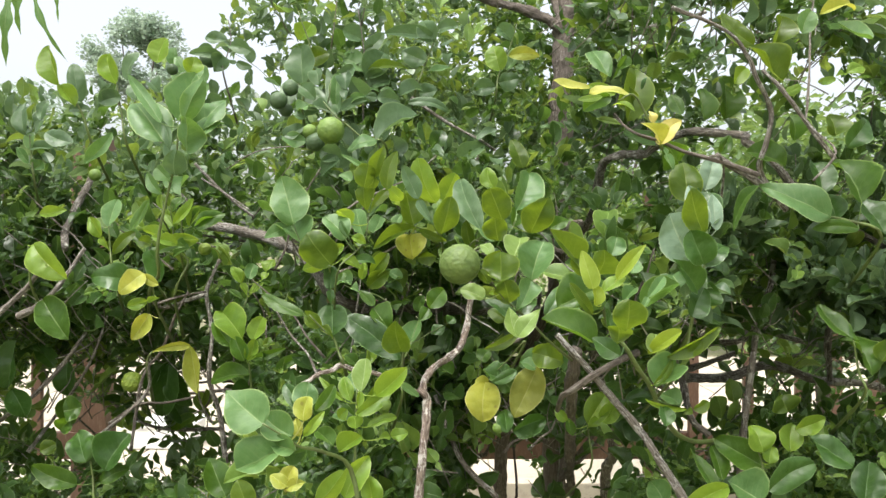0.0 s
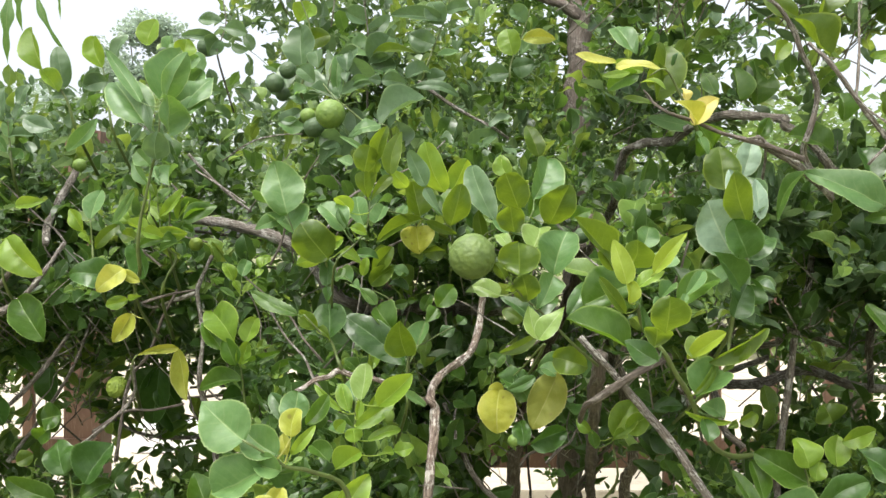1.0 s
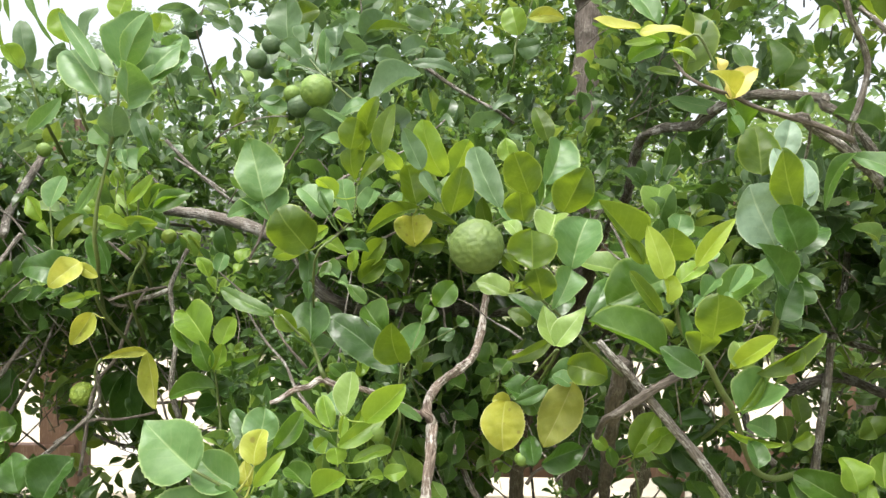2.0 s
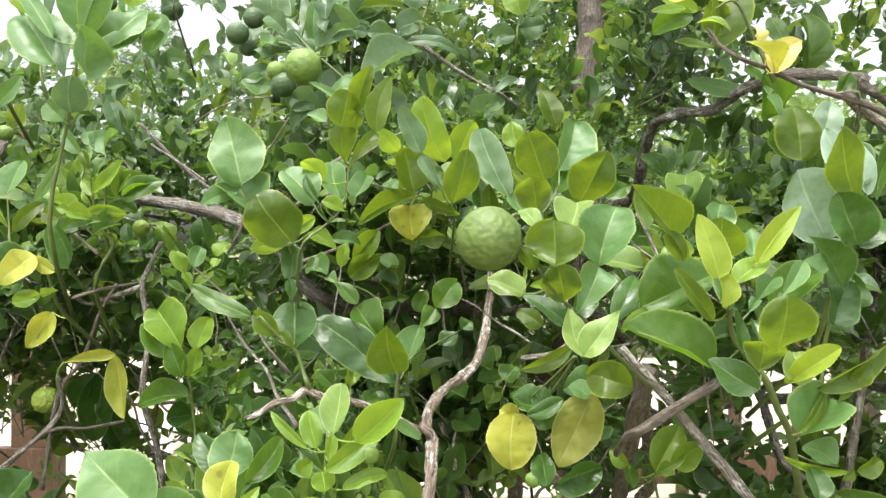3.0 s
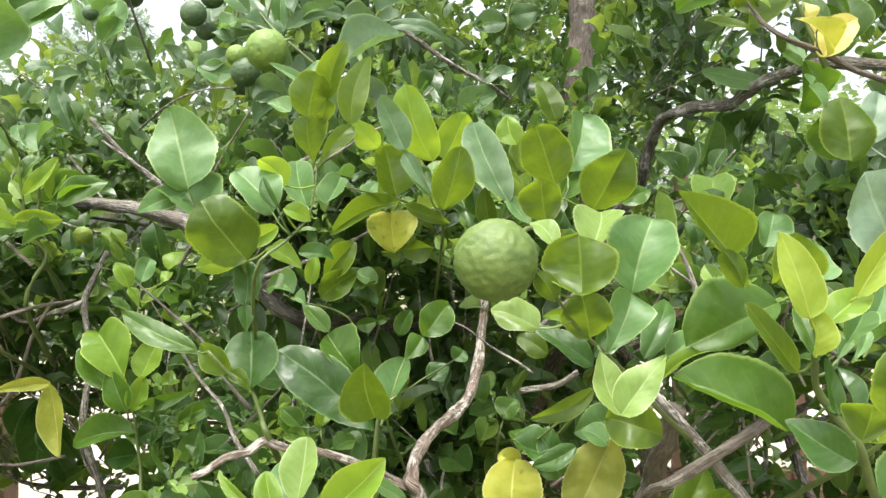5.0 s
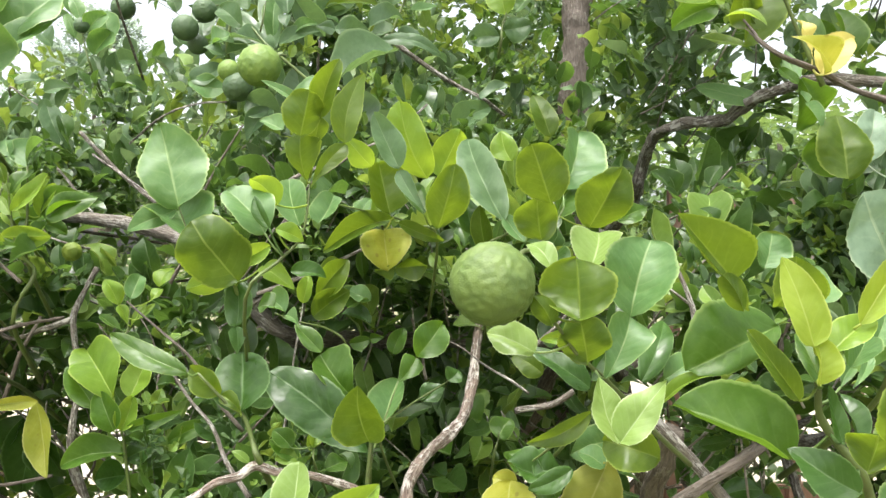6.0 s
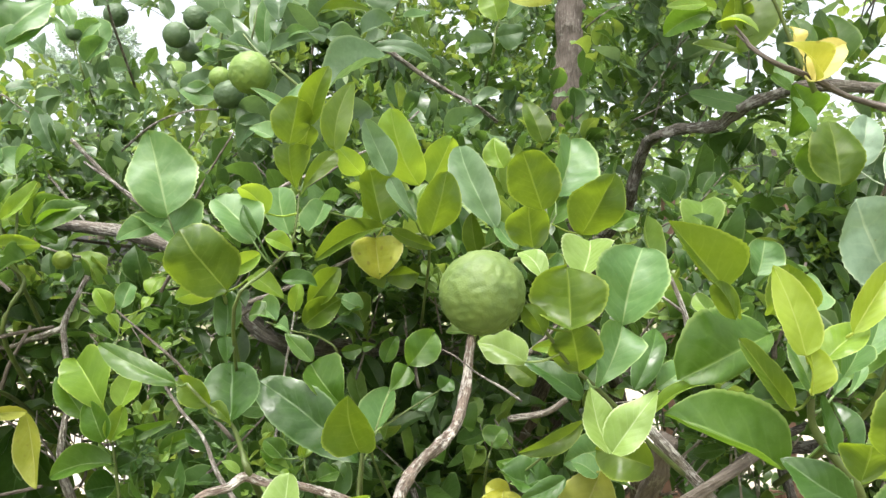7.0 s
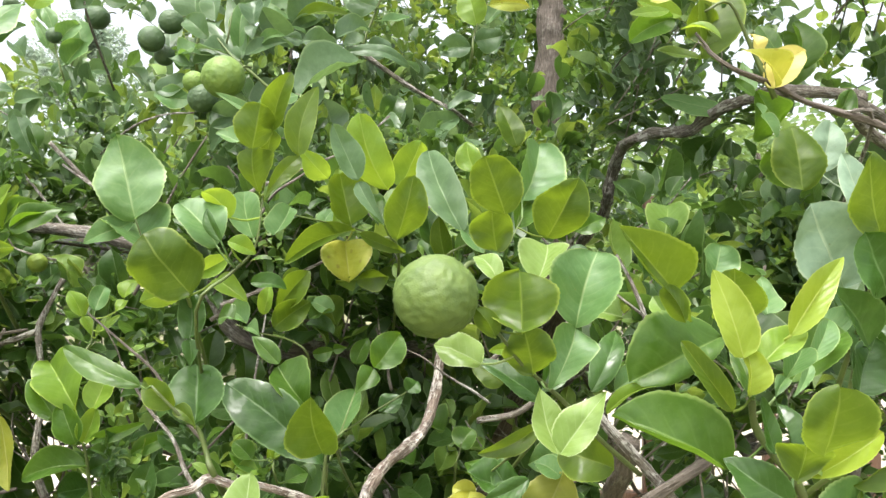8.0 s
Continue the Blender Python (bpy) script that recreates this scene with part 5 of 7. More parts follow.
leaf(twig, (-0.109, 1.070, 1.296), (-0.107, 1.080, 1.316), 0.0093, "young", (0.30, 0.30), 0.02, fold=0.8)
# two halves of one folded leaf, tinted dark and pale for shade and light
leaf(twig, (-0.153, 0.905, 1.323), (-0.175, 0.916, 1.353), 0.0154, "dark", (0.10, 0.45), 0.05)
leaf(twig, (-0.154, 0.900, 1.327), (-0.148, 0.913, 1.354), 0.0276, "pale", (0.10, 0.45), 0.00)
leaf(twig, (-0.138, 0.900, 1.325), (-0.118, 0.909, 1.352), 0.0151, "mature", (0.17, 0.20), -0.04)
leaf(twig, (-0.135, 1.080, 1.281), (-0.124, 1.081, 1.292), 0.0151, "young", (-0.15, 0.20), -0.04)
leaf(twig, (-0.122, 1.100, 1.273), (-0.146, 1.108, 1.283), 0.0232, "pale", (-0.01, 0.75), 0.03)
leaf(twig, (-0.112, 1.070, 1.269), (-0.116, 1.077, 1.285), 0.0190, "young", (0.02, 0.45), -0.00)
leaf(twig, (-0.097, 1.070, 1.271), (-0.060, 1.083, 1.282), 0.0138, "young", (0.12, 0.75), 0.07)
leaf(twig, (-0.084, 1.070, 1.255), (-0.045, 1.081, 1.263), 0.0176, "young", (0.13, 0.75), -0.05)
leaf(twig, (-0.141, 1.070, 1.247), (-0.165, 1.088, 1.265), 0.0206, "mature", (-0.17, 0.75), -0.02)
leaf(twig, (-0.118, 1.000, 1.201), (-0.090, 1.018, 1.248), 0.0271, "young", (-0.13, 0.45), 0.03)
leaf(twig, (-0.152, 1.000, 1.195), (-0.119, 0.975, 1.235), 0.0234, "young", (-0.15, -0.50), 0.04)
leaf(twig, (-0.084, 1.000, 1.189), (-0.092, 1.017, 1.225), 0.0231, "young", (-0.08, 0.45), -0.00)
leaf(twig, (-0.131, 1.050, 1.244), (-0.104, 1.061, 1.263), 0.0223, "young", (0.10, 0.45), 0.09)
twig = stem(((0.119, 1.200, 1.367), (0.095, 1.240, 1.333), (0.068, 1.270, 1.302)), 0.0021)
leaf(twig, (0.065, 1.270, 1.297), (0.060, 1.246, 1.242), 0.0494, "yellow", (-0.15, 0.45), 0.10, form=ROUND)
leaf(twig, (0.070, 1.270, 1.290), (0.049, 1.276, 1.299), 0.0210, "yellow", (-0.08, 0.45), 0.10)
leaf(twig, (0.136, 1.200, 1.331), (0.102, 1.200, 1.257), 0.0465, "aged", (-0.15, 0.35), -0.05, form=(0.45, 0.5, 0.7), fold=0.3)
leaf(twig, (0.167, 1.160, 1.343), (0.127, 1.180, 1.353), 0.0359, "olive", (-0.15, 0.30), 0.06, form=ROUND, fold=0.4)
leaf(twig, (0.133, 1.200, 1.326), (0.113, 1.207, 1.338), 0.0218, "pale", (0.12, 0.75), 0.09)
leaf(twig, (0.097, 1.250, 1.305), (0.059, 1.258, 1.316), 0.0291, "dark", (-0.00, 0.75), -0.05)
leaf(twig, (0.083, 1.250, 1.306), (0.109, 1.252, 1.312), 0.0283, "dark", (-0.10, 0.75), 0.06)
leaf(twig, (0.103, 1.250, 1.286), (0.083, 1.255, 1.308), 0.0262, "mature", (-0.05, 0.20), -0.04)
leaf(twig, (0.094, 1.220, 1.231), (0.090, 1.244, 1.263), 0.0229, "dark", (-0.06, 0.75), 0.01)
leaf(twig, (0.103, 1.220, 1.232), (0.151, 1.220, 1.250), 0.0279, "dark", (-0.07, 0.20), 0.01)
leaf(twig, (0.100, 1.100, 1.390), (0.055, 1.104, 1.368), 0.0134, "olive", (-0.18, 0.20), 0.15)
twig = stem(((0.234, 1.320, 1.154), (0.229, 1.310, 1.206), (0.225, 1.300, 1.227)), 0.0025)
leaf(twig, (0.225, 1.300, 1.226), (0.262, 1.336, 1.269), 0.0367, "young", (0.12, 0.75), 0.01)
leaf(twig, (0.226, 1.300, 1.221), (0.279, 1.305, 1.255), 0.0266, "young", (-0.19, 0.45), -0.01)
leaf(twig, (0.205, 1.300, 1.220), (0.176, 1.305, 1.250), 0.0158, "young", (0.03, 0.20), 0.08)
leaf(twig, (0.201, 1.300, 1.209), (0.196, 1.305, 1.235), 0.0156, "mature", (-0.01, 0.20), 0.10)
leaf(twig, (0.272, 1.400, 1.273), (0.304, 1.397, 1.254), 0.0271, "dark", (0.01, 0.20), -0.03)
leaf(twig, (0.279, 1.400, 1.240), (0.356, 1.408, 1.249), 0.0248, "dark", (0.06, 0.45), 0.04)
twig = stem(((-0.518, 1.550, 1.550), (-0.520, 1.550, 1.581), (-0.523, 1.550, 1.605)), 0.0023)
leaf(twig, (-0.522, 1.550, 1.602), (-0.553, 1.557, 1.644), 0.0203, "pale", (0.05, 0.20), 0.06)
leaf(twig, (-0.464, 1.550, 1.538), (-0.421, 1.556, 1.573), 0.0258, "mature", (-0.24, 0.45), 0.01)
leaf(twig, (-0.518, 1.550, 1.559), (-0.529, 1.557, 1.603), 0.0157, "young", (0.15, 0.20), -0.04)
leaf(twig, (-0.495, 1.550, 1.550), (-0.465, 1.550, 1.587), 0.0129, "young", (-0.23, 0.20), -0.03)
leaf(twig, (-0.510, 1.550, 1.550), (-0.504, 1.560, 1.605), 0.0124, "young", (-0.11, 0.20), 0.01)
leaf(twig, (-0.491, 1.400, 1.520), (-0.445, 1.394, 1.510), 0.0203, "young", (-0.09, 0.20), 0.04)
leaf(twig, (-0.484, 1.400, 1.494), (-0.435, 1.394, 1.506), 0.0165, "mature", (-0.16, 0.20), -0.00)
leaf(twig, (-0.363, 1.200, 1.649), (-0.329, 1.255, 1.718), 0.0239, "pale", (0.09, 0.75), 0.03)
twig = stem(((0.351, 1.200, 1.371), (0.346, 1.150, 1.423), (0.345, 1.120, 1.470), (0.344, 1.100, 1.508)), 0.0033)
leaf(twig, (0.337, 1.120, 1.421), (0.337, 1.171, 1.489), 0.0356, "dark", (0.23, 0.75), 0.09)
leaf(twig, (0.356, 1.150, 1.423), (0.369, 1.155, 1.454), 0.0397, "dark", (-0.12, 0.20), -0.01)
leaf(twig, (0.360, 1.120, 1.531), (0.358, 1.159, 1.583), 0.0380, "dark", (0.02, 0.75), 0.03)
twig = stem(((0.658, 1.250, 1.518), (0.607, 1.250, 1.543), (0.556, 1.250, 1.552)), 0.0034)
leaf(twig, (0.577, 1.240, 1.547), (0.489, 1.286, 1.601), 0.0499, "pale", (-0.07, 0.75), 0.08, form=OVATE)
leaf(twig, (0.472, 1.240, 1.595), (0.419, 1.201, 1.532), 0.0153, "mature", (-0.15, 0.75), 0.02)
leaf(twig, (0.619, 1.240, 1.530), (0.557, 1.252, 1.531), 0.0206, "mature", (-0.19, 0.20), 0.08)
leaf(twig, (0.628, 1.250, 1.569), (0.607, 1.304, 1.642), 0.0554, "mature", (0.05, 0.75), 0.10, form=OVATE)
leaf(twig, (0.666, 1.250, 1.518), (0.649, 1.300, 1.580), 0.0509, "dark", (-0.18, 0.75), 0.05)
leaf(twig, (0.599, 1.270, 1.544), (0.586, 1.277, 1.583), 0.0347, "dark", (0.05, 0.20), -0.05)
leaf(twig, (0.534, 1.300, 1.629), (0.475, 1.308, 1.652), 0.0441, "mature", (0.16, 0.75), 0.08)
leaf(twig, (0.614, 1.350, 1.588), (0.620, 1.393, 1.647), 0.0432, "dark", (-0.21, 0.75), 0.09)
twig = stem(((0.520, 1.170, 1.596), (0.552, 1.170, 1.636), (0.538, 1.209, 1.673), (0.521, 1.248, 1.721), (0.515, 1.264, 1.750)), 0.0020, True, False)
leaf(twig, (0.605, 1.782, 1.779), (0.606, 1.801, 1.874), 0.0659, "mature", (0.14, 0.20), 0.04)
leaf(twig, (0.586, 1.815, 1.797), (0.558, 1.825, 1.810), 0.0440, "pale", (0.02, 0.75), -0.02)
leaf(twig, (0.487, 1.303, 1.819), (0.441, 1.325, 1.874), 0.0301, "olive", (-0.22, 0.20), 0.02)
leaf(twig, (0.515, 1.264, 1.754), (0.469, 1.267, 1.810), 0.0444, "olive", (0.18, 0.20), -0.03)
leaf(twig, (0.456, 1.303, 1.758), (0.477, 1.309, 1.785), 0.0231, "young", (-0.01, 0.20), -0.01)
leaf(twig, (0.596, 1.264, 1.762), (0.646, 1.281, 1.779), 0.0224, "young", (0.10, 0.75), 0.09)
leaf(twig, (0.596, 1.264, 1.758), (0.563, 1.256, 1.750), 0.0138, "young", (0.19, 0.20), -0.01)
leaf(twig, (0.611, 1.185, 1.798), (0.571, 1.209, 1.829), 0.0307, "pale", (-0.04, 0.75), -0.06)
leaf(twig, (0.536, 1.185, 1.834), (0.600, 1.202, 1.855), 0.0195, "yellow", (0.01, 0.75), 0.08)
leaf(twig, (0.520, 1.264, 1.736), (0.548, 1.272, 1.751), 0.0155, "young", (0.17, 0.20), -0.05)
leaf(twig, (0.578, 1.225, 1.667), (0.573, 1.232, 1.701), 0.0382, "olive", (-0.03, 0.20), -0.05)
leaf(twig, (0.575, 1.185, 1.645), (0.611, 1.192, 1.686), 0.0325, "dark", (-0.04, 0.20), 0.09)
leaf(twig, (0.545, 1.264, 1.826), (0.560, 1.270, 1.863), 0.0296, "pale", (-0.11, 0.20), 0.08)
leaf(twig, (0.509, 1.280, 1.814), (0.517, 1.291, 1.860), 0.0353, "olive", (0.23, 0.20), 0.07)
leaf(twig, (0.532, 1.264, 1.664), (0.532, 1.273, 1.708), 0.0295, "mature", (-0.15, 0.20), 0.09)
twig = stem(((0.658, 1.300, 1.272), (0.649, 1.300, 1.307), (0.640, 1.300, 1.360)), 0.0035)
leaf(twig, (0.671, 1.300, 1.303), (0.645, 1.338, 1.360), 0.0537, "mature", (0.21, 0.75), 0.10)
leaf(twig, (0.649, 1.300, 1.355), (0.611, 1.353, 1.414), 0.0304, "mature", (-0.24, 0.75), -0.06)
leaf(twig, (0.684, 1.300, 1.325), (0.700, 1.305, 1.359), 0.0358, "olive", (-0.10, 0.20), 0.02)
twig = stem(((0.476, 1.250, 1.111), (0.480, 1.250, 1.170), (0.471, 1.250, 1.204)), 0.0034)
leaf(twig, (0.480, 1.250, 1.174), (0.417, 1.279, 1.210), 0.0432, "mature", (-0.04, 0.75), -0.05)
leaf(twig, (0.476, 1.240, 1.198), (0.465, 1.256, 1.235), 0.0427, "young", (0.07, 0.45), 0.05)
leaf(twig, (0.486, 1.240, 1.181), (0.495, 1.251, 1.204), 0.0220, "young", (0.07, 0.45), 0.02)
leaf(twig, (0.580, 1.400, 1.226), (0.568, 1.405, 1.253), 0.0477, "olive", (0.02, 0.20), 0.05)
leaf(twig, (0.564, 1.350, 1.171), (0.576, 1.378, 1.211), 0.0369, "young", (-0.22, 0.75), 0.01)
leaf(twig, (0.569, 1.350, 1.208), (0.619, 1.349, 1.226), 0.0265, "young", (-0.18, 0.45), -0.04)
leaf(twig, (0.640, 1.300, 1.161), (0.580, 1.324, 1.204), 0.0463, "dark", (0.13, 0.75), -0.01)
leaf(twig, (0.658, 1.300, 1.104), (0.679, 1.325, 1.164), 0.0487, "dark", (-0.08, 0.45), -0.02)
leaf(twig, (0.396, 1.200, 1.151), (0.370, 1.222, 1.202), 0.0217, "mature", (0.04, 0.45), -0.04)
leaf(twig, (0.420, 1.250, 1.153), (0.414, 1.282, 1.197), 0.0257, "mature", (0.07, 0.75), -0.05)
leaf(twig, (0.441, 1.150, 1.150), (0.399, 1.161, 1.178), 0.0581, "pale", (0.23, 0.75), -0.03)
leaf(twig, (0.377, 1.100, 1.187), (0.314, 1.086, 1.162), 0.0226, "young", (0.13, 0.20), 0.03)
leaf(twig, (0.469, 1.200, 1.151), (0.540, 1.214, 1.188), 0.0387, "dark", (-0.04, 0.45), -0.01)
leaf(twig, (0.322, 1.200, 1.126), (0.304, 1.227, 1.160), 0.0335, "pale", (-0.07, 0.75), 0.06)
twig = stem(((-0.483, 1.500, 1.418), (-0.459, 1.500, 1.473), (-0.472, 1.500, 1.492), (-0.483, 1.500, 1.517), (-0.489, 1.500, 1.559), (-0.491, 1.500, 1.590)), 0.0032)
leaf(twig, (-0.482, 1.500, 1.511), (-0.522, 1.485, 1.492), 0.0168, "mature", (0.01, 0.75), 0.03)
leaf(twig, (-0.472, 1.500, 1.494), (-0.409, 1.526, 1.569), 0.0303, "mature", (-0.13, 0.45), 0.04, (-0.451, 1.514, 1.532), 0.0182)
leaf(twig, (-0.487, 1.520, 1.507), (-0.486, 1.526, 1.539), 0.0220, "dark", (-0.16, 0.20), 0.02)
leaf(twig, (-0.483, 1.490, 1.544), (-0.456, 1.525, 1.589), 0.0160, "young", (0.08, 0.75), 0.03)
leaf(twig, (-0.483, 1.490, 1.541), (-0.501, 1.499, 1.562), 0.0118, "fresh", (0.04, 0.45), 0.03)
leaf(twig, (-0.485, 1.490, 1.565), (-0.502, 1.500, 1.601), 0.0141, "olive", (-0.15, 0.20), 0.09)
leaf(twig, (-0.488, 1.500, 1.566), (-0.470, 1.516, 1.598), 0.0186, "mature", (0.09, 0.45), 0.06)
twig = stem(((-0.518, 1.450, 1.474), (-0.506, 1.440, 1.501), (-0.503, 1.440, 1.511)), 0.0020)
leaf(twig, (-0.503, 1.440, 1.510), (-0.475, 1.449, 1.524), 0.0201, "olive", (0.23, 0.20), 0.01)
leaf(twig, (-0.504, 1.440, 1.507), (-0.527, 1.443, 1.515), 0.0230, "olive", (-0.08, 0.20), -0.01)
twig = stem(((-0.289, 1.720, 1.775), (-0.282, 1.700, 1.825), (-0.269, 1.700, 1.900), (-0.296, 1.700, 1.986)), 0.0033)
leaf(twig, (-0.285, 1.700, 1.834), (-0.294, 1.718, 1.920), 0.0601, "shade", (-0.09, 0.20), -0.01)
leaf(twig, (-0.237, 1.700, 1.784), (-0.290, 1.729, 1.838), 0.0374, "shade", (-0.09, 0.45), -0.03)
leaf(twig, (-0.287, 1.750, 1.891), (-0.240, 1.754, 1.912), 0.0382, "olive", (-0.01, 0.20), -0.01)
leaf(twig, (-0.300, 1.750, 1.936), (-0.277, 1.757, 1.976), 0.0447, "young", (-0.07, 0.20), 0.05)
twig = stem(((-0.182, 1.900, 1.795), (-0.176, 1.900, 1.880), (-0.180, 1.900, 1.952), (-0.194, 1.900, 2.049)), 0.0030, True)
leaf(twig, (-0.176, 1.900, 1.904), (-0.242, 1.914, 1.942), 0.0559, "pale", (-0.09, 0.20), 0.08)
leaf(twig, (-0.175, 1.900, 1.890), (-0.135, 1.919, 1.955), 0.0603, "shade", (0.15, 0.20), -0.01)
leaf(twig, (-0.184, 1.920, 1.982), (-0.230, 1.917, 2.006), 0.0428, "shade", (0.17, 0.20), -0.03)
leaf(twig, (-0.173, 1.900, 1.904), (-0.079, 1.883, 1.912), 0.0222, "olive", (-0.20, 0.20), 0.10)
leaf(twig, (-0.176, 1.900, 1.868), (-0.122, 1.897, 1.889), 0.0540, "shade", (-0.23, 0.45), -0.06)
leaf(twig, (-0.184, 1.920, 1.958), (-0.137, 1.938, 2.002), 0.0342, "shade", (0.18, 0.20), -0.06)
twig = stem(((-0.067, 1.900, 1.843), (-0.043, 1.900, 1.916), (-0.019, 1.900, 1.976), (-0.003, 1.900, 2.037)), 0.0030)
leaf(twig, (-0.022, 1.900, 1.970), (-0.047, 1.909, 2.025), 0.0439, "shade", (0.08, 0.20), 0.03)
leaf(twig, (-0.037, 1.900, 1.928), (-0.096, 1.914, 1.958), 0.0461, "shade", (-0.14, 0.20), -0.02)
leaf(twig, (-0.031, 1.900, 1.906), (0.017, 1.922, 1.921), 0.0210, "pale", (0.23, 0.75), 0.00)
leaf(twig, (-0.055, 1.900, 1.868), (-0.095, 1.903, 1.864), 0.0345, "shade", (-0.13, 0.45), 0.01)
leaf(twig, (-0.019, 1.900, 1.982), (-0.133, 1.890, 2.000), 0.0321, "shade", (0.12, 0.20), -0.01)
leaf(twig, (-0.055, 1.900, 1.856), (-0.013, 1.892, 1.860), 0.0370, "shade", (-0.21, 0.20), 0.07)
leaf(twig, (-0.013, 1.900, 2.000), (0.035, 1.892, 2.010), 0.0322, "shade", (-0.20, 0.20), -0.05)
twig = stem(((0.123, 1.950, 1.853), (0.129, 1.950, 1.903), (0.154, 1.950, 1.965), (0.173, 1.950, 2.027)), 0.0031)
leaf(twig, (0.133, 1.950, 1.915), (0.118, 1.967, 1.982), 0.0505, "young", (-0.25, 0.20), 0.10)
leaf(twig, (0.150, 1.950, 1.921), (0.200, 2.000, 1.990), 0.0374, "pale", (-0.03, 0.75), 0.06)
leaf(twig, (0.154, 1.950, 1.952), (0.229, 1.953, 1.955), 0.0303, "yellow", (0.03, 0.20), 0.10)
leaf(twig, (0.123, 1.950, 1.878), (0.067, 1.953, 1.869), 0.0380, "shade", (-0.08, 0.20), -0.00)
leaf(twig, (0.129, 1.950, 1.890), (0.179, 1.957, 1.902), 0.0428, "shade", (0.09, 0.20), -0.06)
leaf(twig, (0.160, 1.950, 1.989), (0.130, 1.959, 2.023), 0.0348, "shade", (-0.07, 0.20), 0.06)
twig = stem(((-0.475, 1.800, 1.881), (-0.469, 1.800, 1.910), (-0.458, 1.800, 1.950), (-0.464, 1.800, 1.996)), 0.0023, True)
leaf(twig, (-0.475, 1.800, 1.918), (-0.547, 1.798, 1.922), 0.0209, "shade", (0.04, 0.20), 0.02)
leaf(twig, (-0.474, 1.800, 1.916), (-0.491, 1.789, 1.881), 0.0389, "shade", (0.22, 0.20), 0.01)
leaf(twig, (-0.467, 1.800, 1.950), (-0.514, 1.797, 1.963), 0.0303, "shade", (0.12, 0.20), 0.00)
leaf(twig, (-0.463, 1.800, 1.939), (-0.409, 1.785, 1.921), 0.0298, "shade", (-0.21, 0.20), 0.00)
leaf(twig, (-0.469, 1.800, 1.910), (-0.409, 1.787, 1.890), 0.0184, "shade", (-0.14, 0.20), -0.06)
twig = stem(((0.319, 1.210, 1.644), (0.297, 1.210, 1.690), (0.275, 1.200, 1.722), (0.254, 1.200, 1.714)), 0.0026, rooted=False)
leaf(twig, (0.273, 1.200, 1.722), (0.163, 1.232, 1.749), 0.0185, "yellow", (-0.11, 0.75), -0.04, (0.214, 1.216, 1.734), 0.0194)
leaf(twig, (0.237, 1.240, 1.727), (0.199, 1.234, 1.719), 0.0131, "young", (-0.02, 0.75), 0.06)
leaf(twig, (0.286, 1.300, 1.699), (0.309, 1.321, 1.788), 0.0481, "olive", (0.13, 0.20), 0.08)
leaf(twig, (0.280, 1.400, 1.788), (0.260, 1.451, 1.854), 0.0366, "pale", (-0.09, 0.75), 0.05)
leaf(twig, (0.285, 1.400, 1.786), (0.316, 1.415, 1.829), 0.0174, "mature", (0.19, 0.20), 0.00)
limb("limb", ((-0.641, 1.600, 1.164), (-0.585, 1.600, 1.201), (-0.530, 1.600, 1.205), (-0.478, 1.600, 1.216)), 0.0032, 0.60)
limb("limb", ((-0.600, 1.600, 1.113), (-0.578, 1.600, 1.249), (-0.533, 1.580, 1.308), (-0.502, 1.560, 1.373), (-0.477, 1.560, 1.420)), 0.0032, 0.60)
limb("limb", ((-0.513, 1.500, 1.402), (-0.473, 1.500, 1.415), (-0.433, 1.520, 1.422)), 0.0026, 0.60)
limb("branch", ((-0.065, 1.700, 1.809), (-0.012, 1.700, 1.771), (0.032, 1.720, 1.748), (0.075, 1.720, 1.726), (0.109, 1.740, 1.706)), 0.0037, 0.60)
limb("branch", ((0.408, 1.900, 1.975), (0.468, 1.900, 2.005), (0.528, 1.900, 2.017), (0.600, 1.900, 2.041)), 0.0054, 0.80)
limb("trunk", ((0.304, 2.550, -0.331), (0.332, 2.500, 0.790), (0.340, 2.460, 1.235), (0.341, 2.440, 1.733), (0.354, 2.440, 2.064), (0.357, 2.440, 2.147), (0.377, 2.440, 2.296), (0.391, 2.440, 2.561)), 0.0340, 0.80)
limb("limb", ((0.193, 1.210, 1.353), (0.194, 1.230, 1.330), (0.194, 1.260, 1.301), (0.199, 1.300, 1.269), (0.221, 1.450, 1.175), (0.259, 1.700, 1.006)), 0.0085, 1.10)
limb("limb", ((0.354, 2.440, 2.130), (0.305, 2.420, 2.166), (0.221, 2.400, 2.193), (0.107, 2.380, 2.220), (-0.006, 2.300, 2.281)), 0.0149, 0.70)
limb("limb", ((0.357, 2.440, 2.164), (0.335, 2.460, 2.219), (0.298, 2.500, 2.316)), 0.0132, 0.70)
limb("limb", ((0.152, 2.600, -0.544), (0.150, 2.300, 0.628), (0.151, 2.200, 0.890), (0.155, 2.150, 1.006), (0.198, 2.000, 1.230), (0.239, 1.750, 1.430), (0.224, 1.600, 1.501)), 0.0212, 0.45)
limb("branch", ((0.502, 2.500, -0.296), (0.446, 2.300, 0.784), (0.449, 2.200, 0.964), (0.393, 2.100, 1.202), (0.293, 2.000, 1.339), (-0.097, 1.700, 1.380), (-0.162, 1.660, 1.383), (-0.216, 1.640, 1.407), (-0.322, 1.800, 1.501), (-0.507, 1.850, 1.551), (-0.688, 1.900, 1.559)), 0.0136, 0.72)
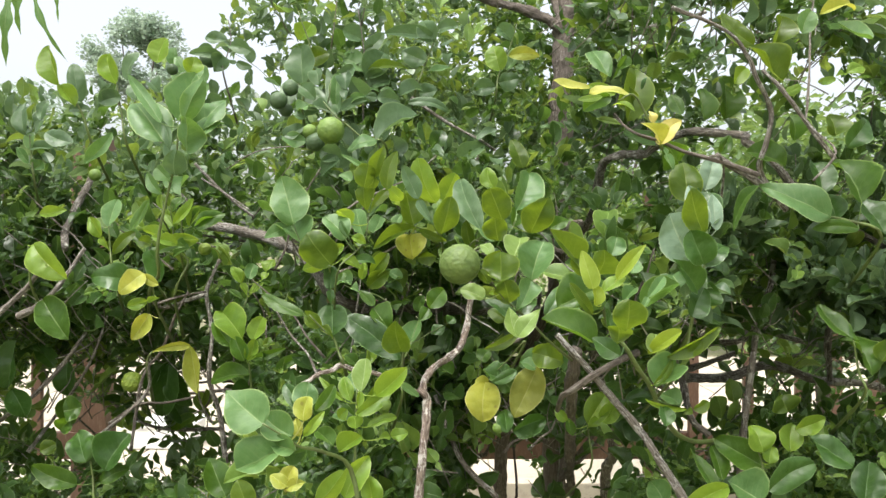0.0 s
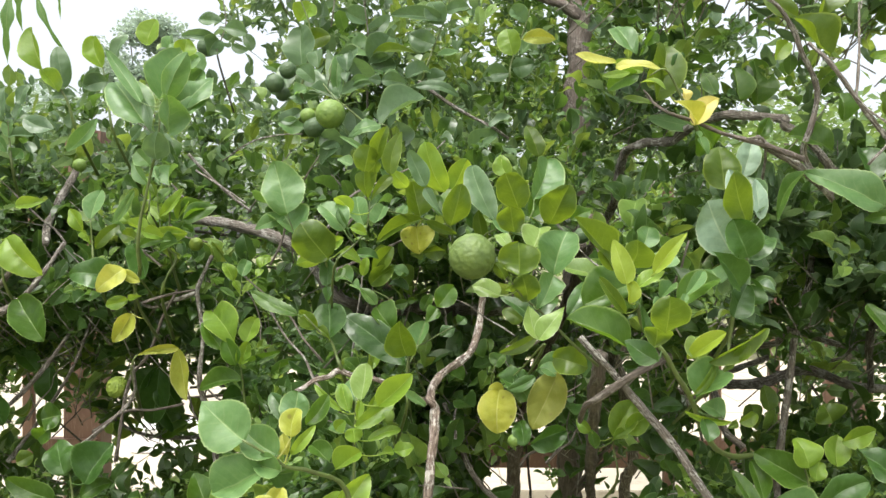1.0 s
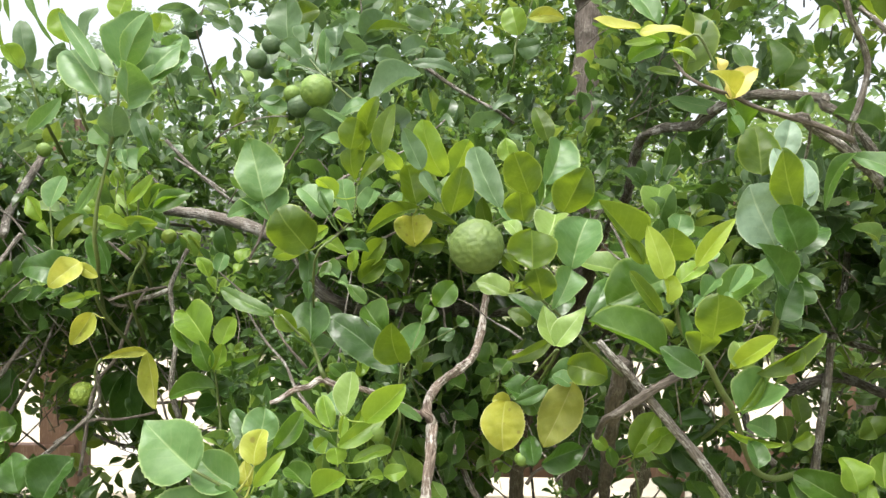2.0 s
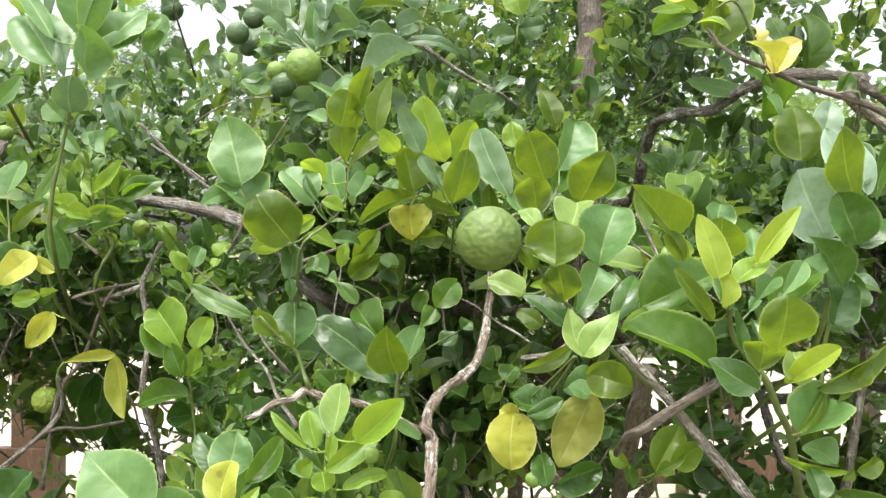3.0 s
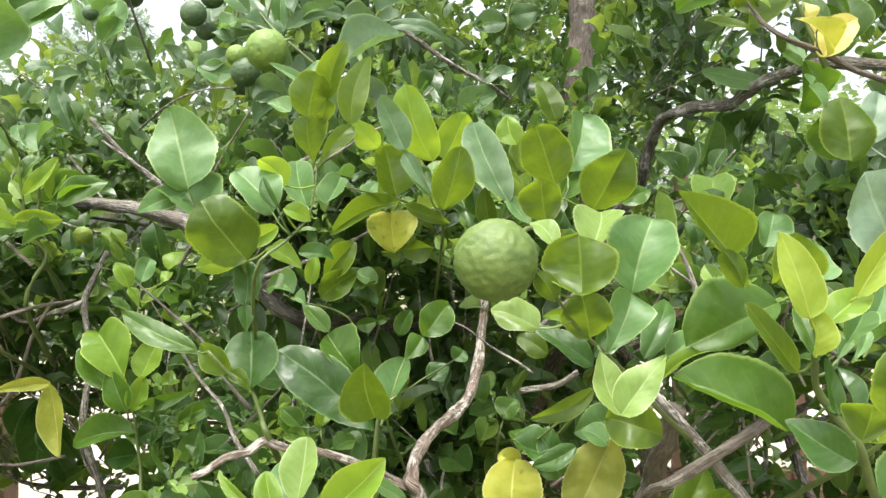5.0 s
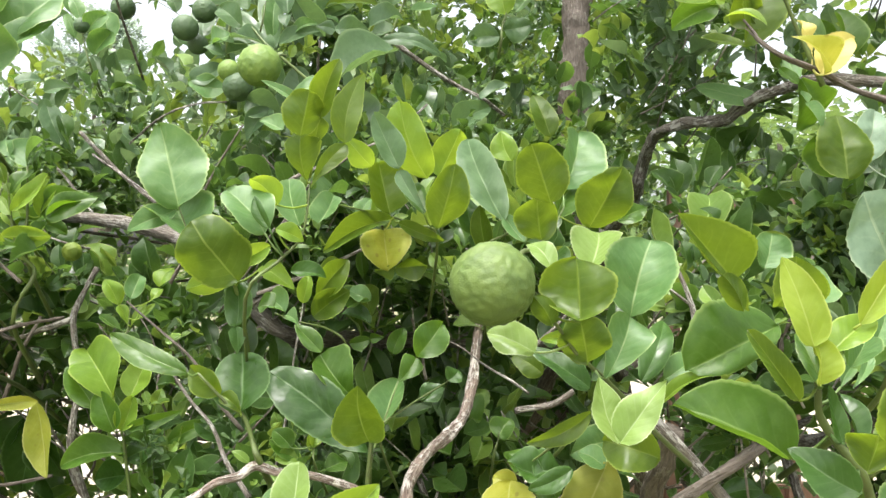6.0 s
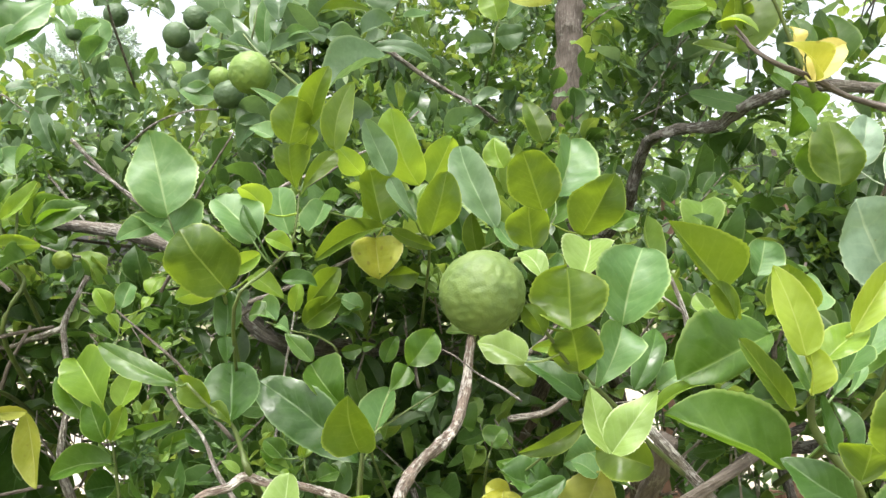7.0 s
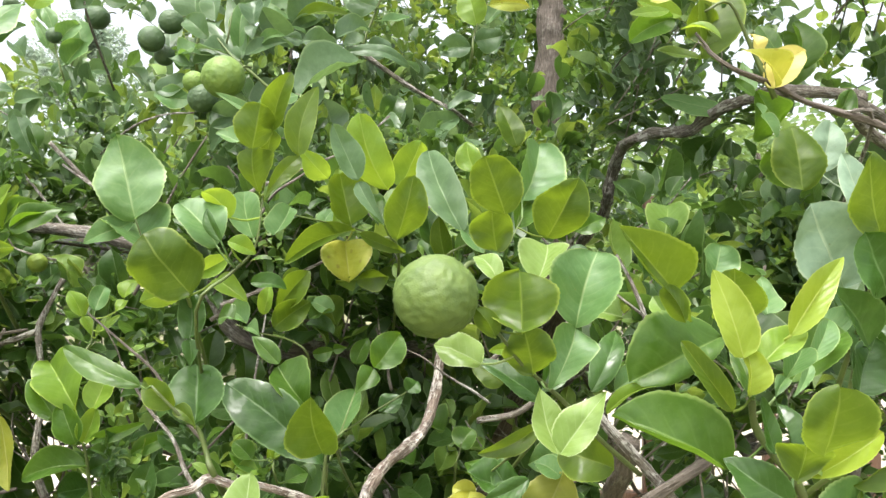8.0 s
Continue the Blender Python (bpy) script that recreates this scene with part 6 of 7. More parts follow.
limb("branch", ((0.352, 2.400, 1.453), (0.354, 2.100, 1.548), (0.347, 1.920, 1.587), (0.342, 1.860, 1.620), (0.345, 1.840, 1.650), (0.342, 1.790, 1.677), (0.347, 1.750, 1.689), (0.366, 1.710, 1.692), (0.384, 1.670, 1.689), (0.397, 1.630, 1.687), (0.407, 1.610, 1.697), (0.422, 1.570, 1.707), (0.440, 1.530, 1.712), (0.442, 1.480, 1.709), (0.472, 1.450, 1.703), (0.518, 1.430, 1.693), (0.516, 1.420, 1.682), (0.556, 1.430, 1.661), (0.648, 1.480, 1.581), (0.753, 1.550, 1.543), (0.853, 1.600, 1.501)), 0.0090, 0.62)
limb("branch", ((0.411, 1.250, 1.640), (0.437, 1.275, 1.630), (0.487, 1.300, 1.607), (0.55, 1.34, 1.57)), 0.0052, 1.10)
limb("pale_branch", ((0.227, 1.750, 1.454), (0.232, 1.700, 1.495), (0.249, 1.700, 1.545), (0.292, 1.750, 1.556)), 0.0071, 0.70)
limb("pale_branch", ((-0.034, 1.100, 1.098), (-0.032, 1.130, 1.162), (-0.028, 1.160, 1.225), (-0.023, 1.200, 1.279), (-0.029, 1.204, 1.297), (-0.016, 1.250, 1.319), (0.023, 1.330, 1.337), (0.036, 1.380, 1.361), (0.047, 1.430, 1.414), (0.050, 1.450, 1.442)), 0.0057, 0.80)
limb("pale_branch", ((-0.034, 1.205, 1.290), (-0.065, 1.190, 1.309), (-0.088, 1.180, 1.321), (-0.110, 1.170, 1.330), (-0.127, 1.160, 1.333), (-0.142, 1.155, 1.339), (-0.154, 1.150, 1.332), (-0.169, 1.145, 1.329), (-0.183, 1.140, 1.320), (-0.193, 1.140, 1.316)), 0.0035, 0.62)
limb("branch", ((0.350, 1.170, 1.128), (0.338, 1.170, 1.150), (0.309, 1.180, 1.197), (0.279, 1.190, 1.243), (0.239, 1.190, 1.291), (0.199, 1.190, 1.338), (0.164, 1.200, 1.377)), 0.0063, 0.60)
limb("limb", ((0.285, 1.220, 1.349), (0.264, 1.200, 1.344), (0.230, 1.180, 1.332), (0.203, 1.180, 1.314), (0.183, 1.190, 1.298), (0.173, 1.210, 1.285), (0.173, 1.260, 1.257)), 0.0052, 0.75)
limb("branch", ((-0.406, 1.600, 1.002), (-0.414, 1.580, 1.115), (-0.417, 1.560, 1.184), (-0.433, 1.550, 1.249), (-0.435, 1.550, 1.280), (-0.435, 1.570, 1.341), (-0.454, 1.600, 1.414), (-0.444, 1.620, 1.457), (-0.436, 1.630, 1.479)), 0.0049, 0.60)
limb("branch", ((-0.454, 1.600, 1.414), (-0.499, 1.620, 1.400), (-0.553, 1.650, 1.384), (-0.591, 1.670, 1.399)), 0.0038, 0.60)
limb("branch", ((-0.773, 1.400, 1.368), (-0.740, 1.410, 1.401), (-0.700, 1.410, 1.440), (-0.678, 1.410, 1.475)), 0.0056, 0.60)
limb("branch", ((-0.741, 1.450, 1.383), (-0.702, 1.450, 1.403), (-0.668, 1.450, 1.437), (-0.645, 1.500, 1.501)), 0.0059, 0.50)
limb("branch", ((-0.846, 1.700, 1.086), (-0.777, 1.700, 1.178), (-0.698, 1.650, 1.277), (-0.685, 1.700, 1.363)), 0.0038, 0.60)
limb("branch", ((-0.900, 1.650, 1.143), (-0.799, 1.650, 1.221), (-0.732, 1.650, 1.300), (-0.708, 1.700, 1.363)), 0.0046, 0.60)
limb("branch", ((-0.651, 1.550, 1.144), (-0.587, 1.520, 1.192), (-0.538, 1.520, 1.243), (-0.531, 1.500, 1.298)), 0.0036, 0.60)
limb("branch", ((-0.508, 1.900, 1.089), (-0.662, 1.900, 1.095), (-0.778, 1.900, 1.166)), 0.0042, 0.60)
limb("branch", ((0.441, 1.600, 1.273), (0.463, 1.620, 1.298), (0.513, 1.660, 1.310), (0.606, 1.700, 1.313), (0.654, 1.750, 1.335), (0.752, 1.800, 1.306), (0.923, 1.900, 1.269)), 0.0062, 0.80)
limb("branch", ((0.477, 1.650, 1.261), (0.542, 1.680, 1.273), (0.595, 1.700, 1.288)), 0.0060, 0.70)
limb("branch", ((0.497, 1.700, 1.238), (0.601, 1.750, 1.231), (0.667, 1.770, 1.249), (0.728, 1.800, 1.247), (0.810, 1.820, 1.215), (0.936, 1.850, 1.200), (1.077, 1.900, 1.166)), 0.0092, 0.90)
limb("branch", ((0.446, 1.600, 1.284), (0.450, 1.550, 1.238), (0.446, 1.500, 1.196), (0.479, 1.500, 1.165)), 0.0058, 0.90)
limb("branch", ((0.551, 1.550, 1.017), (0.544, 1.520, 1.130), (0.547, 1.500, 1.216), (0.561, 1.500, 1.328), (0.578, 1.520, 1.377), (0.630, 1.600, 1.436), (0.656, 1.650, 1.512)), 0.0063, 0.80)
limb("branch", ((0.802, 1.700, 1.363), (0.785, 1.700, 1.317), (0.814, 1.750, 1.216)), 0.0081, 0.70)
limb("branch", ((0.548, 1.330, 1.562), (0.495, 1.300, 1.623), (0.498, 1.280, 1.666), (0.500, 1.270, 1.711), (0.471, 1.250, 1.755), (0.454, 1.240, 1.786), (0.414, 1.220, 1.820), (0.330, 1.200, 1.848)), 0.0044, 0.55)
limb("branch", ((0.583, 1.240, 1.634), (0.535, 1.230, 1.689), (0.497, 1.220, 1.733), (0.476, 1.240, 1.766)), 0.0034, 0.70)
limb("branch", ((0.550, 1.264, 1.690), (0.562, 1.280, 1.753), (0.582, 1.320, 1.841), (0.587, 1.320, 1.894)), 0.0020, 0.70)
limb("branch", ((0.098, 1.500, 1.053), (0.037, 1.500, 1.114), (0.001, 1.500, 1.196), (-0.014, 1.500, 1.237)), 0.0051, 0.70)
limb("branch", ((0.079, 1.350, 1.345), (0.116, 1.360, 1.349), (0.139, 1.360, 1.363)), 0.0033, 0.80)
limb("branch", ((-0.566, 1.900, 1.695), (-0.495, 1.900, 1.624), (-0.430, 1.900, 1.572)), 0.0034, 0.80)
limb("branch", ((-0.756, 1.800, 1.660), (-0.766, 1.700, 1.547), (-0.726, 1.600, 1.501)), 0.0073, 0.80)
twig = stem(((-0.407, 2.200, 1.852), (-0.490, 2.300, 1.980), (-0.616, 2.400, 2.071), (-0.685, 2.440, 2.088)), 0.0013)
leaf(twig, (-0.603, 2.400, 2.064), (-0.639, 2.401, 2.107), 0.0291, "shade", (0.21, 0.20), -0.04)
leaf(twig, (-0.539, 2.350, 2.024), (-0.560, 2.356, 2.075), 0.0307, "shade", (0.21, 0.20), 0.08)
leaf(twig, (-0.673, 2.440, 2.083), (-0.714, 2.431, 2.089), 0.0293, "shade", (0.24, 0.20), 0.07)
twig = stem(((-0.661, 2.200, 1.860), (-0.678, 2.200, 1.915), (-0.687, 2.200, 1.966)), 0.0028)
leaf(twig, (-0.687, 2.200, 1.962), (-0.710, 2.208, 2.013), 0.0277, "pale", (0.11, 0.20), 0.01)
leaf(twig, (-0.673, 2.200, 1.938), (-0.640, 2.212, 1.982), 0.0341, "pale", (0.11, 0.20), 0.08)
leaf(twig, (-0.695, 2.200, 1.926), (-0.727, 2.211, 1.985), 0.0206, "pale", (0.04, 0.20), 0.04)
leaf(twig, (-0.661, 2.200, 1.893), (-0.630, 2.217, 1.943), 0.0387, "pale", (0.21, 0.20), -0.01)
twig = stem(((-0.218, 1.600, 1.755), (-0.218, 1.570, 1.769), (-0.212, 1.560, 1.791), (-0.211, 1.570, 1.815)), 0.0022)
leaf(twig, (-0.219, 1.560, 1.762), (-0.271, 1.580, 1.812), 0.0294, "shade", (0.20, 0.30), 0.05)
leaf(twig, (-0.200, 1.570, 1.761), (-0.200, 1.600, 1.841), 0.0240, "pale", (-0.20, 0.50), 0.05)
leaf(twig, (-0.197, 1.570, 1.764), (-0.146, 1.570, 1.790), 0.0141, "pale", (0.10, 0.75), 0.18)
leaf(twig, (-0.252, 1.580, 1.764), (-0.287, 1.590, 1.773), 0.0200, "pale", (0.10, 0.75), 0.05)
leaf(twig, (-0.180, 1.600, 1.832), (-0.142, 1.630, 1.788), 0.0335, "shade", (0.10, 0.20), 0.05)
leaf(twig, (-0.146, 1.620, 1.812), (-0.091, 1.640, 1.800), 0.0163, "pale", (0.10, 0.75), 0.10)
leaf(twig, (-0.234, 1.600, 1.791), (-0.251, 1.630, 1.852), 0.0291, "shade", (-0.10, 0.30), 0.05)
leaf(twig, (-0.209, 1.620, 1.812), (-0.177, 1.650, 1.861), 0.0267, "shade", (0.20, 0.40), 0.05)
leaf(twig, (-0.275, 1.580, 1.744), (-0.237, 1.600, 1.766), 0.0171, "shade", (0.10, 0.75), 0.05)
twig = stem(((-0.737, 2.400, 1.890), (-0.710, 2.360, 1.931), (-0.689, 2.340, 1.957)), 0.0022)
leaf(twig, (-0.676, 2.330, 1.954), (-0.698, 2.350, 2.025), 0.0440, "pale", (0.20, 0.30), 0.05)
leaf(twig, (-0.778, 2.330, 2.003), (-0.784, 2.350, 2.047), 0.0171, "fresh", (0.10, 0.30), 0.05)
leaf(twig, (-0.759, 2.340, 2.013), (-0.763, 2.360, 2.071), 0.0320, "pale", (-0.10, 0.30), 0.05)
leaf(twig, (-0.783, 2.300, 1.930), (-0.823, 2.320, 1.970), 0.0361, "shade", (0.10, 0.30), 0.05)
leaf(twig, (-0.653, 2.300, 1.906), (-0.610, 2.320, 1.914), 0.0361, "shade", (0.10, 0.50), 0.05)
leaf(twig, (-0.827, 2.250, 1.903), (-0.848, 2.270, 1.951), 0.0327, "shade", (0.10, 0.30), 0.05)
leaf(twig, (-0.700, 2.300, 1.923), (-0.742, 2.320, 1.897), 0.0289, "shade", (0.00, 0.60), 0.05)
leaf(twig, (-0.595, 2.200, 1.849), (-0.557, 2.220, 1.822), 0.0318, "shade", (0.10, 0.60), 0.05)
leaf(twig, (-0.618, 2.200, 1.900), (-0.613, 2.220, 1.853), 0.0250, "shade", (0.10, 0.20), 0.05)
twig = stem(((-0.738, 2.020, 1.786), (-0.695, 2.000, 1.765), (-0.659, 1.990, 1.746)), 0.0026, True)
leaf(twig, (-0.656, 1.980, 1.754), (-0.613, 1.960, 1.677), 0.0355, "shade", (0.20, 0.50), 0.05)
leaf(twig, (-0.662, 1.980, 1.762), (-0.638, 1.980, 1.722), 0.0217, "shade", (0.00, 0.60), 0.05)
leaf(twig, (-0.700, 2.000, 1.775), (-0.733, 2.020, 1.745), 0.0300, "shade", (0.10, 0.60), 0.05)
leaf(twig, (-0.691, 2.050, 1.789), (-0.652, 2.070, 1.802), 0.0310, "shade", (0.10, 0.70), 0.05)
leaf(twig, (-0.757, 2.080, 1.811), (-0.717, 2.100, 1.826), 0.0316, "shade", (0.10, 0.70), 0.05)
limb("branch", ((-0.674, 2.000, 1.677), (-0.610, 1.950, 1.626), (-0.544, 1.900, 1.563)), 0.0026, 0.70)
limb("branch", ((-0.564, 1.950, 1.665), (-0.478, 1.850, 1.620), (-0.418, 1.800, 1.585)), 0.0022, 0.60)
limb("branch", ((-0.520, 2.000, 1.691), (-0.422, 1.850, 1.713), (-0.331, 1.700, 1.708), (-0.276, 1.650, 1.703)), 0.0019, 0.60)
twig = stem(((-0.595, 1.860, 1.312), (-0.598, 1.840, 1.277), (-0.597, 1.820, 1.252)), 0.0024, True)
leaf(twig, (-0.591, 1.800, 1.257), (-0.608, 1.800, 1.137), 0.0562, "dark", (0.10, 0.30), 0.05)
leaf(twig, (-0.584, 1.800, 1.247), (-0.551, 1.820, 1.153), 0.0488, "dark", (-0.10, 0.40), 0.05)
leaf(twig, (-0.601, 1.800, 1.252), (-0.642, 1.800, 1.194), 0.0366, "dark", (0.10, 0.50), 0.05)
leaf(twig, (-0.575, 1.820, 1.254), (-0.533, 1.820, 1.220), 0.0346, "dark", (0.10, 0.60), 0.05)
leaf(twig, (-0.607, 1.850, 1.175), (-0.570, 1.850, 1.110), 0.0427, "dark", (0.00, 0.30), 0.05)
leaf(twig, (-0.551, 1.850, 1.131), (-0.607, 1.850, 1.102), 0.0301, "mature", (0.00, 0.60), 0.05)
twig = stem(((-0.790, 1.750, 1.169), (-0.793, 1.740, 1.206), (-0.793, 1.730, 1.243)), 0.0022, True)
leaf(twig, (-0.775, 1.720, 1.268), (-0.769, 1.720, 1.192), 0.0443, "dark", (0.10, 0.30), 0.05)
leaf(twig, (-0.756, 1.700, 1.201), (-0.760, 1.700, 1.141), 0.0415, "mature", (0.10, 0.40), 0.05)
leaf(twig, (-0.800, 1.720, 1.256), (-0.852, 1.740, 1.301), 0.0350, "dark", (0.10, 0.50), 0.05)
leaf(twig, (-0.818, 1.600, 1.327), (-0.838, 1.600, 1.230), 0.0499, "dark", (0.10, 0.40), 0.05)
leaf(twig, (-0.829, 1.600, 1.230), (-0.802, 1.600, 1.176), 0.0434, "dark", (0.10, 0.40), 0.05)
twig = stem(((-0.571, 1.620, 1.473), (-0.535, 1.600, 1.505), (-0.504, 1.580, 1.527)), 0.0022)
leaf(twig, (-0.504, 1.580, 1.527), (-0.528, 1.590, 1.569), 0.0291, "young", (0.10, 0.40), 0.04)
leaf(twig, (-0.509, 1.580, 1.526), (-0.478, 1.590, 1.557), 0.0261, "mature", (-0.10, 0.60), 0.04)
leaf(twig, (-0.523, 1.580, 1.518), (-0.567, 1.590, 1.544), 0.0276, "mature", (0.10, 0.60), 0.04)
leaf(twig, (-0.519, 1.580, 1.513), (-0.482, 1.590, 1.519), 0.0261, "mature", (0.00, 0.70), 0.04)
leaf(twig, (-0.538, 1.580, 1.497), (-0.580, 1.590, 1.518), 0.0261, "dark", (0.10, 0.50), 0.04)
leaf(twig, (-0.530, 1.580, 1.538), (-0.497, 1.590, 1.543), 0.0245, "pale", (0.00, 0.80), 0.04)
leaf(twig, (-0.568, 1.580, 1.538), (-0.597, 1.590, 1.559), 0.0230, "young", (0.10, 0.40), 0.04)
leaf(twig, (-0.485, 1.580, 1.534), (-0.459, 1.590, 1.522), 0.0215, "mature", (0.00, 0.70), 0.04)
# limes
lime((0.020, 1.000, 1.482), 0.0244, "big")
lime((-0.194, 1.440, 1.705), 0.0235, "light")
lime((-0.230, 1.500, 1.693), 0.0172, "dark")
lime((-0.240, 1.500, 1.712), 0.0130, "light")
lime((-0.685, 2.440, 2.058), 0.0272, "dark")
lime((-0.683, 2.200, 1.951), 0.0159, "dark")
lime((-0.310, 1.570, 1.780), 0.0164, "dark")
lime((-0.289, 1.580, 1.805), 0.0153, "dark")
lime((-0.302, 1.600, 1.767), 0.0132, "dark")
lime((-0.457, 1.600, 1.500), 0.0116, "yellow")
lime((0.213, 1.500, 1.513), 0.0132, "dark")
lime((-0.604, 1.620, 1.242), 0.0190, "yellow")
lime((-0.075, 1.080, 1.298), 0.0081, "light")
lime((0.081, 1.230, 1.236), 0.0083, "light")
lime((0.347, 2.000, 1.834), 0.0163, "dark")
lime((0.308, 1.600, 1.517), 0.0152, "dark")
lime((-0.585, 1.800, 1.888), 0.0122, "dark")
lime((-0.710, 1.700, 1.651), 0.0127, "light")


# ---- the rest of the crown ----
FRONT_ANGLES = np.array([((p[0]) / p[1], (p[2] - 1.5) / p[1], p[1]) for p in FRONT])


def front_depth(p):
    """How far away the leaves at the crown's face stand in this direction."""
    a = np.hypot(FRONT_ANGLES[:, 0] - p[0] / p[1], FRONT_ANGLES[:, 1] - (p[2] - 1.5) / p[1])
    near = FRONT_ANGLES[a < 0.07, 2]
    return (0.5 * near.max() + 0.5 * near.mean()) if len(near) else 1.35


def template(rows, cols, seed):
    r1 = random.Random(seed)
    fold = r1.uniform(0.35, 1.05)
    v, f, u = crease(*lamina((0, 0, 0), (0, 1, 0), (0, 0, 1), r1.uniform(0.44, 0.68) * (1 + 0.2 * fold * fold), blade_shape(r1), r1.uniform(-0.08, 0.14), fold, rows, cols, r1, 0.02), rows, cols)
    n = max(3, rows // 2)
    v2, f2, u2 = crease(*lamina((0, -0.55, 0.03), (0, 0, 0), (0, 0, 1), r1.uniform(0.3, 0.45), wing_width, 0.03, 0.5 * fold, n, cols, r1), n, cols)
    k = len(v)
    return np.array(v + v2) + np.array((0, 0.6, 0)), np.array(f + [tuple(i + k for i in q) for q in f2]), np.array(u + u2)


NEAR_SHAPES = [template(7, 4, q) for q in range(8)]
FAR_SHAPES = [template(5, 2, q) for q in range(10, 18)]


# the branches that stay clear of leaves in front
BARE_SEEN = []
for ey in (0.0, 0.25, 0.5):
    BARE_SEEN.append((ey, np.array([(q[0] / (q[1] - ey), (q[2] - 1.5) / (q[1] - ey), q[3] / (q[1] - ey), q[1]) for q in BARE if q[1] > 1.2 and not (q[1] > 1.75 and q[0] < -0.565)])))


def in_crown(p):
    """Whether the bush has leaves here: lower and more open towards the left and the ground."""
    x, y, z = p
    if y < front_depth(p) + 0.10:
        return False
    ax, az = x / y, (z - 1.5) / y
    reach = y - 0.53
    if x < -0.02 - 0.305 * reach + 0.07 * noise.noise(Vector((z * 5, y * 3, 7))) and z > 1.5 + 0.24 * reach + 0.07 * noise.noise(Vector((x * 6, y * 4, 3))):
        return False
    # openings to the sky, and the bare trunk's front
    if y > 1.6 and math.hypot(ax - 0.045, az - 0.226) < 0.03 + 0.02 * noise.noise(Vector((x * 9, 1, z * 9))):
        return False
    if math.hypot(ax - 0.482, az - 0.194) < 0.054:
        return False
    for bare in BARE_SEEN:
        ey = bare[0]
        near = np.hypot(bare[1][:, 0] - x / (y - ey), bare[1][:, 1] - (z - 1.5) / (y - ey)) < bare[1][:, 2]
        if (near & (bare[1][:, 3] > y)).any():
            return False
    keep = 0.74
    if az > 0.10 and y > 2.0:
        keep = (0.46 if ax < 0 else 0.46 if ax < 0.25 else 0.42) if y < 2.5 else 0.62 if ax < 0 else 0.60 if ax < 0.2 else 0.55
    if ax > 0.22 and -0.13 < az < 0.14 and y > 1.65:
        keep = 0.5
    if az < -0.125:
        keep = (0.66 if ax < -0.15 else 0.75) if y < 1.6 else 0.4 if ax < -0.2 and y < 2.3 else 0.30 if az < -0.215 else 0.52 if -0.12 < ax < 0.22 else 0.36
    if y > 2.45 and az < 0.02:
        keep *= 0.55
    # the dense far side, and openings low down towards the yard
    if ax > 0.368 and -0.18 < az < -0.085 and y < 2.5:
        keep = 0.62
    if y > 1.45 and 0.13 < ax < 0.32 and -0.30 < az < -0.2:
        keep *= 0.4
    if y > 1.2 and (-0.505 < ax < -0.395 and -0.245 < az < -0.13 or -0.395 < ax < -0.26 and -0.25 < az < -0.145 or 0.27 < ax < 0.362 and -0.225 < az < -0.11 or y > 1.7 and ax > -0.05 and -0.30 < az < -0.262):
        keep *= 0.15
    # the hollow under the arching branch
    bx, bz = x / (y - 0.5), (z - 1.5) / (y - 0.5)
    if 0.29 < bx < 0.47 and 0.03 < bz < 0.15:
        keep *= 0.42
    clump = noise.noise(Vector((x * 3.2, y * 3.2, z * 3.2)))
    keep *= 0.75 + 0.9 * max(-0.45, clump)
    if ax > 0.22 and az > 0.085:
        keep *= 0.53 if y > 1.8 else 0.68
    if ax > 0.32 and az > 0.045:
        keep *= 0.46
    return rng.random() < keep


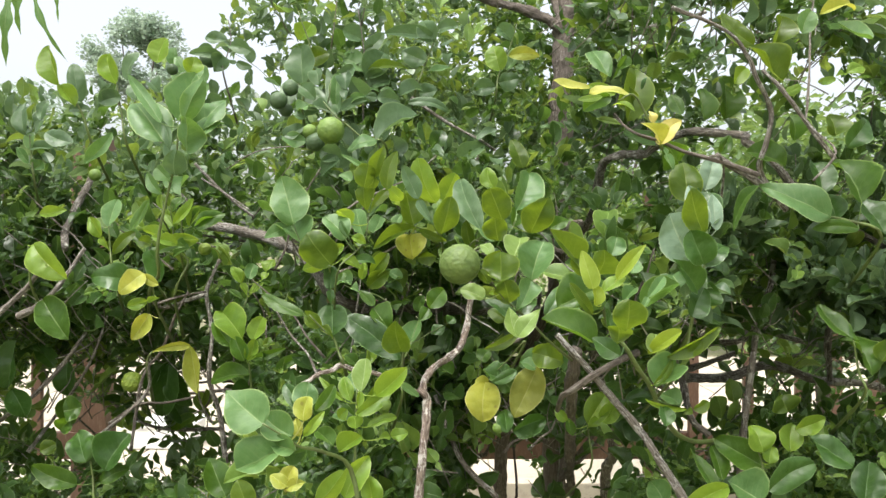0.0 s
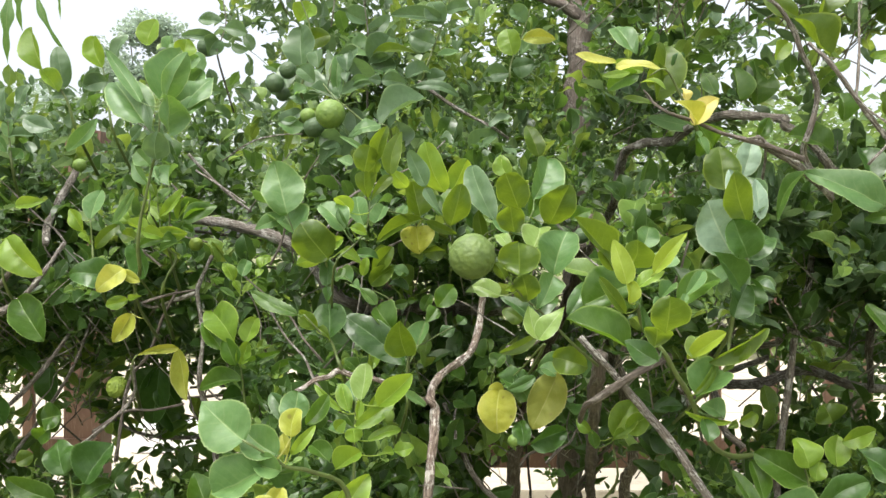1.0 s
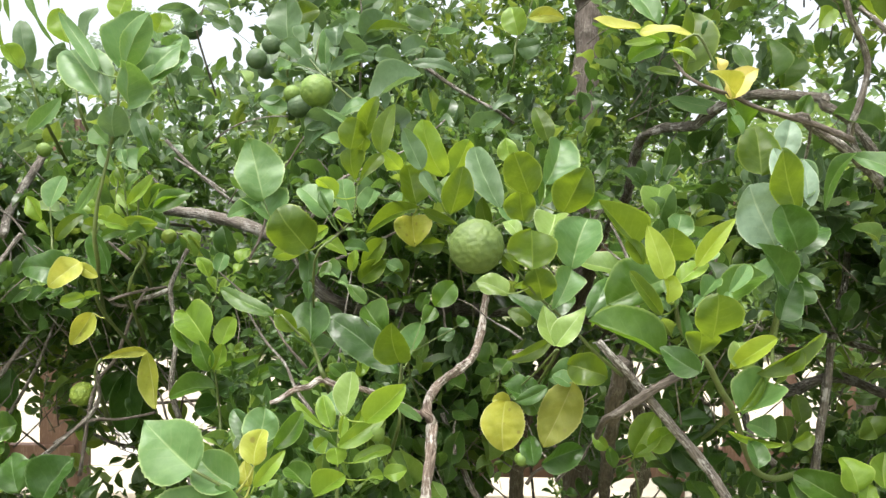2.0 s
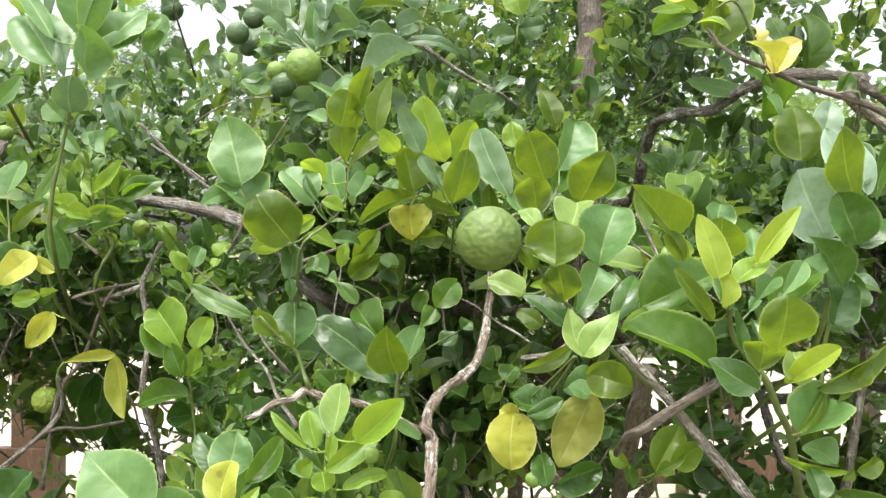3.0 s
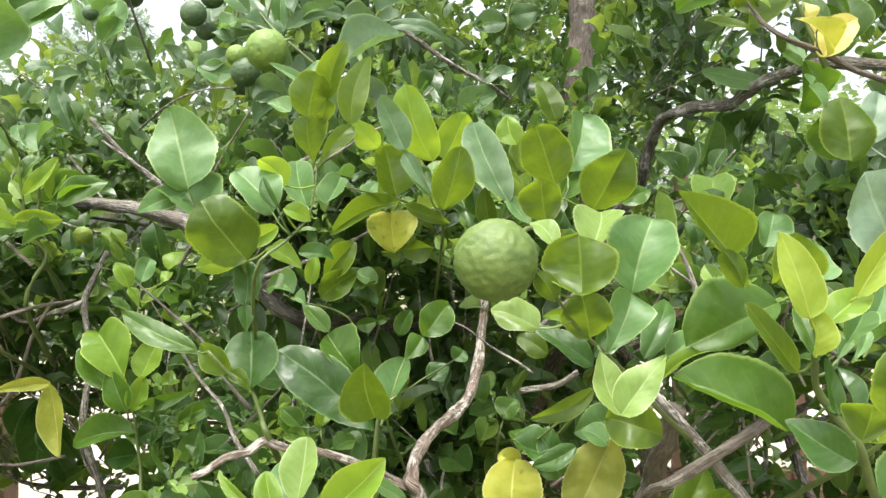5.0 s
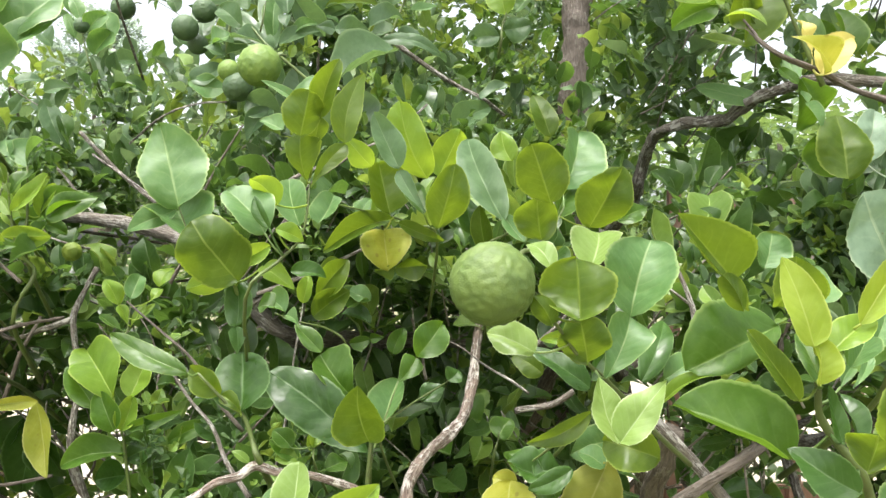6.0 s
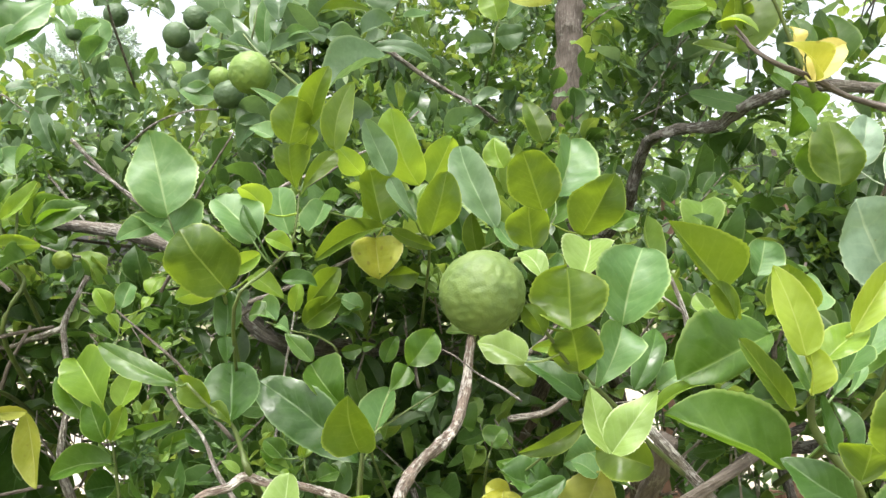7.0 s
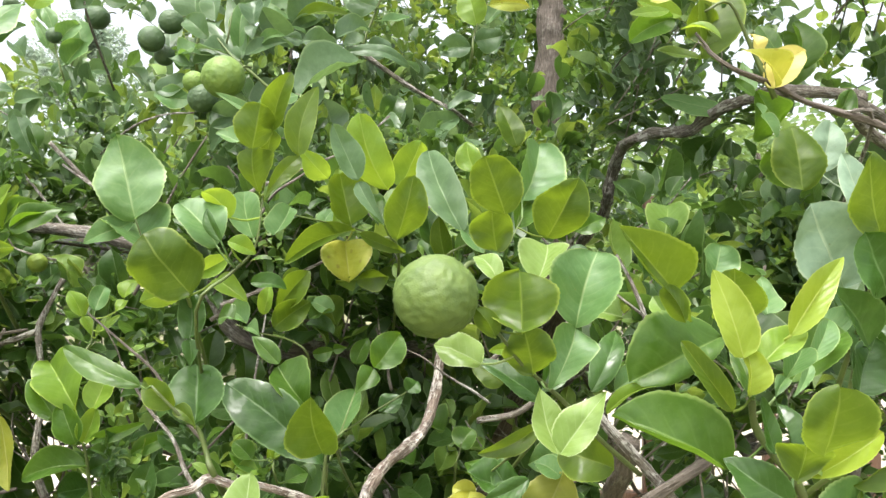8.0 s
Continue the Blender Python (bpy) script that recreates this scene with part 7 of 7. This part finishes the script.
bulk = {0: ([], [], [], [0]), 1: ([], [], [], [0]), 2: ([], [], [], [0])}
sticks_v, sticks_f = [], []
for made in range(18500):
    y = 1.15 + 2.0 * rng.random() ** 1.4
    p = np.array((rng.uniform(-0.62, 0.62) * y, y, 1.5 + rng.uniform(-0.40, 0.34) * y))
    if made >= 14500:
        # the crown's two flanks and its top
        y = rng.uniform(1.05, 3.5)
        p = np.array((rng.uniform(-1.9, 2.1), y, rng.uniform(0.6, 2.75)))
        flank = abs(p[0]) > 0.6 * y
        if not flank or ((p[0] - 0.1) / 1.95) ** 2 + ((y - 2.5) / 1.5) ** 2 + ((p[2] - 1.5) / 1.3) ** 2 > 1 + 0.5 * noise.noise(Vector(p * 1.7)):
            continue
    elif made % 5 < 2:
        # the layer of leaves right behind the crown's face
        y = front_depth(p) + 0.115 + min(0.6, rng.expovariate(6.0))
        p = np.array((p[0] / p[1] * y, y, 1.5 + (p[2] - 1.5) / p[1] * y))
    elif made % 10 == 3:
        # the shaded heart of the lower crown
        y = rng.uniform(1.5, 2.4)
        p = np.array((rng.uniform(-0.10, 0.18) * y, y, 1.5 + rng.uniform(-0.20, -0.08) * y))
    elif made % 5 == 2 and made % 2:
        # the dense heart of the crown round the trunk
        y = rng.uniform(2.45, 3.3)
        p = np.array((rng.uniform(-0.06, 0.30) * y, y, 1.5 + rng.uniform(0.03, 0.33) * y))
    if p[2] < 0.45 or made < 14500 and not in_crown(p):
        continue
    up = np.array((rng.uniform(-0.7, 0.7) + 0.25 * p[0], rng.uniform(-0.9, 0.3), rng.uniform(0.1, 1.0)))
    up /= np.linalg.norm(up)
    length = rng.uniform(0.06, 0.13)
    if y < 1.75 or p[2] < 1.45 and y < 2.2:
        k = len(sticks_v)
        v, f = tube((p - up * length * 1.1 + np.array((rng.uniform(-0.02, 0.02), 0.03, -0.01)), p - up * length * 0.5 + np.array((rng.uniform(-0.006, 0.006), 0, 0)), p), 0.0014, 0.6, 4, 2, 0.0, False)
        sticks_v += [tuple(q) for q in v]
        sticks_f += [tuple(i + k for i in q) for q in f]
    # besides young growth, yellow-green stands in for backlight, fewer inside for shade
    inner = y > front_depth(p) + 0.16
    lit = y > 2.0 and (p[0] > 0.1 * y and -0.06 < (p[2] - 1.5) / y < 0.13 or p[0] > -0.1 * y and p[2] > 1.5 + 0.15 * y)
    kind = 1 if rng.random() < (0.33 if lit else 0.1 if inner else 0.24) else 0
    # most upper leaves take the green with haze in its colour
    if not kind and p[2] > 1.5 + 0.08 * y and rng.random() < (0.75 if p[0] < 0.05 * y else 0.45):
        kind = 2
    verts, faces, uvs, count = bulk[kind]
    shapes = NEAR_SHAPES if y < 1.75 else FAR_SHAPES
    a = rng.uniform(0, 6.3)
    for i in range(rng.randint(5, 8)):
        a += 2.4
        out_dir = np.cross(up, (math.cos(a), math.sin(a), 0.2))
        out_dir /= np.linalg.norm(out_dir)
        d = out_dir * rng.uniform(0.6, 1.1) + up * rng.uniform(0.2, 0.9)
        d /= np.linalg.norm(d)
        n = np.array((rng.uniform(-0.5, 0.5), rng.uniform(-0.4, 0.3) if p[2] > 1.5 + 0.07 * y else rng.uniform(-0.9, 0.2), 0.9)) * (1 if rng.random() < 0.85 else -1)
        n = n - d * (n @ d)
        n /= np.linalg.norm(n)
        m = np.stack((np.cross(d, n), d, n))
        tv, tf, tu = shapes[rng.randrange(8)]
        size = rng.uniform(0.024, 0.055)
        verts.append((tv * size) @ m + (p - up * length * rng.uniform(0, 0.9)))
        faces.append(tf + count[0])
        uvs.append(tu)
        count[0] += len(tv)
# small sprigs between the leaves of the crown's face
for made in range(2050):
    p = np.array((rng.uniform(-0.56, 0.56), 1.0, rng.uniform(-0.33, 0.24)))
    far_side = made >= 1500
    if far_side:
        p = np.array((rng.uniform(0.30, 0.58), 1.0, rng.uniform(-0.13, 0.06)))
    if p[0] < -0.14 and p[2] > 0.11 or -0.505 < p[0] < -0.225 and -0.245 < p[2] < -0.135 or 0.27 < p[0] < 0.36 and -0.23 < p[2] < -0.115:
        continue
    y = front_depth(np.array((p[0], 1.0, 1.5 + p[2]))) + rng.uniform(0.03, 0.12)
    p = np.array((p[0] * y, y, 1.5 + p[2] * y))
    if any((np.hypot(b[1][:, 0] - p[0] / (y - b[0]), b[1][:, 1] - (p[2] - 1.5) / (y - b[0])) < b[1][:, 2]).any() for b in BARE_SEEN):
        continue
    up = np.array((rng.uniform(-0.8, 0.8), rng.uniform(-0.9, 0.1), rng.uniform(0.1, 1.0)))
    up /= np.linalg.norm(up)
    # the far side is brightened with the haze-toned green
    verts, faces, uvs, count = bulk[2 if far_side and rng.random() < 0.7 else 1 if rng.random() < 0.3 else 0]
    a = rng.uniform(0, 6.3)
    for i in range(rng.randint(3, 6)):
        a += 2.4
        d = np.cross(up, (math.cos(a), math.sin(a), 0.2)) * rng.uniform(0.6, 1.1) + up * rng.uniform(0.2, 0.9)
        d /= np.linalg.norm(d)
        n = np.array((rng.uniform(-0.7, 0.7), rng.uniform(-0.9, 0.2), 0.9))
        n = n - d * (n @ d)
        n /= np.linalg.norm(n)
        tv, tf, tu = NEAR_SHAPES[rng.randrange(8)]
        verts.append((tv * rng.uniform(0.010, 0.024) * (1.9 if far_side else 1.0)) @ np.stack((np.cross(d, n), d, n)) + (p - up * rng.uniform(0, 0.03)))
        faces.append(tf + count[0])
        uvs.append(tu)
        count[0] += len(tv)
for i, mat, words in ((0, STUFF_MATURE, "mass of glossy green leaves"), (1, STUFF_YOUNG_LIT, "fresh yellow-green leaves, some toned as backlit"), (2, STUFF_HAZED, "grey-green leaves with haze put into their colour")):
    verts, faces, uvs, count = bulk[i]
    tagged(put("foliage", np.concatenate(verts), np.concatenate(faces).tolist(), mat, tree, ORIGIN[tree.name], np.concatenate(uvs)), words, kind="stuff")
tagged(put("twig_tangle", sticks_v, sticks_f, BARK, tree, ORIGIN[tree.name]), kind="stuff")

# bare inner branches
for i in range(22):
    y = rng.uniform(1.75, 2.7)
    x, z = rng.uniform(-0.55, 0.6) * y, 1.5 + rng.uniform(-0.3, 0.04) * y
    hub = Vector((0.3 + 0.25 * x, 2.45, 0.5 + 0.5 * z))
    p = Vector((x, y, z))
    q = p.lerp(hub, 0.4) + Vector((rng.uniform(-0.2, 0.2), 0, rng.uniform(-0.2, 0.2)))
    r = p.lerp(hub, 0.75) + Vector((rng.uniform(-0.2, 0.2), 0, rng.uniform(-0.2, 0.2)))
    v, f = tube((hub, r, q, p), rng.uniform(0.005, 0.009), 0.4, 6, 5, 0.14)
    put("branch", v, f, OLD_BARK, tree, p)

# thin bare twigs near the crown's face, crossing between the leaves
for i in range(46):
    ax, az = (rng.uniform(-0.50, -0.10), rng.uniform(-0.22, 0.05)) if i % 3 else (rng.uniform(-0.05, 0.45), rng.uniform(-0.26, -0.04))
    y = front_depth(np.array((ax, 1.0, 1.5 + az))) + rng.uniform(0.02, 0.16)
    p = np.array((ax * y, y, 1.5 + az * y))
    turn, span = rng.uniform(0.4, 2.7), rng.uniform(0.10, 0.24) if i % 3 else rng.uniform(0.06, 0.12)
    run = np.array((math.cos(turn), rng.uniform(-0.2, 0.5), math.sin(turn) * 0.8)) * span / 4
    knots = [p]
    for k in range(4):
        knots.append(knots[-1] + run + np.array([rng.uniform(-0.25, 0.25) for _ in range(3)]) * span / 4)
    v, f = tube(knots, rng.uniform(0.0014, 0.0030), 0.45, 5, 4, 0.12)
    put("twig", v, f, BARK if i % 4 else OLD_BARK, tree, p)
    if i % 2:
        fork = knots[2]
        side = [fork, fork + np.array((-run[2], run[1] * 0.3, abs(run[0]))) * 0.9 + run * 0.6, fork + np.array((-run[2], 0.0, abs(run[0]))) * 1.6 + run * 1.6]
        v, f = tube(side, 0.0013, 0.5, 4, 3, 0.10)
        put("twig", v, f, BARK, tree, fork)
